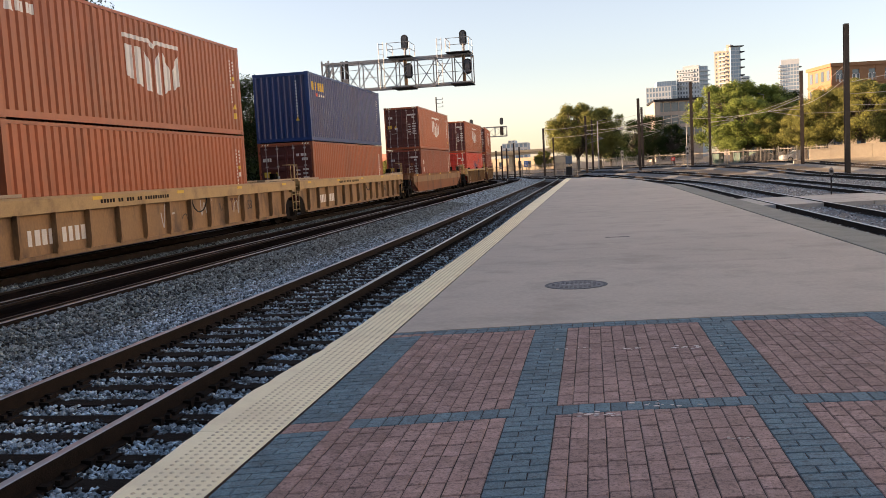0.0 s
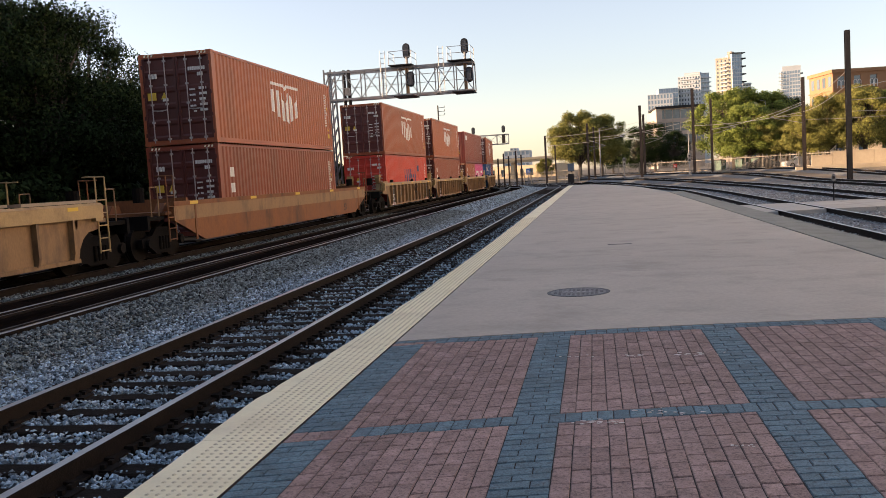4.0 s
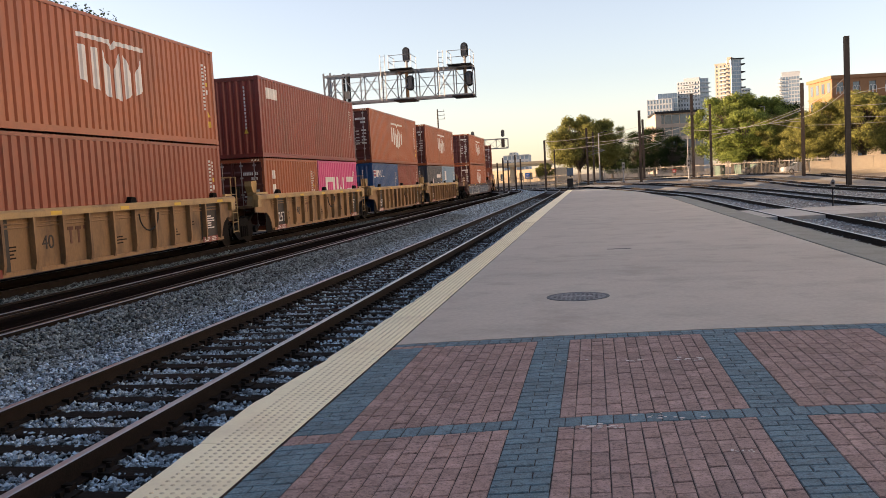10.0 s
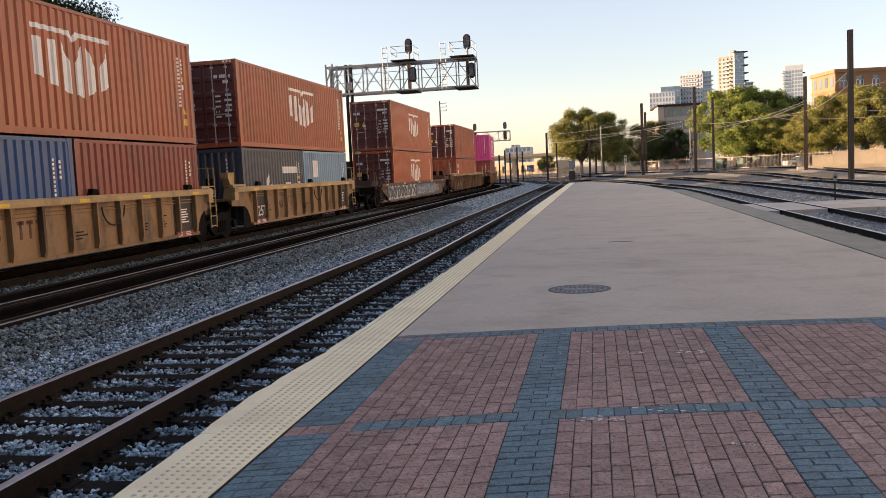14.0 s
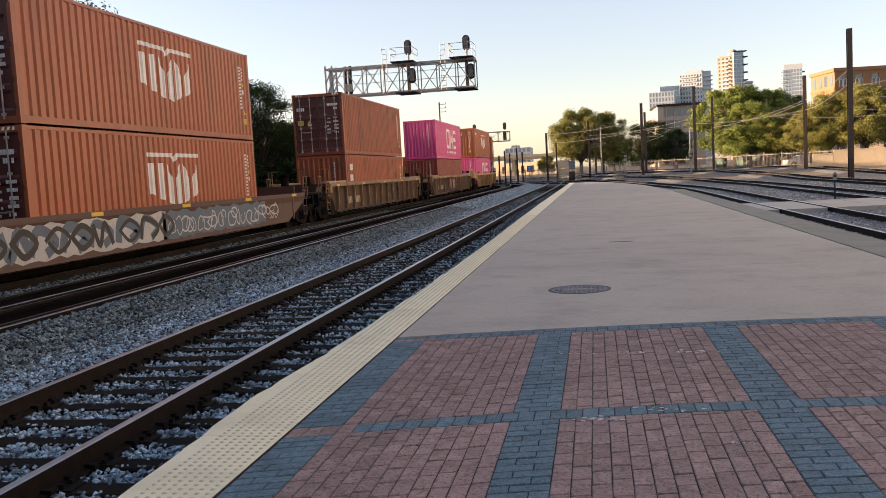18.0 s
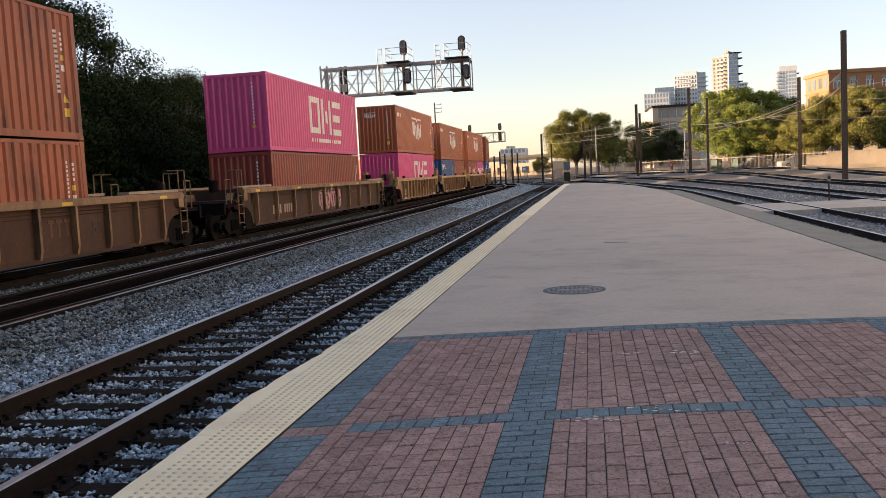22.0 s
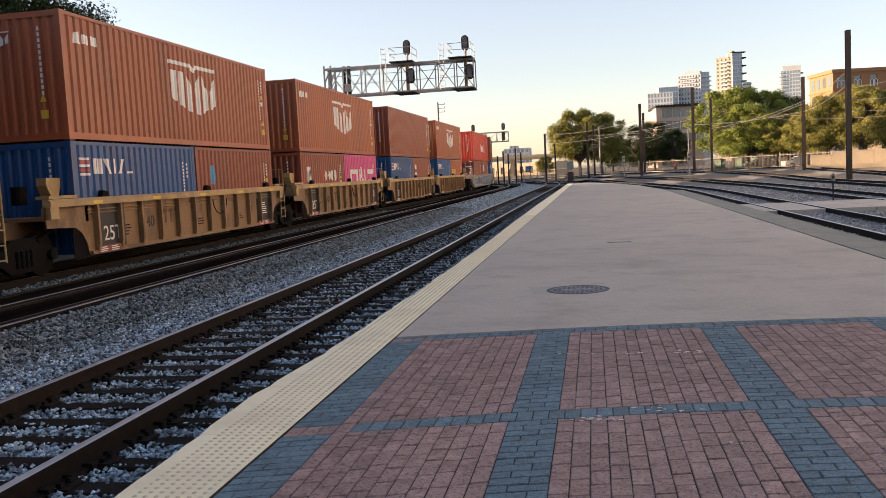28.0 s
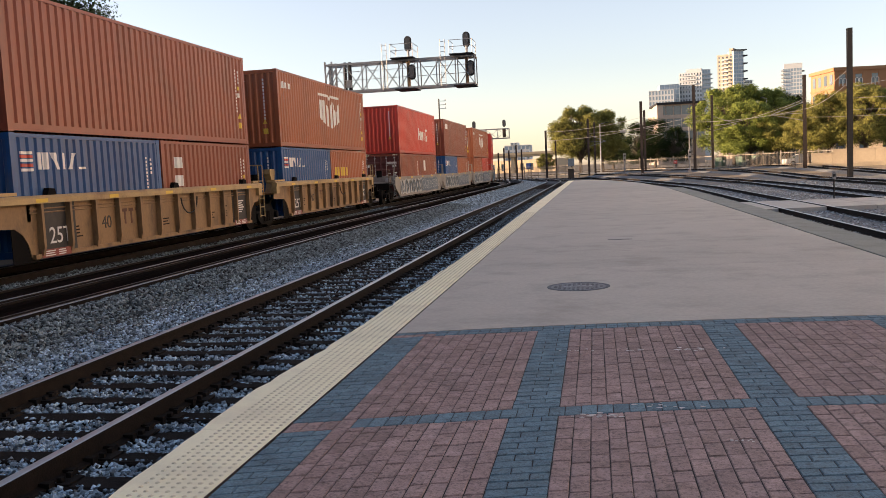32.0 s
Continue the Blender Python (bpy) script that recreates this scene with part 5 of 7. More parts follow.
def well_car(s16, kind, body, chord, near=True, far=True, tag="", half=6.75, free=(False, False), seed=0):
    """One well-car unit. s16: its middle. kind: 'rib40', 'rib53' or 'slab'. Local z 0 is the rail top."""
    words = {"tan_car": "tan-yellow", "umber_car": "rusty brown", "orange_car": "orange", "brown_car": "dark brown", "grey_car": "grey"}[body]
    style = {"rib40": "ribbed", "rib53": "long ribbed", "slab": "smooth-sided"}[kind]
    car = thing("well_car", pose(0, 0, 0), f"{words} {style} steel well car{' with graffiti' if tag else ''} under stacked containers", "well car", group="cars of the train")
    front = half + (0.6 if kind == "rib40" else 0.0)   # the near end reaches further out
    top, low = (1.62, 0.36) if kind != "slab" else (1.20, 0.28) if body == "brown_car" else (1.40, 0.34)
    rnd = random.Random(seed)
    ch = 0.33 if kind == "rib53" and chord == "yellow_car" else 0.15   # depth of the top chord
    pl = 1.28                            # plane of the side sheet
    for s in (-1, 1):
        nm = "side_sill"
        bm = bmesh.new()
        if kind == "slab":
            cut = 1.9 if half > 9 else 1.25
            pts = [(-half, top), (-half, 1.0), (-half + cut, low), (half - cut, low), (half, 1.0), (half, top)]
            prism(bm, pts, "x", *sorted((s * (pl + 0.02), s * (pl - 0.1))))
            part("side_sheet", bm, body, car)
            bm = bmesh.new()
            box(bm, *sorted((s * (pl + 0.06), s * (pl - 0.1))), -half, half, top, top + 0.13)
            for y in (-half + 1.3, half - 1.3):
                box(bm, *sorted((s * (pl + 0.045), s * (pl + 0.01))), y - 0.05, y + 0.05, low + 0.05, top)
            part("top_chord", bm, chord, car)
            bm = bmesh.new()
            box(bm, *sorted((s * (pl + 0.035), s * (pl + 0.02))), -half, half, 1.0, top)
            part("side_band", bm, {"orange_car": "tan_car", "brown_car": "umber_car"}.get(body, body), car, "paler upper band of the side")
            if s > 0:
                lettering("53", 0.42, pl + 0.022, half - 3.6, 0.52, "black_paint" if body == "orange_car" else "graffiti", car)
        else:
            e = half - 0.9
            arch = [(e - 0.02, low), (e + 0.06, 0.62), (e + 0.22, 0.84), (e + 0.45, 0.98)]
            pts = [(-front, top - 0.12), (-front, 1.03)] + [(-u, v) for u, v in arch[::-1]] + arch + [(half, 1.03), (half, top - 0.12)]
            prism(bm, pts, "x", *sorted((s * (pl - 0.02), s * (pl - 0.06))))
            part("side_sheet", bm, body, car)
            bm = bmesh.new()
            prism(bm, [(s * (pl + 0.12), top - ch), (s * (pl + 0.12), top - 0.03), (s * (pl + 0.06), top + 0.02), (s * (pl - 0.08), top + 0.02), (s * (pl - 0.08), top - ch)], "y", -front, half)
            part("top_chord", bm, chord, car)
            for k in (-1, 1):            # end post and running board
                bm = bmesh.new()
                box(bm, *sorted((s * (pl + 0.10), s * (pl - 0.12))), *sorted((k * half, k * (half - 0.3))) if k > 0 else (-front, -front + 0.3), 1.22, top - 0.15)
                part("end_post", bm, chord, car)
                bm = bmesh.new()
                box(bm, *sorted((s * (pl + 0.02), s * (pl - 0.3))), *sorted((k * (half - 0.1), k * (half - (2.8 if kind == "rib53" else 0.55)))) if k > 0 else (-front + 0.1, -half + (2.8 if kind == "rib53" else 0.55)), top + 0.03, top + 0.10)
                part("running_board", bm, "deck_board" if kind == "rib53" else chord, car)
            for k in (-1, 1):            # near-black sheet added behind the wheel arch to stand for its shade
                bm = bmesh.new()
                box(bm, *sorted((s * 1.228, s * 1.240)), *sorted((k * (e - 0.3), k * (e + 0.55))), low - 0.1, 1.1)
                part("end_skirt", bm, "bogie", car)
            bm = bmesh.new()
            for zz in (top - 0.26, top - 0.34):
                bar(bm, (s * (pl + 0.0), -e, zz), (s * (pl + 0.0), e, zz), 0.016, 5)
            part("brake_pipe", bm, body, car)
            bm = bmesh.new()
            box(bm, *sorted((s * (pl + 0.05), s * (pl - 0.06))), -e + 0.05, e - 0.05, low - 0.04, low + 0.05)
            part("bottom_sill", bm, body, car)
            n = 11 if kind == "rib40" else 9 if tag == "patch" else 13
            for i in range(n + 1):
                y = -e + 0.3 + (2 * e - 0.6) * i / n
                bm = bmesh.new()
                prism(bm, [(s * (pl - 0.03), low + 0.02), (s * (pl + 0.07), low + 0.02), (s * (pl + 0.115), low + 0.2), (s * (pl + 0.115), top - 0.15), (s * (pl - 0.03), top - 0.15)], "y", y - 0.04, y + 0.04)
                part("rib", bm, "tan_car" if body == "umber_car" else body, car)
            if kind == "rib40" and s > 0:
                for y0, pw in ((-e + 0.30, 1.32), (e - 1.45, 1.12)):
                    bm = bmesh.new()
                    box(bm, pl - 0.02, pl - 0.008, y0, y0 + pw, low + 0.06, top - 0.14)
                    pnl = part("black_panel", bm, "black_paint", car, "black painted panel")
                    bm = bmesh.new()
                    box(bm, pl + 0.05, pl + 0.056, y0 - 0.05, y0 + 0.98, low - 0.035, low + 0.13)
                    plate = part("sill_plate", bm, "box_maroon", car, "red-brown plate on the sill")
                    bm = bmesh.new()
                    for k in range(3):
                        for ya in (y0 + 0.05, y0 + 0.52):
                            box(bm, pl + 0.056, pl + 0.060, ya, ya + rnd.uniform(0.25, 0.36), low - 0.01 + 0.045 * k, low + 0.013 + 0.045 * k)
                    part("lettering_bars", bm, "white_paint", plate, "white lettering bars")["kind"] = "stuff"
                for y0, n in ((-e + 1.45, 4), (e - 2.35, 5), (-e + 5.6, 3), (e - 3.2, 3)):
                    bm = bmesh.new()
                    for k in range(n):
                        box(bm, pl - 0.02, pl - 0.015, y0, y0 + rnd.uniform(0.25, 0.5), 0.66 + 0.075 * k, 0.69 + 0.075 * k)
                    part("lettering_bars", bm, "rail", car, "small dark stencilled lettering bars")["kind"] = "stuff"
                for y0 in (-e + 0.75, 0.55, e - 0.5):
                    bm = bmesh.new()
                    prism(bm, [(y0 - 0.16, top + 0.02), (y0 + 0.16, top + 0.02), (y0 + 0.12, top + 0.15), (y0 - 0.08, top + 0.17)], "x", pl - 0.10, pl + 0.06)
                    part("lock_bracket", bm, "bogie", car, "black container lock bracket")
                lettering("25T", 0.50, pl - 0.002, -e + 1.02, 0.60, "white_paint", car)
                bm = bmesh.new()
                for k in range(6):
                    w = rnd.uniform(0.25, 0.55)
                    box(bm, pl - 0.008, pl - 0.003, e - 1.08, e - 1.08 + w, 0.72 + 0.07 * k, 0.755 + 0.07 * k)
                part("lettering_bars", bm, "white_paint", car, "white lettering bars")["kind"] = "stuff"
            if s > 0:
                lettering({"rib40": "40", "rib53": "53"}[kind], 0.42, pl - 0.016, -e + 2.9 if kind == "rib40" else e - 3.4, 0.78, "black_paint", car)
                bm = bmesh.new()
                y0 = -e + 3.7 if kind == "rib40" else e - 5.2
                for k in range(3):
                    box(bm, pl - 0.02, pl - 0.014, y0 + 0.3 * k, y0 + 0.3 * k + 0.07, 0.82, 1.2)
                    box(bm, pl - 0.02, pl - 0.014, y0 + 0.3 * k - 0.07, y0 + 0.3 * k + 0.14, 1.12, 1.2)
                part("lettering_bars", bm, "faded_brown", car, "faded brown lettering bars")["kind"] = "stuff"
                if kind == "rib53":
                    bm = bmesh.new()
                    for k in range(10):
                        if k != 4:
                            ya = -e + 2.0 + 0.24 * k
                            box(bm, pl - 0.02, pl - 0.013, ya, ya + rnd.uniform(0.12, 0.18), 0.62, 0.95)
                    part("lettering_bars", bm, "white_paint" if body == "tan_car" else "deck_board", car, "pale number bars")["kind"] = "stuff"
                    bm = bmesh.new()
                    for k in range(26):
                        if k not in (5, 8, 12, 15):
                            ya = -e + 4.6 + 0.13 * k
                            box(bm, pl + 0.12, pl + 0.123, ya, ya + 0.09, top - 0.22, top - 0.13)
                    part("lettering_bars", bm, "rail", car, "small dark lettering bars along the top chord")["kind"] = "stuff"
                # hanging cable
                bm = bmesh.new()
                yc = 1.2
                pt = [(pl + 0.09, yc + 0.5 * math.cos(t), 1.35 - 0.45 * math.sin(t)) for t in np.linspace(0, math.pi, 9)]
                tube(bm, pt, 0.02)
                part("hose", bm, "rubber", car, "black hanging hose")
    # yellow-marked dashes on the chord
    bm = bmesh.new()
    for y in np.linspace(-half + 1.2, half - 1.2, 5):
        box(bm, pl + 0.12, pl + 0.124, y - 0.2, y + 0.2, top - 0.13, top - 0.05) if kind != "slab" else box(bm, pl + 0.061, pl + 0.065, y - 0.25, y + 0.25, top + 0.02, top + 0.11)
    part("reflectors", bm, "yellow_mark", car, "yellow reflective dashes")["kind"] = "stuff"
    # well floor
    for y in np.linspace(-half + 1.6, half - 1.6, 6):
        bm = bmesh.new()
        box(bm, -pl + 0.06, pl - 0.06, y - 0.2, y + 0.2, low - 0.05, low - 0.005)
        part("floor_plate", bm, "bogie", car)
    for s, has in ((-1, near), (1, far)):
        bm = bmesh.new()                 # end platform and draft sill
        y0, y1 = sorted((s * (half - 1.0), s * (half + 0.35)))
        box(bm, -pl + 0.05, pl - 0.05, y0, y1, 1.18, 1.26)
        box(bm, -0.35, 0.35, *sorted((s * (half - 1.0), s * (half + 0.8))), 0.78, 1.18)
        box(bm, -pl + 0.02, pl - 0.02, *sorted((s * (half - 0.98), s * (half - 0.86))), 1.1, 1.62)
        part("end_platform", bm, body, car)
        for sx in (-1, 1):               # corner bracket that guides the container
            bm = bmesh.new()
            prism(bm, [(s * (half - 0.6), 1.26), (s * (half - 0.05), 1.26), (s * (half - 0.2), 1.6), (s * (half + 0.0), 1.95), (s * (half + 0.0), 2.12), (s * (half - 0.5), 2.12), (s * (half - 0.5), 1.95), (s * (half - 0.38), 1.6)] if kind == "rib40"
                  else [(s * (half - 0.7), 1.26), (s * (half - 0.05), 1.26), (s * (half - 0.25), 1.5), (s * (half - 0.6), 1.5)], "x", *sorted((sx * (pl - 0.35), sx * (pl - 0.6))))
            part("guide_bracket", bm, chord, car)
        if has:
            for sx in (1, -1) if s > 0 or kind != "rib40" else ():
                bm = bmesh.new()         # ladder and grab irons
                yl = s * (half + 0.12)
                for dy in (-0.2, 0.2):
                    bar(bm, (sx * (pl + 0.02), yl + dy, 0.45), (sx * (pl + 0.02), yl + dy, 2.25), 0.02, 6)
                for z in (0.5, 0.8, 1.1, 1.4, 1.7):
                    bar(bm, (sx * (pl + 0.02), yl - 0.2, z), (sx * (pl + 0.02), yl + 0.2, z), 0.016, 6)
                bar(bm, (sx * (pl + 0.02), yl - 0.2, 2.25), (sx * (pl - 0.3), yl - 0.2, 2.25), 0.018, 6)
                bar(bm, (sx * (pl + 0.02), yl + 0.2, 2.25), (sx * (pl - 0.3), yl + 0.2, 2.25), 0.018, 6)
                part("ladder", bm, chord, car, "ladder with grab irons")
            bm = bmesh.new()
            bar(bm, (0.9, s * (half - 0.1), 1.0), (0.9, s * (half + 0.45), 0.75), 0.05, 8)
            part("hose", bm, "bogie", car)
            bm = bmesh.new()
            bar(bm, (0.45, s * (half + 0.3), 1.55), (0.45, s * (half + 0.3), 1.95), 0.16, 12)
            part("brake_wheel", bm, "bogie", car)
    for s, open_end in zip((-1, 1), free):   # end deck over the bogie, with grab irons and coupler
        if not open_end:
            continue
        bm = bmesh.new()
        box(bm, -1.2, 1.2, *sorted((s * (half + 0.36), s * (half + 1.35))), 1.06, 1.16)
        box(bm, -1.25, 1.25, *sorted((s * (half + 1.25), s * (half + 1.37))), 0.82, 1.2)
        part("end_deck", bm, "bogie", car, "dark grated end deck")
        bm = bmesh.new()
        bar(bm, (0, s * (half + 1.2), 0.9), (0, s * (half + 2.0), 0.9), 0.13, 8)
        part("coupler", bm, "bogie", car, "greasy black coupler")
        for sx in (1, -1):
            bm = bmesh.new()
            for dy in (0.55, 0.95):
                bar(bm, (sx * 1.15, s * (half + dy), 1.16), (sx * 1.15, s * (half + dy), 1.95), 0.018, 6)
            bar(bm, (sx * 1.15, s * (half + 0.55), 1.95), (sx * 1.15, s * (half + 0.95), 1.95), 0.018, 6)
            part("grab_iron", bm, "tan_car", car)
    if tag:
        graffiti_of(car, rnd, tag, kind, half, pl, low, top)
    ride(car, s16, RAIL_Z)
    return car


def truck(s16):
    """A bogie shared by two units."""
    t = thing("bogie", pose(0, 0, 0), "dark greasy bogie shared by two well-car units", "railway bogie", group="bogies of the train")
    part("bolster", BOGIE["bolster"], None, t)
    for sx in (-1, 1):
        f = part("side_frame", BOGIE["side_frame"], None, t)
        f.matrix_basis = pose(sx * 1.0, 0, 0, 0, 0, 0 if sx > 0 else 180)
        for sy in (-0.89, 0.89):
            w = part("wheel", BOGIE["wheel"], None, t)
            w.matrix_basis = pose(sx * 0.77, sy, 0.46, 0, 0, 0 if sx > 0 else 180)
    ride(t, s16, RAIL_Z)


# the train, from its head: near end of the box at 16 s, car, then boxes (upper; lower)
HC, ST = 2.896, 2.591
L40, L20 = 12.35, 6.13
TRAIN = [
    (-137.6, "rib53", "tan_car", "yellow_car", "", ("box_orange", True, "shield"), [("box_brown", True, "", HC)]),
    (-117.8, "rib53", "tan_car", "yellow_car", "scrawl", ("box_orange", False, "shield"), [("box_orange", False, "", HC)]),
    (-98.1, "rib53", "tan_car", "yellow_car", "", ("box_navy", False, "topyellow"), [("box_orange", True, "", HC)]),
    (-74.4, "slab", "orange_car", "orange_car", "", ("box_orange", True, "shield"), [("box_brown", True, "tcode", HC)]),
    (-52.15, "rib40", "tan_car", "yellow_car", "", ("box_orange", True, "shield"), [("box_red", True, "bluebars", HC)]),
    (-36.6, "rib40", "tan_car", "yellow_car", "", ("box_orange", True, "shield"), [("box_brown", True, "tcode", HC)]),
    (-20.55, "rib40", "tan_car", "yellow_car", "", ("box_maroon", False, "corner"), [("box_orange", True, "tcode", ST), ("box_pink", False, "ring", ST)]),
    (-4.95, "rib40", "tan_car", "yellow_car", "", ("box_orange", True, "shield"), [("box_blue", False, "flag", ST), ("box_maroon", False, "", ST)]),
    (10.75, "rib40", "tan_car", "yellow_car", "", ("box_orange", True, "shield"), [("box_grey", False, "sails", ST), ("box_ltblue", False, "patch", ST)]),
    (32.95, "slab", "brown_car", "brown_car", "wide", ("box_orange", True, "shield"), [("box_orange", True, "shield", HC)]),
    (56.5, "rib53", "umber_car", "tan_car", "", ("box_rust", True, ""), [("box_rust", False, "tcode", ST)]),
    (80.9, "rib53", "umber_car", "tan_car", "patch", ("box_pink", False, "ring"), [("box_maroon", False, "", ST)]),
    (102.65, "rib40", "tan_car", "yellow_car", "", ("box_orange", False, "shield"), [("box_pink", False, "ring", HC)]),
    (118.5, "rib40", "tan_car", "yellow_car", "", ("box_orange", False, "shield"), [("box_blue", False, "flag", ST), ("box_brown", False, "dot", ST)]),
    (134.1, "rib40", "tan_car", "yellow_car", "", ("box_orange", False, "shield"), [("box_brown", False, "placards", ST), ("box_pink", False, "ring", ST)]),
    (150.0, "rib40", "tan_car", "yellow_car", "", ("box_brown", False, ""), [("box_blue", False, "flag", ST), ("box_brown", False, "tcode", ST)]),
    (165.5, "rib40", "tan_car", "yellow_car", "", ("box_orange", False, "shield"), [("box_blue", False, "flag", ST), ("box_orange", False, "yellow", ST)]),
    (185.9, "slab", "grey_car", "grey_car", "wide", ("box_red", False, "logo2"), [("box_brown", True, "", ST), ("box_brown", False, "patch", ST)]),
    (202.3, "slab", "grey_car", "grey_car", "wide", ("box_brown", False, "corner"), [("box_blue", False, "flag", ST), ("box_orange", False, "", ST)]),
    (219.0, "slab", "grey_car", "grey_car", "wide", ("box_orange", False, "shield"), [("box_orange", False, "", ST), ("box_red", False, "", ST)]),
    (235.5, "slab", "grey_car", "grey_car", "wide", ("box_red", False, ""), [("box_red", False, "", ST), ("box_pink", False, "", ST)]),
    (252.0, "slab", "grey_car", "grey_car", "wide", ("box_orange", False, "shield"), [("box_brown", False, "", HC)]),
]
LOW = 0.17
for i, (s, kind, body, chord, tag, upper, lower) in enumerate(TRAIN):
    mid = s + L40 / 2
    prev_short = i and TRAIN[i - 1][0] + 20.0 > s
    next_short = i + 1 < len(TRAIN) and s + 20.0 > TRAIN[i + 1][0]
    # half the length of the car, and how far its middle lies beyond that of its boxes
    half, off = (6.75, 0.0) if kind == "rib40" else (8.2, 0.0) if body == "grey_car" else (10.2, 0.6) if kind == "slab" else (9.55, 0.9) if chord == "yellow_car" else (10.0, 0.65)
    car = well_car(mid + off, kind, body, chord, True, True, tag, half, (not prev_short, not next_short), i)
    if not prev_short:
        bogie(car, -half - 0.25)
    if next_short:
        truck((mid + TRAIN[i + 1][0] + L40 / 2) / 2 + off)
    else:
        bogie(car, half + 0.25)
    h = lower[0][3]
    if len(lower) == 1:
        container(s, LOW, L40, h, lower[0][0], lower[0][1], lower[0][2])
    else:
        container(s, LOW, L20, h, lower[0][0], lower[0][1], lower[0][2])
        container(s + L40 - L20, LOW, L20, h, lower[1][0], lower[1][1], lower[1][2])
    container(s, LOW + h + 0.025, L40, HC, upper[0], upper[1], upper[2])

# ---- signal bridge ----


def truss(parent, x0, x1, y, z0, z1, dy, bays):
    for z in (z0, z1):
        for yy in (y - dy / 2, y + dy / 2):
            bm = bmesh.new()
            beam(bm, (x0, yy, z), (x1, yy, z), 0.12, 0.12)
            part("chord", bm, "steel_galv", parent)
    w = (x1 - x0) / bays
    for k in range(bays + 1):
        bm = bmesh.new()
        x = x0 + k * w
        for yy in (y - dy / 2, y + dy / 2):
            beam(bm, (x, yy, z0), (x, yy, z1), 0.06, 0.06)
        beam(bm, (x, y - dy / 2, z1), (x, y + dy / 2, z1), 0.05, 0.05)
        beam(bm, (x, y - dy / 2, z0), (x, y + dy / 2, z0), 0.05, 0.05)
        part("post", bm, "steel_galv", parent)
        if k < bays:
            for yy in (y - dy / 2, y + dy / 2):
                bm = bmesh.new()
                up = (k % 2 == 0) == (yy < y)
                beam(bm, (x, yy, z0 if up else z1), (x + w, yy, z1 if up else z0), 0.045, 0.045)
                part("brace", bm, "steel_galv", parent)


def signal_head(parent, x, y, z):
    """A hooded colour-light head on a bracket, its back to the platform."""
    bm = bmesh.new()
    pts = [(0.22 * math.cos(t), 0.24 + 0.22 * math.sin(t)) for t in np.linspace(0, math.pi, 9)] + [(0.22 * math.cos(t), -0.24 + 0.22 * math.sin(t)) for t in np.linspace(math.pi, math.tau, 9)]
    prism(bm, [(x + a, z + b) for a, b in pts], "y", y - 0.03, y + 0.03)
    h = part("signal_head", bm, "black_paint", parent, "black oval signal target")
    bm = bmesh.new()
    box(bm, x - 0.13, x + 0.13, y - 0.16, y - 0.03, z - 0.34, z + 0.34)
    for k in (-0.24, 0, 0.24):
        bar(bm, (x, y + 0.03, z + k), (x, y + 0.32, z + k), 0.13, 10)
    part("lamp_housing", bm, "iron", h, "grey lamp housing")
    return h


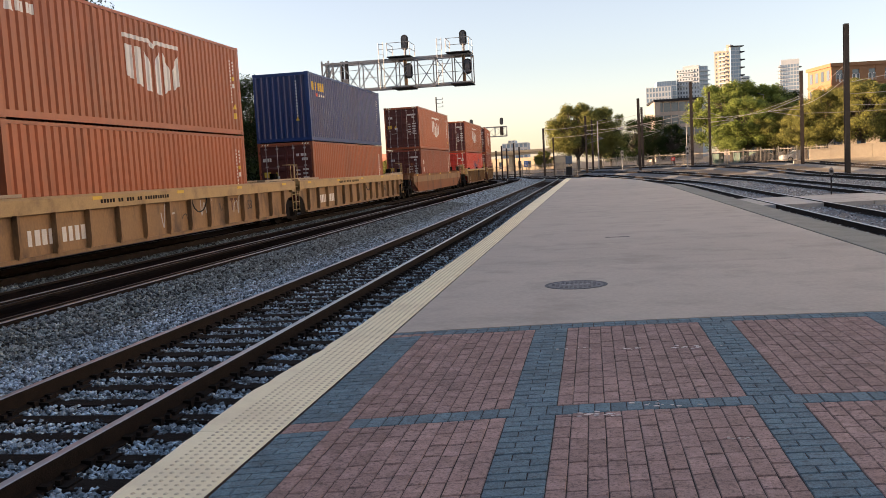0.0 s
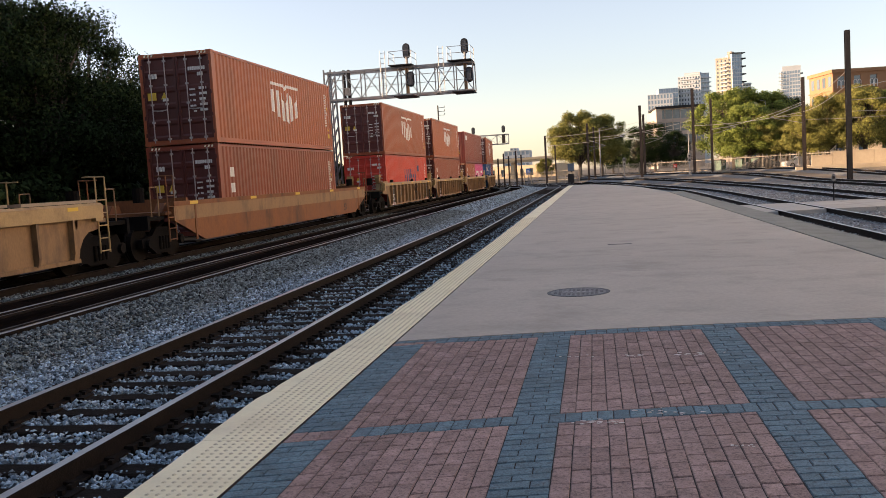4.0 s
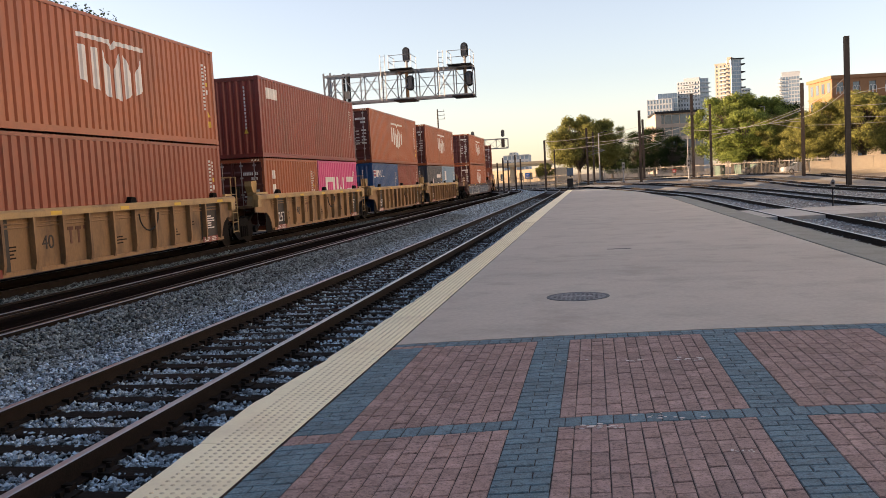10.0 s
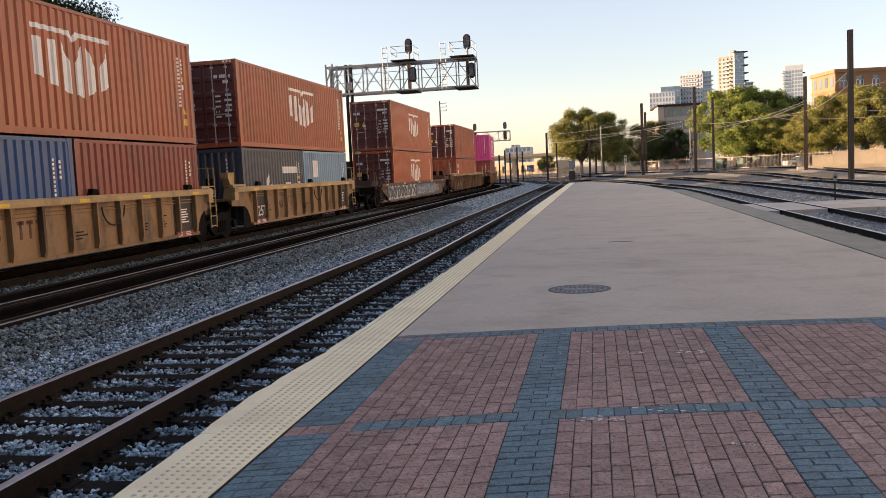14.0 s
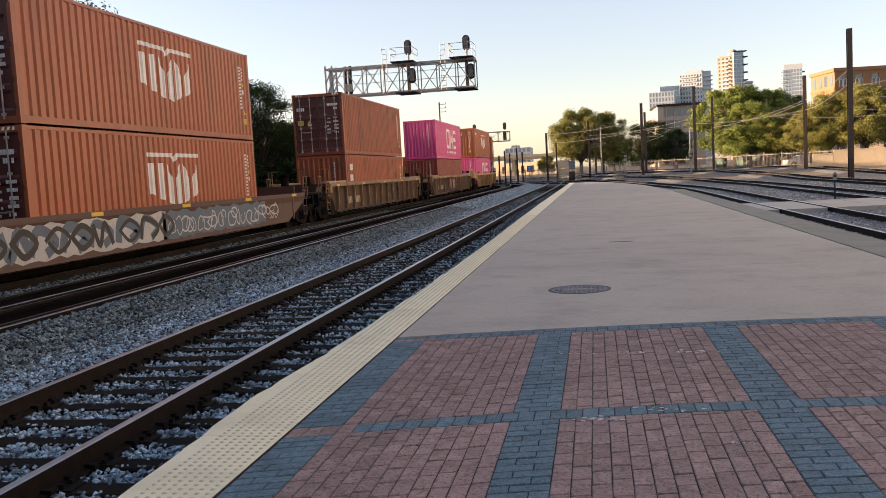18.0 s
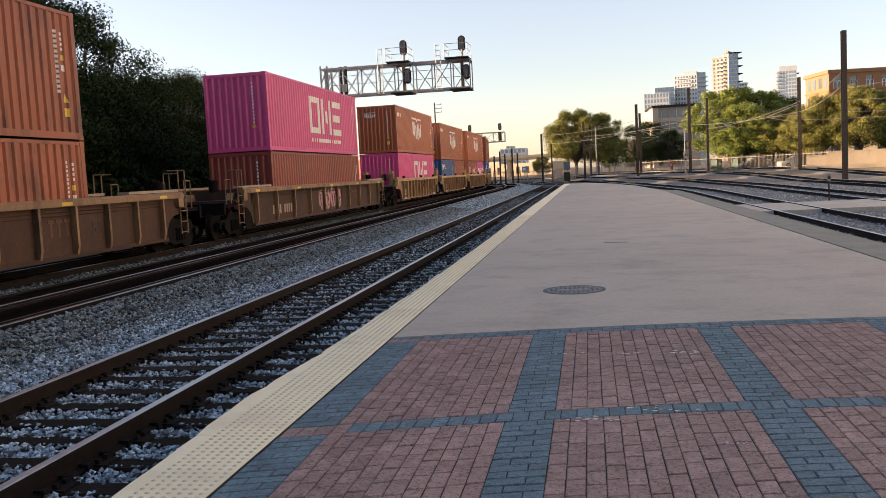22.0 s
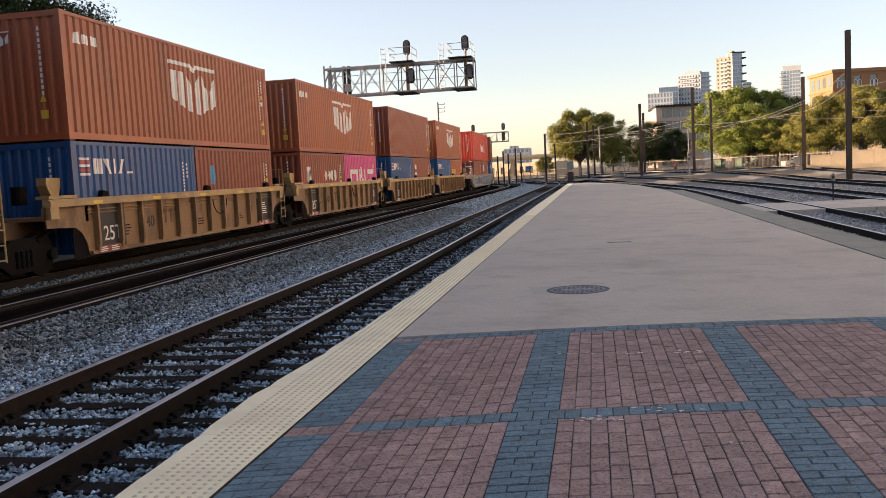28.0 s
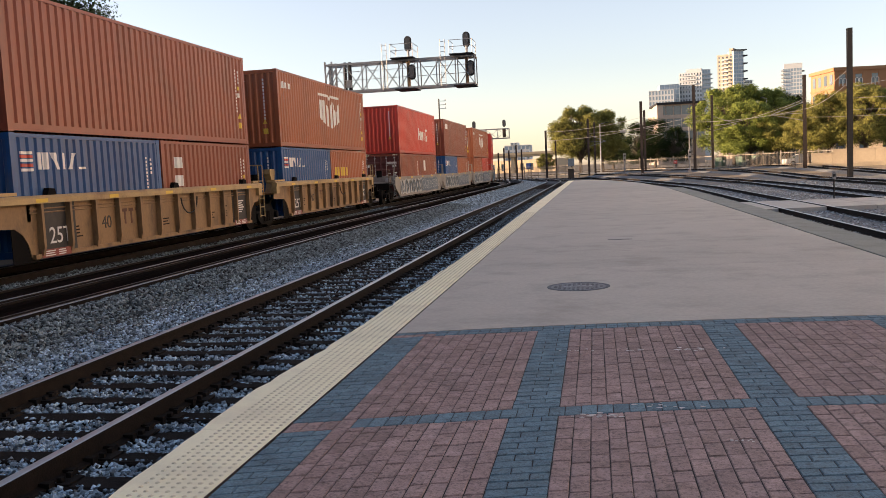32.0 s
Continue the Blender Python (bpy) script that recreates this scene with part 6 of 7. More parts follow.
def signal_bridge():
    y = 52.0
    g = thing("signal_bridge", pose(0, 0, 0), "grey galvanised lattice signal bridge cantilevered over the tracks", "signal bridge")
    truss(g, -15.85, -6.72, y, 6.64, 8.28, 1.0, 8)
    bm = bmesh.new()                     # lattice mast
    for dx in (-0.21, 0.21):
        for dy in (-0.45, 0.45):
            beam(bm, (-15.62 + dx, y + dy, -0.5), (-15.68 + dx, y + dy, 8.5), 0.09, 0.09)
    for k in range(11):
        z = -0.3 + k * 0.78
        for dy in (-0.45, 0.45):
            beam(bm, (-15.86, y + dy, z), (-15.44, y + dy, z + 0.78), 0.045, 0.045)
        for dx in (-0.21, 0.21):
            beam(bm, (-15.65 + dx, y - 0.45, z), (-15.65 + dx, y + 0.45, z + 0.78), 0.045, 0.045)
    part("mast", bm, "steel_galv", g, "lattice steel mast")
    for x in (-14.76, -14.45):           # two round posts beside the mast
        bm = bmesh.new()
        bar(bm, (x, y, -0.5), (x, y, 8.45), 0.10, 8)
        part("round_post", bm, "steel_dark", g)
    bm = bmesh.new()
    box(bm, -14.68, -14.38, y - 0.28, y - 0.10, 6.9, 7.35)
    part("relay_case", bm, "steel_galv", g)
    for x in (-10.75, -7.2):
        bm = bmesh.new()
        box(bm, x - 0.75, x + 0.49, y - 0.9, y + 0.8, 6.53, 6.59)
        part("service_deck", bm, "steel_dark", g, "grated service deck")
        bm = bmesh.new()
        box(bm, x - 0.95, x + 0.46, y - 1.0, y + 0.6, 8.36, 8.41)
        part("service_deck", bm, "steel_dark", g, "grated service deck")
        bm = bmesh.new()
        z = 8.41
        for px in (x - 0.93, x + 0.44):
            for py in (y - 0.98, y + 0.58):
                bar(bm, (px, py, z), (px, py, z + 0.78), 0.02, 5)
        for zz in (z + 0.4, z + 0.78):
            bar(bm, (x - 0.93, y - 0.98, zz), (x + 0.44, y - 0.98, zz), 0.018, 5)
            bar(bm, (x - 0.93, y - 0.98, zz), (x - 0.93, y + 0.58, zz), 0.018, 5)
            bar(bm, (x + 0.44, y - 0.98, zz), (x + 0.44, y + 0.58, zz), 0.018, 5)
        part("handrail", bm, "steel_galv", g)
        bm = bmesh.new()
        bar(bm, (x, y - 0.1, 6.59), (x, y - 0.1, 9.2), 0.075, 8)
        part("signal_mast", bm, "steel_galv", g)
        signal_head(g, x, y - 0.1, 9.28)
        # lower mast in tan paint: the warm sunlight on it put into colour
        bm = bmesh.new()
        bar(bm, (x, y - 0.3, 6.59), (x, y - 0.3, 8.36), 0.10, 8)
        part("lower_mast", bm, "tan_car", g, "lower mast coloured orange-brown for warm sunlight on it")
        signal_head(g, x + 0.25, y - 0.45, 7.55)
        bm = bmesh.new()
        for px in (x - 1.52, x - 1.24):
            bar(bm, (px, y - 0.6, 6.6), (px, y - 0.6, 9.32), 0.022, 5)
        for k in range(10):
            bar(bm, (x - 1.52, y - 0.6, 6.5 + 0.3 * k), (x - 1.24, y - 0.6, 6.5 + 0.3 * k), 0.016, 5)
        part("ladder", bm, "steel_galv", g)
    bm = bmesh.new()
    for z in (7.3, 7.8):
        bar(bm, (-15.2, y - 0.52, z), (-6.72, y - 0.52, z), 0.018, 5)
    part("walkway_rail", bm, "steel_galv", g)
    return g


signal_bridge()


def far_signal_bridge():
    y = 112.0
    g = thing("signal_bridge", pose(0, 0, 0), "distant grey lattice signal bridge beyond the bend", "signal bridge")
    truss(g, -24.0, -10.5, y, 5.4, 6.6, 0.9, 9)
    bm = bmesh.new()
    for dx in (-0.3, 0.3):
        beam(bm, (-24.0 + dx, y, -0.3), (-24.0 + dx, y, 6.6), 0.14, 0.14)
    part("mast", bm, "steel_galv", g)
    for x in (-15.0, -11.1):
        signal_head(g, x, y - 0.2, 7.3)
        bm = bmesh.new()
        box(bm, x - 0.2, x + 0.2, y - 0.6, y - 0.2, 5.5, 6.6)
        part("relay_case", bm, "brown_steel", g)


far_signal_bridge()

# ---- trees ----


def tree_mesh(seed, h, spread, crown_lo, leaves, size, leafmat, lobes=16, clump=(0.15, 0.29)):
    """Meshes of one tree: a tapered trunk with limbs, and a crown of leaves in uneven clumps."""
    rng = np.random.default_rng(seed)
    bm = bmesh.new()
    bar(bm, (0, 0, -0.6), (0.1, 0.05, h * 0.28), 0.03 * h, 8, 0.022 * h)
    centres = []
    for k in range(lobes):
        a = rng.uniform(0, math.tau)
        t = rng.uniform(0, 1)
        r = spread * (0.25 + 0.65 * math.sin(math.pi * min(1, 0.18 + 0.75 * t))) * rng.uniform(0.35, 1.0)
        z = crown_lo + (h - crown_lo) * (0.1 + 0.82 * t)
        c = Vector((r * math.cos(a), r * math.sin(a), z))
        centres.append((c, spread * rng.uniform(*clump) * (1.1 - 0.3 * t)))
        s = Vector((0.1, 0.05, h * rng.uniform(0.18, 0.3)))
        m = s.lerp(c, 0.55) + Vector((0, 0, 0.06 * h))
        bar(bm, s, m, 0.011 * h, 6, 0.007 * h, cap=False)
        bar(bm, m, c, 0.007 * h, 5, 0.002 * h, cap=False)
    trunk = mesh_of("trunk", bm, "bark")
    P, out = [], []
    for k in range(leaves):
        c, r = centres[rng.integers(len(centres))]
        d = rng.normal(size=3)
        d /= np.linalg.norm(d)
        rad = r * rng.uniform(0.05, 1.3) ** 0.65
        P.append(np.array(c) + d * rad * np.array([1.05, 1.05, 0.78]))
        out.append(d + 0.45 * rng.normal(size=3))
    P, out = np.array(P), np.array(out)
    n = len(P)
    u = np.cross(out, rng.normal(size=(n, 3)))
    u /= np.linalg.norm(u, axis=1)[:, None]
    v = np.cross(u, out)
    v /= np.linalg.norm(v, axis=1)[:, None]
    s = size * rng.uniform(0.6, 1.4, n)[:, None]
    verts = np.stack([P - u * s, P + v * s * 0.5, P + u * s, P - v * s * 0.5], 1).reshape(-1, 3)
    me = bpy.data.meshes.new("crown")
    me.from_pydata(verts.tolist(), [], (np.arange(n)[:, None] * 4 + np.arange(4)[None]).tolist())
    me.materials.append(M[leafmat])
    return trunk, me


TREES = {
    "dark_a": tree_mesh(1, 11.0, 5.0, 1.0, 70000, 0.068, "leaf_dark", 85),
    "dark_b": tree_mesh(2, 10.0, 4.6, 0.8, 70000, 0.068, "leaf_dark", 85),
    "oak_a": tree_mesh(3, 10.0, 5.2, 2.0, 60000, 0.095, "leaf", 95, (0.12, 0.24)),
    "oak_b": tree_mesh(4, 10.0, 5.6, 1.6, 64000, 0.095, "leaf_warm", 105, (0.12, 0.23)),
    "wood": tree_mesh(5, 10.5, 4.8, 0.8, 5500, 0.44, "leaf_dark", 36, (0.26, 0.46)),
}


def tree(kind, x, y, scale, turn, label):
    t = thing("tree", pose(x, y, lift(x, y), 0, 0, turn), label, "tree", group="trees round the yard")
    part("trunk", TREES[kind][0], None, t)
    part("crown", TREES[kind][1], None, t)
    t.scale = (scale, scale, scale)
    return t


rnd = random.Random(21)
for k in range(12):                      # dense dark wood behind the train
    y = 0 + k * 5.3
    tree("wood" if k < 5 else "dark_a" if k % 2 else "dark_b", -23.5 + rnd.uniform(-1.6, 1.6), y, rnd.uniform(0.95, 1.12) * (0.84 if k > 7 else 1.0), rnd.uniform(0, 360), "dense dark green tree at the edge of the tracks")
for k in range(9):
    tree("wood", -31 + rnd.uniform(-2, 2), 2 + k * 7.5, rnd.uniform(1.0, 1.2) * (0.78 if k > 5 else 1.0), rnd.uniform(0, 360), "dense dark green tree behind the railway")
for k in range(14):                      # unseen trees added behind the platform to block the low sun
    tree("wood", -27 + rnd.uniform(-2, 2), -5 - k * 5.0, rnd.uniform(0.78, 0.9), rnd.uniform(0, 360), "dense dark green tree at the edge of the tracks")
RIGHT_TREES = [("oak_a", -2.2, 150, 1.16, 10), ("oak_a", 1.6, 154, 1.08, 80), ("dark_a", 8.5, 165, 0.80, 30), ("dark_b", 15, 165, 0.78, 60),
               ("oak_b", 20.2, 132, 1.20, 0), ("oak_b", 24.6, 135, 1.16, 140), ("oak_b", 21.5, 127, 0.92, 260), ("oak_a", 25.0, 126, 0.82, 130), ("dark_a", 28.6, 137, 0.98, 0),
               ("oak_a", 27.0, 117, 0.70, 300), ("oak_a", 29.6, 118, 0.92, 20), ("oak_a", 33.5, 116, 1.0, 210), ("oak_b", 38.0, 120, 0.95, 100), ("oak_a", 42.5, 126, 0.95, 20),
               ("dark_a", 12.0, 175, 0.9, 0), ("dark_b", 4.0, 180, 0.9, 0)]
for kd, x, y, sc, tn in RIGHT_TREES:
    tree(kd, x, y, sc, tn, "leafy green street tree lit by low warm sun")

for x, y, sc in ((-21.8, 62.5, 0.66), (-24.0, 68.0, 0.74), (-27.5, 75.0, 0.78)):   # the wood thins out past the signal bridge
    tree("dark_b", x, y, sc, x * 30, "dense dark green tree at the edge of the tracks")
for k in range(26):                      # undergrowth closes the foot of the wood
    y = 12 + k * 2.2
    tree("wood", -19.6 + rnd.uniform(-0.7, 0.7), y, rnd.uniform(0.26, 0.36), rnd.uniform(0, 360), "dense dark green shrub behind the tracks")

# unseen pale wall on the right, added to bounce sunlight onto train and platform
bm = bmesh.new()
box(bm, 34.0, 35.0, 10.0, 104.0, -0.6, 21.0)
tagged(new("station_wall", mesh_of("station_wall", bm, "bounce_render")), "plain pale cream rendered wall, unseen, added to bounce sunlight", "wall", kind="structure")

# unseen dark walls added to cut the light on faces turned towards -y
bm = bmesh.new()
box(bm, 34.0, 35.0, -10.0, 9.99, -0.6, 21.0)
tagged(new("station_wall", mesh_of("station_wall", bm, "block_dark")), "plain brown-grey side wall, unseen, added to hold back light", "wall", kind="structure")
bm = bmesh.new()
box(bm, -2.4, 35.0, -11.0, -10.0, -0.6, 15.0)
tagged(new("station_wall", mesh_of("station_wall", bm, "block_dark")), "plain brown-grey end wall, unseen, added to hold back light", "wall", kind="structure")

# ---- poles ----


def pole(x, y, h, w, arm=0.0, m="brown_steel"):
    p = thing("catenary_pole", pose(x, y, lift(x, y) - 0.05), ("dark brown" if m == "brown_steel" else "dark grey") + " steel H-section catenary pole" + (" with an overhead wire bracket" if arm else ""), "catenary pole", group="catenary poles")
    bm = bmesh.new()
    a, b = w / 2, w / 2 - 0.035          # wide-flange section, its flanges towards the platform
    prism(bm, [(-a, -a), (a, -a), (a, -b), (0.05, -b), (0.05, b), (a, b), (a, a), (-a, a), (-a, b), (-0.05, b), (-0.05, -b), (-a, -b)], "z", 0, h)
    part("shaft", bm, m, p)
    bm = bmesh.new()
    box(bm, -w * 0.9, w * 0.9, -w * 0.9, w * 0.9, -0.2, 0.12)
    part("footing", bm, "concrete_grey", p)
    if arm:
        bm = bmesh.new()
        bar(bm, (0, 0, h * 0.72), (arm, 0, h * 0.60), 0.035, 6)
        bar(bm, (0, 0, h * 0.52), (arm, 0, h * 0.60), 0.03, 6)
        bar(bm, (0, 0, h * 0.60), (arm, 0, h * 0.60), 0.025, 6)
        part("bracket", bm, "steel_galv", p)
    return p


for x, y, h, w, arm in ((18.5, 67.8, 10.9, 0.34, 0), (11.9, 107.0, 10.2, 0.31, 0), (15.1, 115.8, 9.5, 0.28, 3.0), (21.1, 93.0, 9.5, 0.30, -3.2), (5.9, 108.9, 8.8, 0.32, -2.5),
                        (7.2, 125.0, 8.6, 0.3, 2.5), (-0.6, 128.0, 8.4, 0.3, 2.5), (0.3, 131.0, 7.6, 0.28, 0), (-6.6, 126.0, 7.2, 0.28, 0)):
    pole(x, y, h, w, arm, "steel_dark" if y < 70 else "brown_steel")

# ---- far town ----


def facade(parent, x0, x1, y, z0, z1, floors, cols, wall, glass, depth, frac=0.62, tall=0.62, low=0.0, bands=True):
    """A wall with recessed windows on its -y side, and a plain body behind. Windows below low are left out: nothing shows them."""
    bm = bmesh.new()
    box(bm, x0, x1, y + 0.3, y + depth, z0, z1)
    fh, cw = (z1 - z0) / floors, (x1 - x0) / cols
    for f in range(floors):
        za = z0 + f * fh
        for zb, zc in ((za, za + fh * (1 - tall) * 0.6), (za + fh * (1 - tall) * 0.6 + fh * tall, za + fh)):
            if bands:
                band = bmesh.new()
                box(band, x0, x1, y, y + 0.3, zb, zc)
                part("wall_band", band, wall, parent)
            else:
                box(bm, x0, x1, y, y + 0.3, zb, zc)
    part("wall", bm, wall, parent)
    w = cw * (1 - frac)
    for c in range(cols + 1):
        xa = x0 + c * cw
        bm = bmesh.new()
        box(bm, max(x0, xa - w / 2), min(x1, xa + w / 2), y - 0.03, y + 0.3, z0, z1)
        part("pier", bm, wall, parent)
    bm = bmesh.new()
    box(bm, -cw * frac / 2, cw * frac / 2, 0.0, 0.05, 0, fh * tall)
    pane = mesh_of("window", bm, glass)
    for f in range(floors):
        za = z0 + f * fh + fh * (1 - tall) * 0.6
        if za < low:
            continue
        for c in range(cols):
            o = part("window", pane, None, parent)
            o.location = (x0 + (c + 0.5) * cw, y + 0.18, za)


def building(label, x, y, wide, z1, turn, floors, cols, wall, glass, depth, frac=0.62, tall=0.62):
    """A tower whose near face starts at the corner (x, y); turn: degrees to the left that the face is swung."""
    b = thing("building", pose(x, y, 0, 0, 0, turn), label, "building", group="buildings of the skyline")
    facade(b, 0, wide, 0, -1.0, z1, floors, cols, wall, glass, depth, frac, tall, low=z1 * 0.35)
    return b


def balconies(b, x0, x1, y0, y1, z0, z1, step, thick, m):
    z = z0
    while z < z1:
        bm = bmesh.new()
        box(bm, x0, x1, y0, y1, z, z + thick)
        part("balcony", bm, m, b)
        z += step


def crown(b, name, x0, x1, y0, y1, z0, z1, m):
    bm = bmesh.new()
    box(bm, x0, x1, y0, y1, z0, z1)
    part(name, bm, m, b)


t1 = building("tall beige apartment tower with a column of balconies", 137.1, 1000, 17.2, 111.5, -26, 27, 4, "tower_beige", "glass", 14, 0.42, 0.5)
balconies(t1, 5.0, 12.5, -2.2, 0.2, 44, 108, 4.16, 1.1, "tower_white")
crown(t1, "penthouse", 12.5, 17.0, 2.0, 12.0, 111.5, 119.0, "tower_beige")
crown(t1, "parapet", -0.4, 12.4, -0.4, 0.4, 111.5, 113.0, "tower_beige")
t1b = building("blue-glass wing of the apartment tower with curved balconies", 152.9, 991.0, 11.0, 116.0, 14, 28, 4, "tower_white", "glass_blue", 16, 0.88, 0.8)
crown(t1b, "roof_edge", -0.3, 14.5, -1.2, 8.0, 116.0, 117.0, "steel_dark")
balconies(t1b, 10.5, 15.0, -1.5, 9.0, 60, 112, 8.3, 1.2, "steel_dark")
t1c = building("lower dark-banded glass wing of the apartment tower", 163.5, 992.0, 9.5, 84.0, 18, 20, 3, "tower_white", "glass", 14, 0.9, 0.62)
balconies(t1c, -0.5, 10.2, -1.6, 0.1, 36, 83, 4.2, 0.7, "tower_white")
t2 = building("white apartment tower with many dark windows", 81.0, 840, 20.5, 81.0, -16, 21, 8, "tower_white", "glass", 16, 0.5, 0.55)
crown(t2, "roof_edge", 6.0, 20.0, 0.5, 12.0, 81.0, 84.0, "tower_white")
balconies(t2, 1.5, 15.5, -1.2, 0.2, 66, 80, 3.9, 1.0, "tower_white")
t2b = building("grey-glass apartment tower with balcony bands", 100.9, 836.0, 8.2, 83.0, 16, 21, 3, "tower_white", "glass_blue", 14, 0.9, 0.6)
balconies(t2b, -0.3, 9.6, -1.2, 6.0, 30, 82, 4.0, 0.9, "tower_white")
building("pale glass office block", 50.6, 800, 21.5, 63.5, -8, 14, 8, "tower_white", "glass_blue", 30, 0.62, 0.7)
building("blue-glass office block behind", 62.4, 830, 17.5, 70.8, 0, 16, 8, "tower_white", "glass_blue", 30, 0.94, 0.9)
sl = building("slim pale glass apartment tower", 286.5, 1400, 27.5, 131.0, -10, 24, 7, "tower_white", "glass_blue", 24, 0.82, 0.72)
crown(sl, "crown_frame", 2.0, 28.0, 1.0, 20.0, 131.0, 138.0, "tower_white")
balconies(sl, -2.5, 2.5, -2.5, 6.0, 50, 130, 5.5, 1.4, "tower_white")
balconies(sl, 27.0, 31.0, -2.0, 8.0, 70, 128, 11.0, 1.4, "steel_dark")
ofc = building("low modern office block with dark window bands", 21.9, 300, 15.0, 20.0, 3, 5, 6, "tower_beige", "glass", 30, 0.9, 0.7)
crown(ofc, "end_wall", -0.4, 1.5, -0.5, 10.0, -1.0, 20.2, "tower_beige")
crown(ofc, "roof_edge", -0.6, 15.4, -1.0, 20.0, 20.0, 20.7, "steel_dark")
yb = thing("street_building", pose(27.0, 168.0, 0.0, 0, 0, -12), "low cream-yellow building glimpsed behind the street trees", "building")
facade(yb, 0, 26, 0, -0.5, 5.0, 1, 7, "cream", "glass", 8, 0.4, 0.45)
# orange brick warehouse, seen at its corner
wh = thing("brick_warehouse", pose(56.4, 219.0, 0.0, 0, 0, 10), "orange-brown brick warehouse with a stone cornice and paired windows", "building", group="buildings of the skyline")
facade(wh, 0, 46, 0, -1, 20.5, 5, 12, "brick_far", "glass", 13, 0.42, 0.5, low=4, bands=True)
bm = bmesh.new()
box(bm, -0.35, 46.3, -0.35, 13.4, 20.5, 21.3)
part("cornice", bm, "brick_far", wh)
bm = bmesh.new()
box(bm, -0.2, 46.2, -0.2, 13.2, 16.4, 16.7)
part("string_course", bm, "brick_far", wh)
for f in range(5):
    for c in range(4):
        bm = bmesh.new()
        y = 0.9 + c * 3.1
        box(bm, -0.06, 0.08, y, y + 1.5, f * 4.2 + 0.6, f * 4.2 + 3.0)
        part("window", bm, "glass", wh)
for c in range(12):                      # pale arched frames round the upper windows
    for dx in (-0.48, 0.48):
        bm = bmesh.new()
        xc = (c + 0.5) * 46 / 12 + dx
        for za in (16.9,):
            ring = [[(xc + q * math.cos(t), za + 1.45 + q * math.sin(t)) for t in np.linspace(0, math.pi, 7)] for q in (0.42, 0.33)]
            prism(bm, [(xc + 0.42, za)] + ring[0] + [(xc - 0.42, za), (xc - 0.33, za)] + ring[1][::-1] + [(xc + 0.33, za)], "y", -0.09, 0.0)
        part("window_frame", bm, "white_paint", wh)
# tan wall and fence at the street
wall = thing("retaining_wall", pose(22.6, 96.6, 0, 0, 0, -9), "low tan concrete wall in panels beside the yard", "wall", kind="structure")
for k in range(9):
    bm = bmesh.new()
    z = 1.45 if k == 0 else 1.75
    box(bm, 4.0 * k - 2.0 * (k > 0), 4.0 * k + 1.985, 0.0, 0.3, -0.3, z)
    part("panel", bm, "tan_wall", wall)
    bm = bmesh.new()
    box(bm, 4.0 * k - 2.0 * (k > 0), 4.0 * k + 1.985, -0.05, 0.35, z, z + 0.1)
    part("coping", bm, "tan_wall", wall)
bm = bmesh.new()
box(bm, -1.6, 34.0, -1.5, -0.1, -0.4, 0.42)
part("ledge", bm, "tan_wall", wall)
fence = thing("yard_fence", pose(0, 0, 0), "pale steel picket fence along the street", "fence", group="fences")
bm = bmesh.new()
box(bm, -0.018, 0.018, -0.01, 0.01, 0.08, 1.9)
PICKET = mesh_of("picket", bm, "fence")
pts = [(-8.0, 150), (4.0, 141), (14.5, 126), (27.0, 112), (30.5, 108)]
for (xa, ya), (xb, yb) in zip(pts, pts[1:]):
    d = math.hypot(xb - xa, yb - ya)
    n = int(d / 2.4)
    for k in range(n):
        x, y = xa + (xb - xa) * k / n, ya + (yb - ya) * k / n
        bm = bmesh.new()
        z = lift(x, y)
        box(bm, x - 0.05, x + 0.05, y - 0.05, y + 0.05, z, z + 2.05)
        part("post", bm, "fence", fence)
    n = int(d / 0.2)
    for k in range(n):
        x, y = xa + (xb - xa) * k / n, ya + (yb - ya) * k / n
        o = part("picket", PICKET, None, fence)
        o.location = (x, y, lift(x, y))
    for z in (0.25, 1.7):
        bm = bmesh.new()
        beam(bm, (xa, ya, lift(xa, ya) + z), (xb, yb, lift(xb, yb) + z), 0.04, 0.05)
        part("fence_rail", bm, "fence", fence)

# ---- light-rail tracks beside and beyond the platform ----


def bent(s, x, bend, rad):
    """Place and heading on a track that leaves x straight and bends left from s = bend; rad: its radius, 0 for straight."""
    if s <= bend or not rad:
        return x, s, 0.0
    t = (s - bend) / rad
    return x - rad * (1 - math.cos(t)), bend + rad * math.sin(t), math.degrees(t)


def bent_mesh(name, x, bend, rad, prof, s0, s1, mats, index=None, rise=True):
    ss = [s0 + (s1 - s0) * i / 60 for i in range(61)]
    verts, faces = [], []
    n = len(prof)
    for s in ss:
        px, py, h = bent(s, x, bend, rad)
        c, sn = math.cos(radians(h)), math.sin(radians(h))
        up = max(0.0, lift(px, py) + 0.44) if rise else 0.0
        verts += [(px + o * c, py + o * sn, z + up) for o, z in prof]
    for k in range(60):
        faces += [(k * n + i, k * n + i + 1, (k + 1) * n + i + 1, (k + 1) * n + i) for i in range(n - 1)]
    me = pydata(name, verts, faces, *mats)
    if index:
        for k, p in enumerate(me.polygons):
            p.material_index = index[k % (n - 1)]
    return me


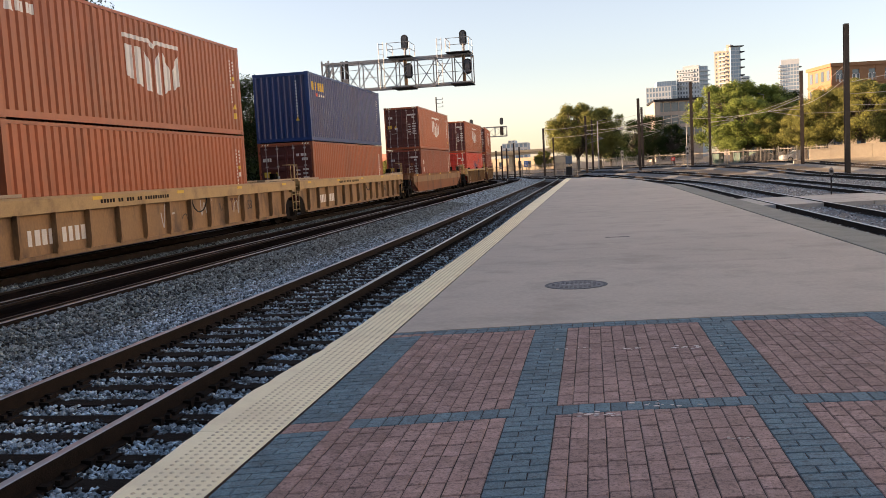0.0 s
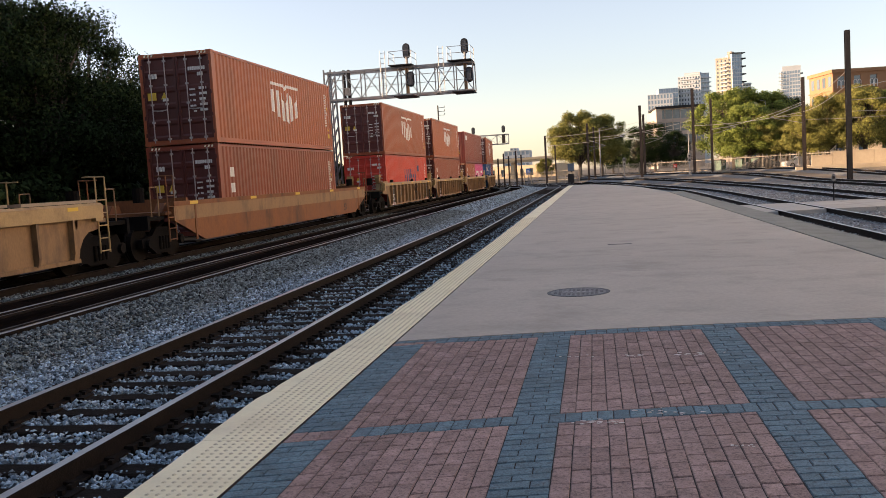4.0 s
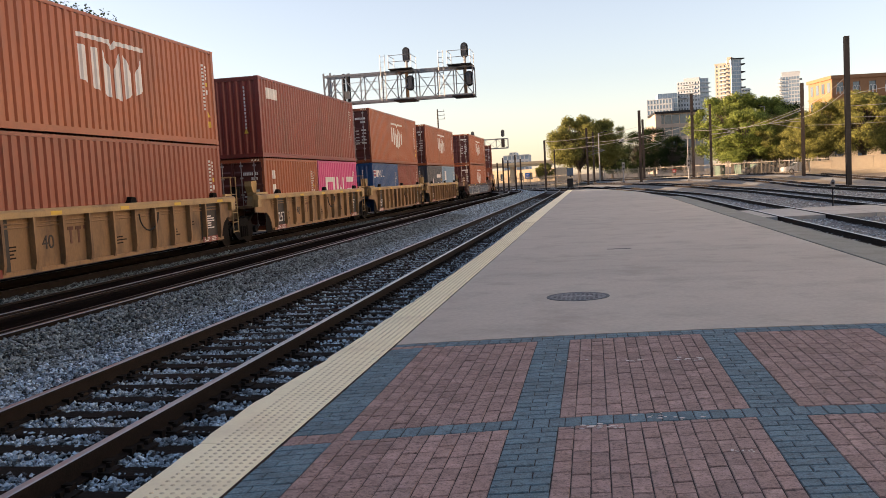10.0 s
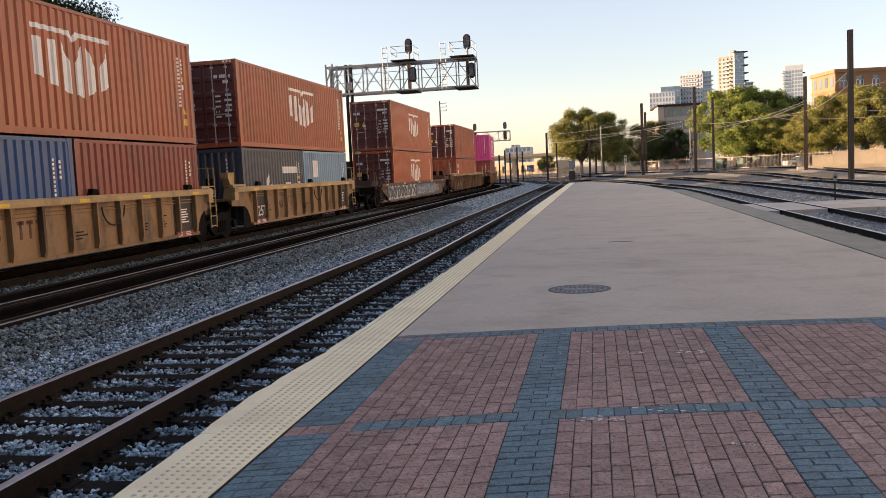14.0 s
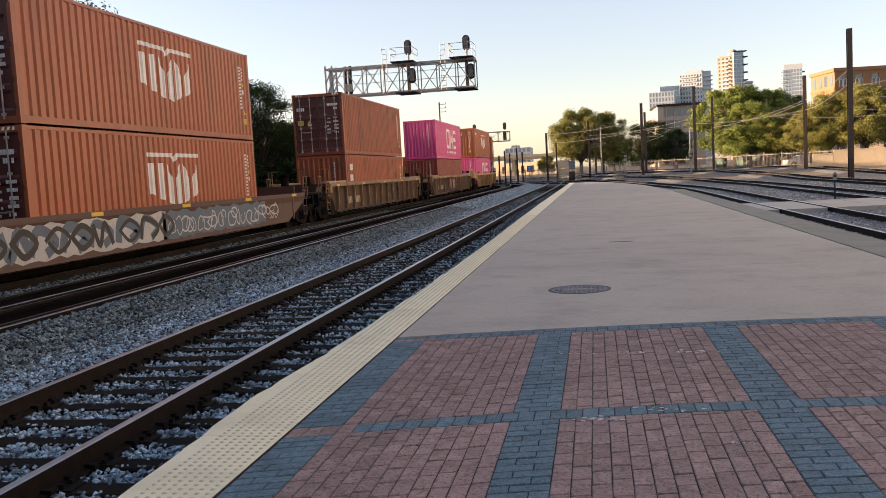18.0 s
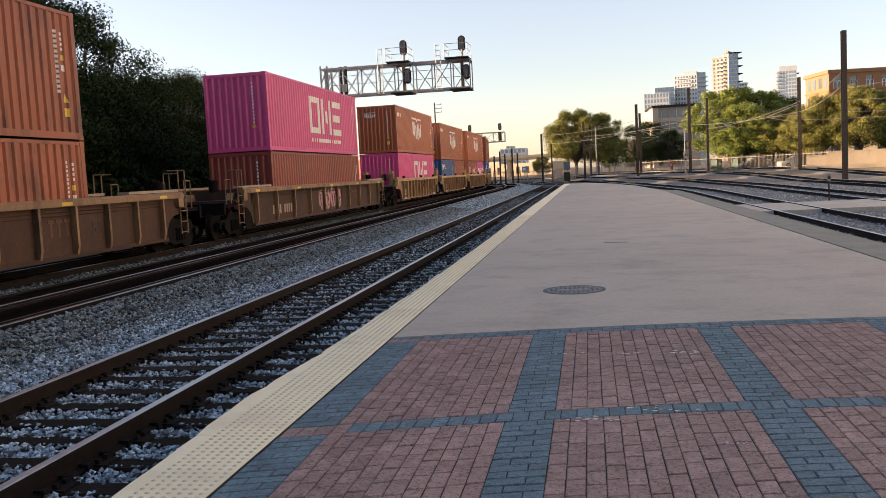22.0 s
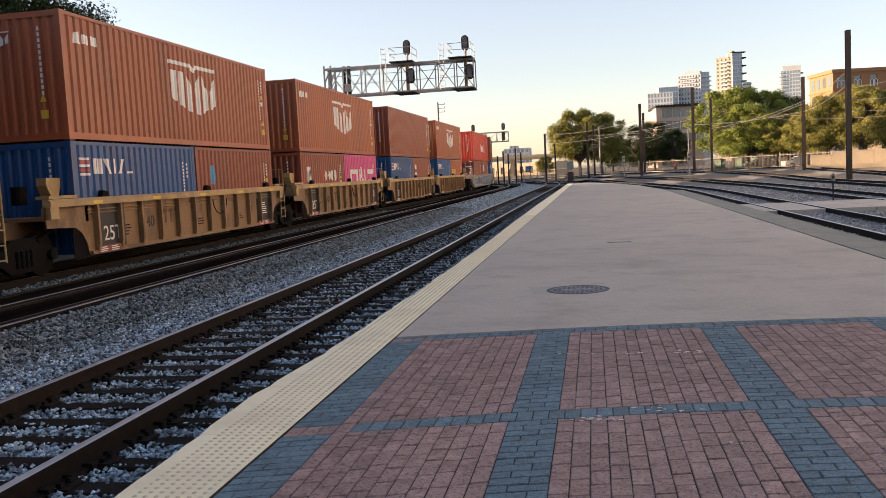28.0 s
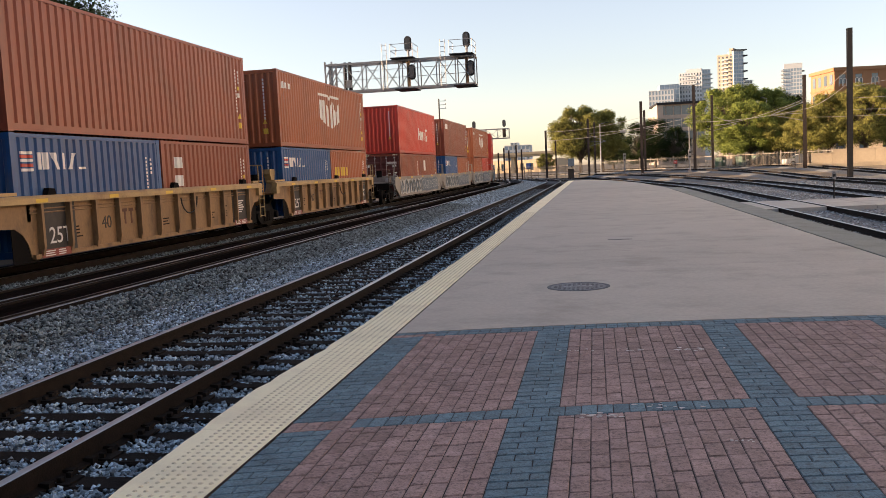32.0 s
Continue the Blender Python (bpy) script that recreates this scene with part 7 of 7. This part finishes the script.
def light_rail(x, bend, rad, s0, s1, t0, t1, label):
    tr = thing("railway_track", pose(0, 0, 0), label, "railway track", kind="structure")
    for off in (-0.7525, 0.7525):
        part("rail", bent_mesh("rail", x, bend, rad, [(off + o, -0.16 + z) for o, z in HEAD], s0, s1, ["rail", "rail_head"], HI), None, tr, "rusty steel rail with a bright worn top")
    part("bed", bent_mesh("bed", x, bend, rad, [(-2.2, -0.50), (-1.6, -0.322), (1.6, -0.322), (2.2, -0.50)], max(s0, 8), s1, ["pale_bed"]), None, tr, "grey ballast shoulder")


light_rail(6.72, 50, 150, -30, 130, 12, 76, "light-rail track of rusty rails beside the platform")
light_rail(11.1, 58, 125, 10, 170, 24, 90, "second light-rail track that bends across the yard")
light_rail(16.0, 75, 150, 20, 190, 40, 80, "third light-rail track that bends across the yard")
light_rail(22.5, 95, 190, 30, 210, 60, 80, "far light-rail track near the fence")

# concrete crossing for passengers
cr = thing("track_crossing", pose(0, 0, 0), "pale grey concrete panels of a foot crossing over the tracks", "track crossing", kind="structure")
for x0, x1 in ((5.12, 5.90), (6.06, 7.38), (7.54, 8.9), (8.93, 10.28), (10.43, 11.77), (11.93, 13.6)):
    for y0, y1 in ((29.7, 32.2), (32.22, 34.8)):
        bm = bmesh.new()
        box(bm, x0, x1, y0, y1, -0.36, -0.185)
        part("panel", bm, "pale_concrete", cr)

# marker post
mp = thing("marker_post", pose(9.3, 36.3, -0.40), "slim grey track marker post with a small white oval plate", "marker post")
bm = bmesh.new()
bar(bm, (0, 0, 0), (0, 0, 1.1), 0.028, 8)
part("post", bm, "steel_dark", mp)
bm = bmesh.new()
prism(bm, [(0.09 * math.cos(t), 1.05 + 0.16 * math.sin(t)) for t in np.linspace(0, math.tau, 13)[:-1]], "y", -0.045, -0.02)
part("plate", bm, "steel_galv", mp)
bm = bmesh.new()
box(bm, -0.05, 0.05, -0.052, -0.045, 1.0, 1.1)
part("plate_mark", bm, "black_paint", mp)

# ---- street things beyond the fence ----
M["car_white"] = mat("white_car_paint", (0.62, 0.62, 0.62), (0.52, 0.52, 0.52), 0.3, coat=0.6, fine=10)
M["car_dark"] = mat("dark_car_paint", (0.05, 0.055, 0.06), (0.035, 0.04, 0.045), 0.3, coat=0.6, fine=10)
M["sign_green"] = mat("green_sign", (0.03, 0.10, 0.06), (0.025, 0.08, 0.05), 0.5)
M["sign_red"] = mat("red_sign", (0.5, 0.03, 0.025), (0.4, 0.03, 0.025), 0.5)
M["sign_blue"] = mat("blue_sign", (0.02, 0.13, 0.45), (0.02, 0.11, 0.38), 0.5)


def parked_car(x, y, turn, colour, word):
    c = thing("parked_car", pose(x, y, lift(x, y), 0, 0, turn), f"{word} saloon car parked behind the fence", "car", group="parked cars")
    bm = bmesh.new()
    prism(bm, [(-2.25, 0.3), (-2.3, 0.6), (-2.15, 0.86), (-0.95, 0.95), (1.2, 0.97), (2.1, 0.92), (2.25, 0.6), (2.2, 0.3)], "y", -0.88, 0.88)
    bmesh.ops.bevel(bm, geom=bm.edges[:], offset=0.06, segments=2, affect="EDGES")
    part("body", bm, colour, c)
    bm = bmesh.new()
    for s in (-1, 1):
        prism(bm, [(-1.15, 0.95), (-0.45, 1.38), (0.75, 1.40), (1.55, 0.95)], "y", *sorted((s * 0.70, s * 0.66)))
    prism(bm, [(-0.55, 1.36), (-0.45, 1.43), (0.75, 1.44), (0.85, 1.38)], "y", -0.70, 0.70)
    part("roof", bm, colour, c)
    bm = bmesh.new()
    prism(bm, [(-1.1, 0.94), (-0.45, 1.36), (0.75, 1.38), (1.5, 0.94)], "y", -0.68, 0.68)
    part("glazing", bm, "glass", c)
    for dx in (-1.4, 1.35):
        for s in (-1, 1):
            bm = bmesh.new()
            bar(bm, (dx, s * 0.70, 0.32), (dx, s * 0.9, 0.32), 0.32, 16)
            w = part("wheel", bm, "rubber", c)
            bm = bmesh.new()
            bar(bm, (dx, s * 0.90, 0.32), (dx, s * 0.915, 0.32), 0.2, 12)
            part("rim", bm, "steel_galv", w)
    return c


parked_car(26.5, 119.0, 10, "car_white", "white")
parked_car(22.0, 121.0, 8, "car_dark", "dark grey")
parked_car(31.5, 114.5, 20, "car_dark", "dark grey")

for x, y, w, h, z, m, word in ((11.6, 128.5, 0.5, 0.5, 0.9, "sign_red", "round red sign on the fence"),
                               (-9.4, 128.3, 0.65, 0.9, 1.75, "sign_blue", "blue sign beyond the bend")):
    s = thing("sign", pose(x, y, lift(x, y)), word, "sign", group="signs")
    bm = bmesh.new()
    box(bm, -w / 2, w / 2, -0.03, 0.0, z, z + h)
    part("plate", bm, m, s)
    bm = bmesh.new()
    for k in range(3):
        box(bm, -w * 0.32, w * 0.28, -0.036, -0.03, z + h * (0.25 + 0.2 * k), z + h * (0.33 + 0.2 * k))
    part("lettering_bars", bm, "white_paint", s)["kind"] = "stuff"
    bm = bmesh.new()
    bar(bm, (0, 0.03, 0), (0, 0.03, z + h), 0.04, 6)
    part("post", bm, "steel_galv", s)


for x, y, w in ((17.6, 127.0, 1.0), (20.3, 124.5, 1.9), (22.0, 123.4, 1.2)):
    d = thing("waste_bin", pose(x, y, lift(x, y), 0, 0, 40), "dark green metal waste bin behind the fence", "waste bin", group="waste bins")
    bm = bmesh.new()
    prism(bm, [(-w / 2 + 0.1, 0.15), (w / 2 - 0.1, 0.15), (w / 2, 1.5), (-w / 2, 1.5)], "y", -0.6, 0.6)
    for k in (-0.3, 0.0, 0.3):
        box(bm, k * w - 0.04, k * w + 0.04, -0.66, -0.6, 0.3, 1.4)
    part("body", bm, "sign_green", d)
    bm = bmesh.new()
    prism(bm, [(-0.66, 1.5), (0.66, 1.5), (0.66, 1.75), (-0.66, 1.56)], "x", -w / 2 - 0.04, w / 2 + 0.04)
    part("lid", bm, "rubber", d)
    bm = bmesh.new()
    box(bm, -0.2, 0.2, -0.668, -0.66, 0.8, 1.1)
    part("label_plate", bm, "white_paint", d)


def lamp_post(x, y, h, arm, label="slim grey street lamp with one arm"):
    p = thing("street_lamp", pose(x, y, lift(x, y)), label, "street lamp", group="street lamps")
    bm = bmesh.new()
    bar(bm, (0, 0, 0), (0, 0, h), 0.10, 8, 0.06)
    part("post", bm, "steel_galv", p)
    bm = bmesh.new()
    bar(bm, (0, 0, h - 0.05), (arm, 0, h + 0.15), 0.035, 6)
    part("arm", bm, "steel_galv", p)
    bm = bmesh.new()
    prism(bm, [(arm - 0.1, h + 0.1), (arm + 0.5, h + 0.14), (arm + 0.45, h + 0.24), (arm, h + 0.24)], "y", -0.12, 0.12)
    part("head", bm, "steel_dark", p)


lamp_post(24.6, 131.0, 9.6, -0.8)
lamp_post(8.4, 145.0, 7.5, -0.8)
lamp_post(14.8, 140.0, 7.0, 0.8)
lamp_post(1.2, 138.0, 7.6, 0.9)

# trackside signal cabinets and dwarf signals
for x, y, kind in ((11.0, 104.0, 0), (3.9, 112.0, 0), (-3.0, 118.0, 1)):
    d = thing("signal_cabinet", pose(x, y, lift(x, y)), "small trackside signal box on a post" if not kind else "dark trackside control cabinet with a tilted panel", "signal cabinet", group="trackside boxes")
    bm = bmesh.new()
    if kind:
        box(bm, -0.35, 0.45, -0.4, 0.4, 0.3, 1.5)
        for dx in (-0.25, 0.35):
            box(bm, dx - 0.06, dx + 0.06, -0.3, 0.3, 0, 0.3)
        part("case", bm, "steel_dark", d)
        bm = bmesh.new()
        prism(bm, [(-0.35, 1.9), (0.05, 2.9), (0.15, 2.85), (-0.25, 1.85)], "x", -0.35, 0.5)
        part("panel", bm, "glass", d)
        bm = bmesh.new()
        bar(bm, (0.1, 0, 1.7), (0.1, 0, 2.6), 0.06, 8)
        part("mast", bm, "steel_dark", d)
    else:
        box(bm, -0.2, 0.2, -0.2, 0.2, 0, 0.25)
        bar(bm, (0, 0, 0.2), (0, 0, 1.5), 0.08, 8)
        part("post", bm, "steel_galv", d)
        bm = bmesh.new()
        box(bm, -0.16, 0.16, -0.15, 0.15, 1.5, 2.6)
        part("case", bm, "steel_galv", d)
        bm = bmesh.new()
        for z in (1.8, 2.3):
            bar(bm, (0, -0.15, z), (0, -0.35, z), 0.11, 10)
        part("hoods", bm, "black_paint", d)

# overhead wires
wires = thing("overhead_wires", pose(0, 0, 0), "thin grey overhead wires strung between catenary poles", "overhead wires")
for (x0, y0, z0), (x1, y1, z1), sag in (((-6.6, 126, 5.2), (5.9, 108.9, 5.6), 0.3), ((-6.6, 126, 6.4), (5.9, 108.9, 6.9), 0.35), ((5.9, 108.9, 5.6), (11.9, 107, 5.9), 0.12), ((5.9, 108.9, 6.9), (15.1, 115.8, 6.5), 0.3),
                                        ((11.9, 107, 5.9), (21.1, 93, 6.0), 0.3), ((15.1, 115.8, 5.6), (21.1, 93, 7.0), 0.35), ((21.1, 93, 6.0), (18.5, 67.8, 6.6), 0.3), ((21.1, 93, 7.0), (18.5, 67.8, 7.6), 0.3),
                                        ((21.1, 93, 5.2), (40, 88, 5.6), 0.4), ((18.5, 67.8, 6.2), (34, 62, 8.6), 0.1), ((18.5, 67.8, 4.6), (36, 66, 5.2), 0.4), ((18.5, 67.8, 5.4), (36, 64, 6.2), 0.3), ((-0.6, 128, 6.0), (11.9, 107, 6.6), 0.4)):
    bm = bmesh.new()
    pts = [Vector((x0, y0, z0)).lerp(Vector((x1, y1, z1)), k / 8) - Vector((0, 0, sag * 4 * (k / 8) * (1 - k / 8))) for k in range(9)]
    tube(bm, pts, 0.018, 4)
    part("wire", bm, "steel_galv", wires)
tw = thing("utility_pole", pose(-16.0, 92.0, -0.4), "slim pole with short cross arms behind the train", "utility pole")
bm = bmesh.new()
bar(bm, (0, 0, 0), (0, 0, 9.65), 0.10, 8, 0.07)
part("shaft", bm, "brown_steel", tw)
for z in (8.6, 9.0, 9.4):
    bm = bmesh.new()
    beam(bm, (0, 0, z), (0.75, 0, z), 0.05, 0.05)
    bar(bm, (0.7, 0, z), (0.7, 0, z + 0.18), 0.04, 6)
    part("cross_arm", bm, "steel_galv", tw)

# elevated road and buildings beyond the bend
br = thing("road_bridge", pose(0, 0, 0), "cream concrete road bridge on columns in low sun", "bridge")
bm = bmesh.new()
prism(bm, [(-90.0, 4.1), (-90.0, 4.6), (-4.0, 5.4), (-4.0, 4.8)], "y", 255, 264)
part("deck", bm, "cream", br)
bm = bmesh.new()
prism(bm, [(-90.0, 4.6), (-90.0, 5.2), (-4.0, 6.1), (-4.0, 5.4)], "y", 254.7, 255.0)
part("parapet", bm, "cream", br)
for k in range(10):
    bm = bmesh.new()
    box(bm, -84 + 8.6 * k, -83 + 8.6 * k, 256, 263, -0.5, 4.2 + 0.08 * k)
    part("column", bm, "cream", br)
sh = thing("station_shed", pose(-62, 292, 0, 0, 0, -20), "low cream building beyond the bend", "building")
facade(sh, 0, 54, 0, -1, 3.9, 1, 16, "cream", "glass", 10, 0.35, 0.45)
ob_ = thing("office_block", pose(0, 0, 0), "pale grey office block behind the bridge", "building")
facade(ob_, -33.0, -23.4, 330, -1, 10.0, 5, 6, "tower_white", "glass_blue", 14, 0.7, 0.6)
facade(ob_, -30.6, -28.0, 329.6, 10.0, 11.0, 1, 2, "tower_white", "glass_blue", 10, 0.5, 0.5)
for x, y, h in ((-16.5, 120, 4.5), (-13.9, 120, 4.0), (-13.0, 121, 4.3), (-12.1, 120, 4.9), (-11.7, 123, 4.6), (-10.4, 120, 5.2), (-10.0, 124, 4.7), (-5.4, 130, 5.9)):
    pole(x, y, h, 0.2)
for x, y, sc in ((-18.5, 80.0, 0.26), (-20.0, 86.0, 0.34), (-21.5, 93.0, 0.36), (-9.0, 170, 0.42)):
    tree("oak_a", x, y, sc, x * 40, "low leafy bush beside the tracks")
fence2 = thing("yard_fence", pose(0, 0, 0), "pale steel fence beyond the bend", "fence", group="fences")
for k in range(13):
    x = -14.0 + k * 1.0
    bm = bmesh.new()
    box(bm, x - 0.05, x + 0.05, 128, 128.1, -0.3, 1.7)
    part("post", bm, "fence", fence2)
for k in range(70):
    o = part("picket", PICKET, None, fence2)
    o.location = (-14.0 + k * 0.17, 128.05, -0.3)
bm = bmesh.new()
box(bm, -14, -2, 128.02, 128.07, 1.35, 1.42)
part("fence_rail", bm, "fence", fence2)


motions()
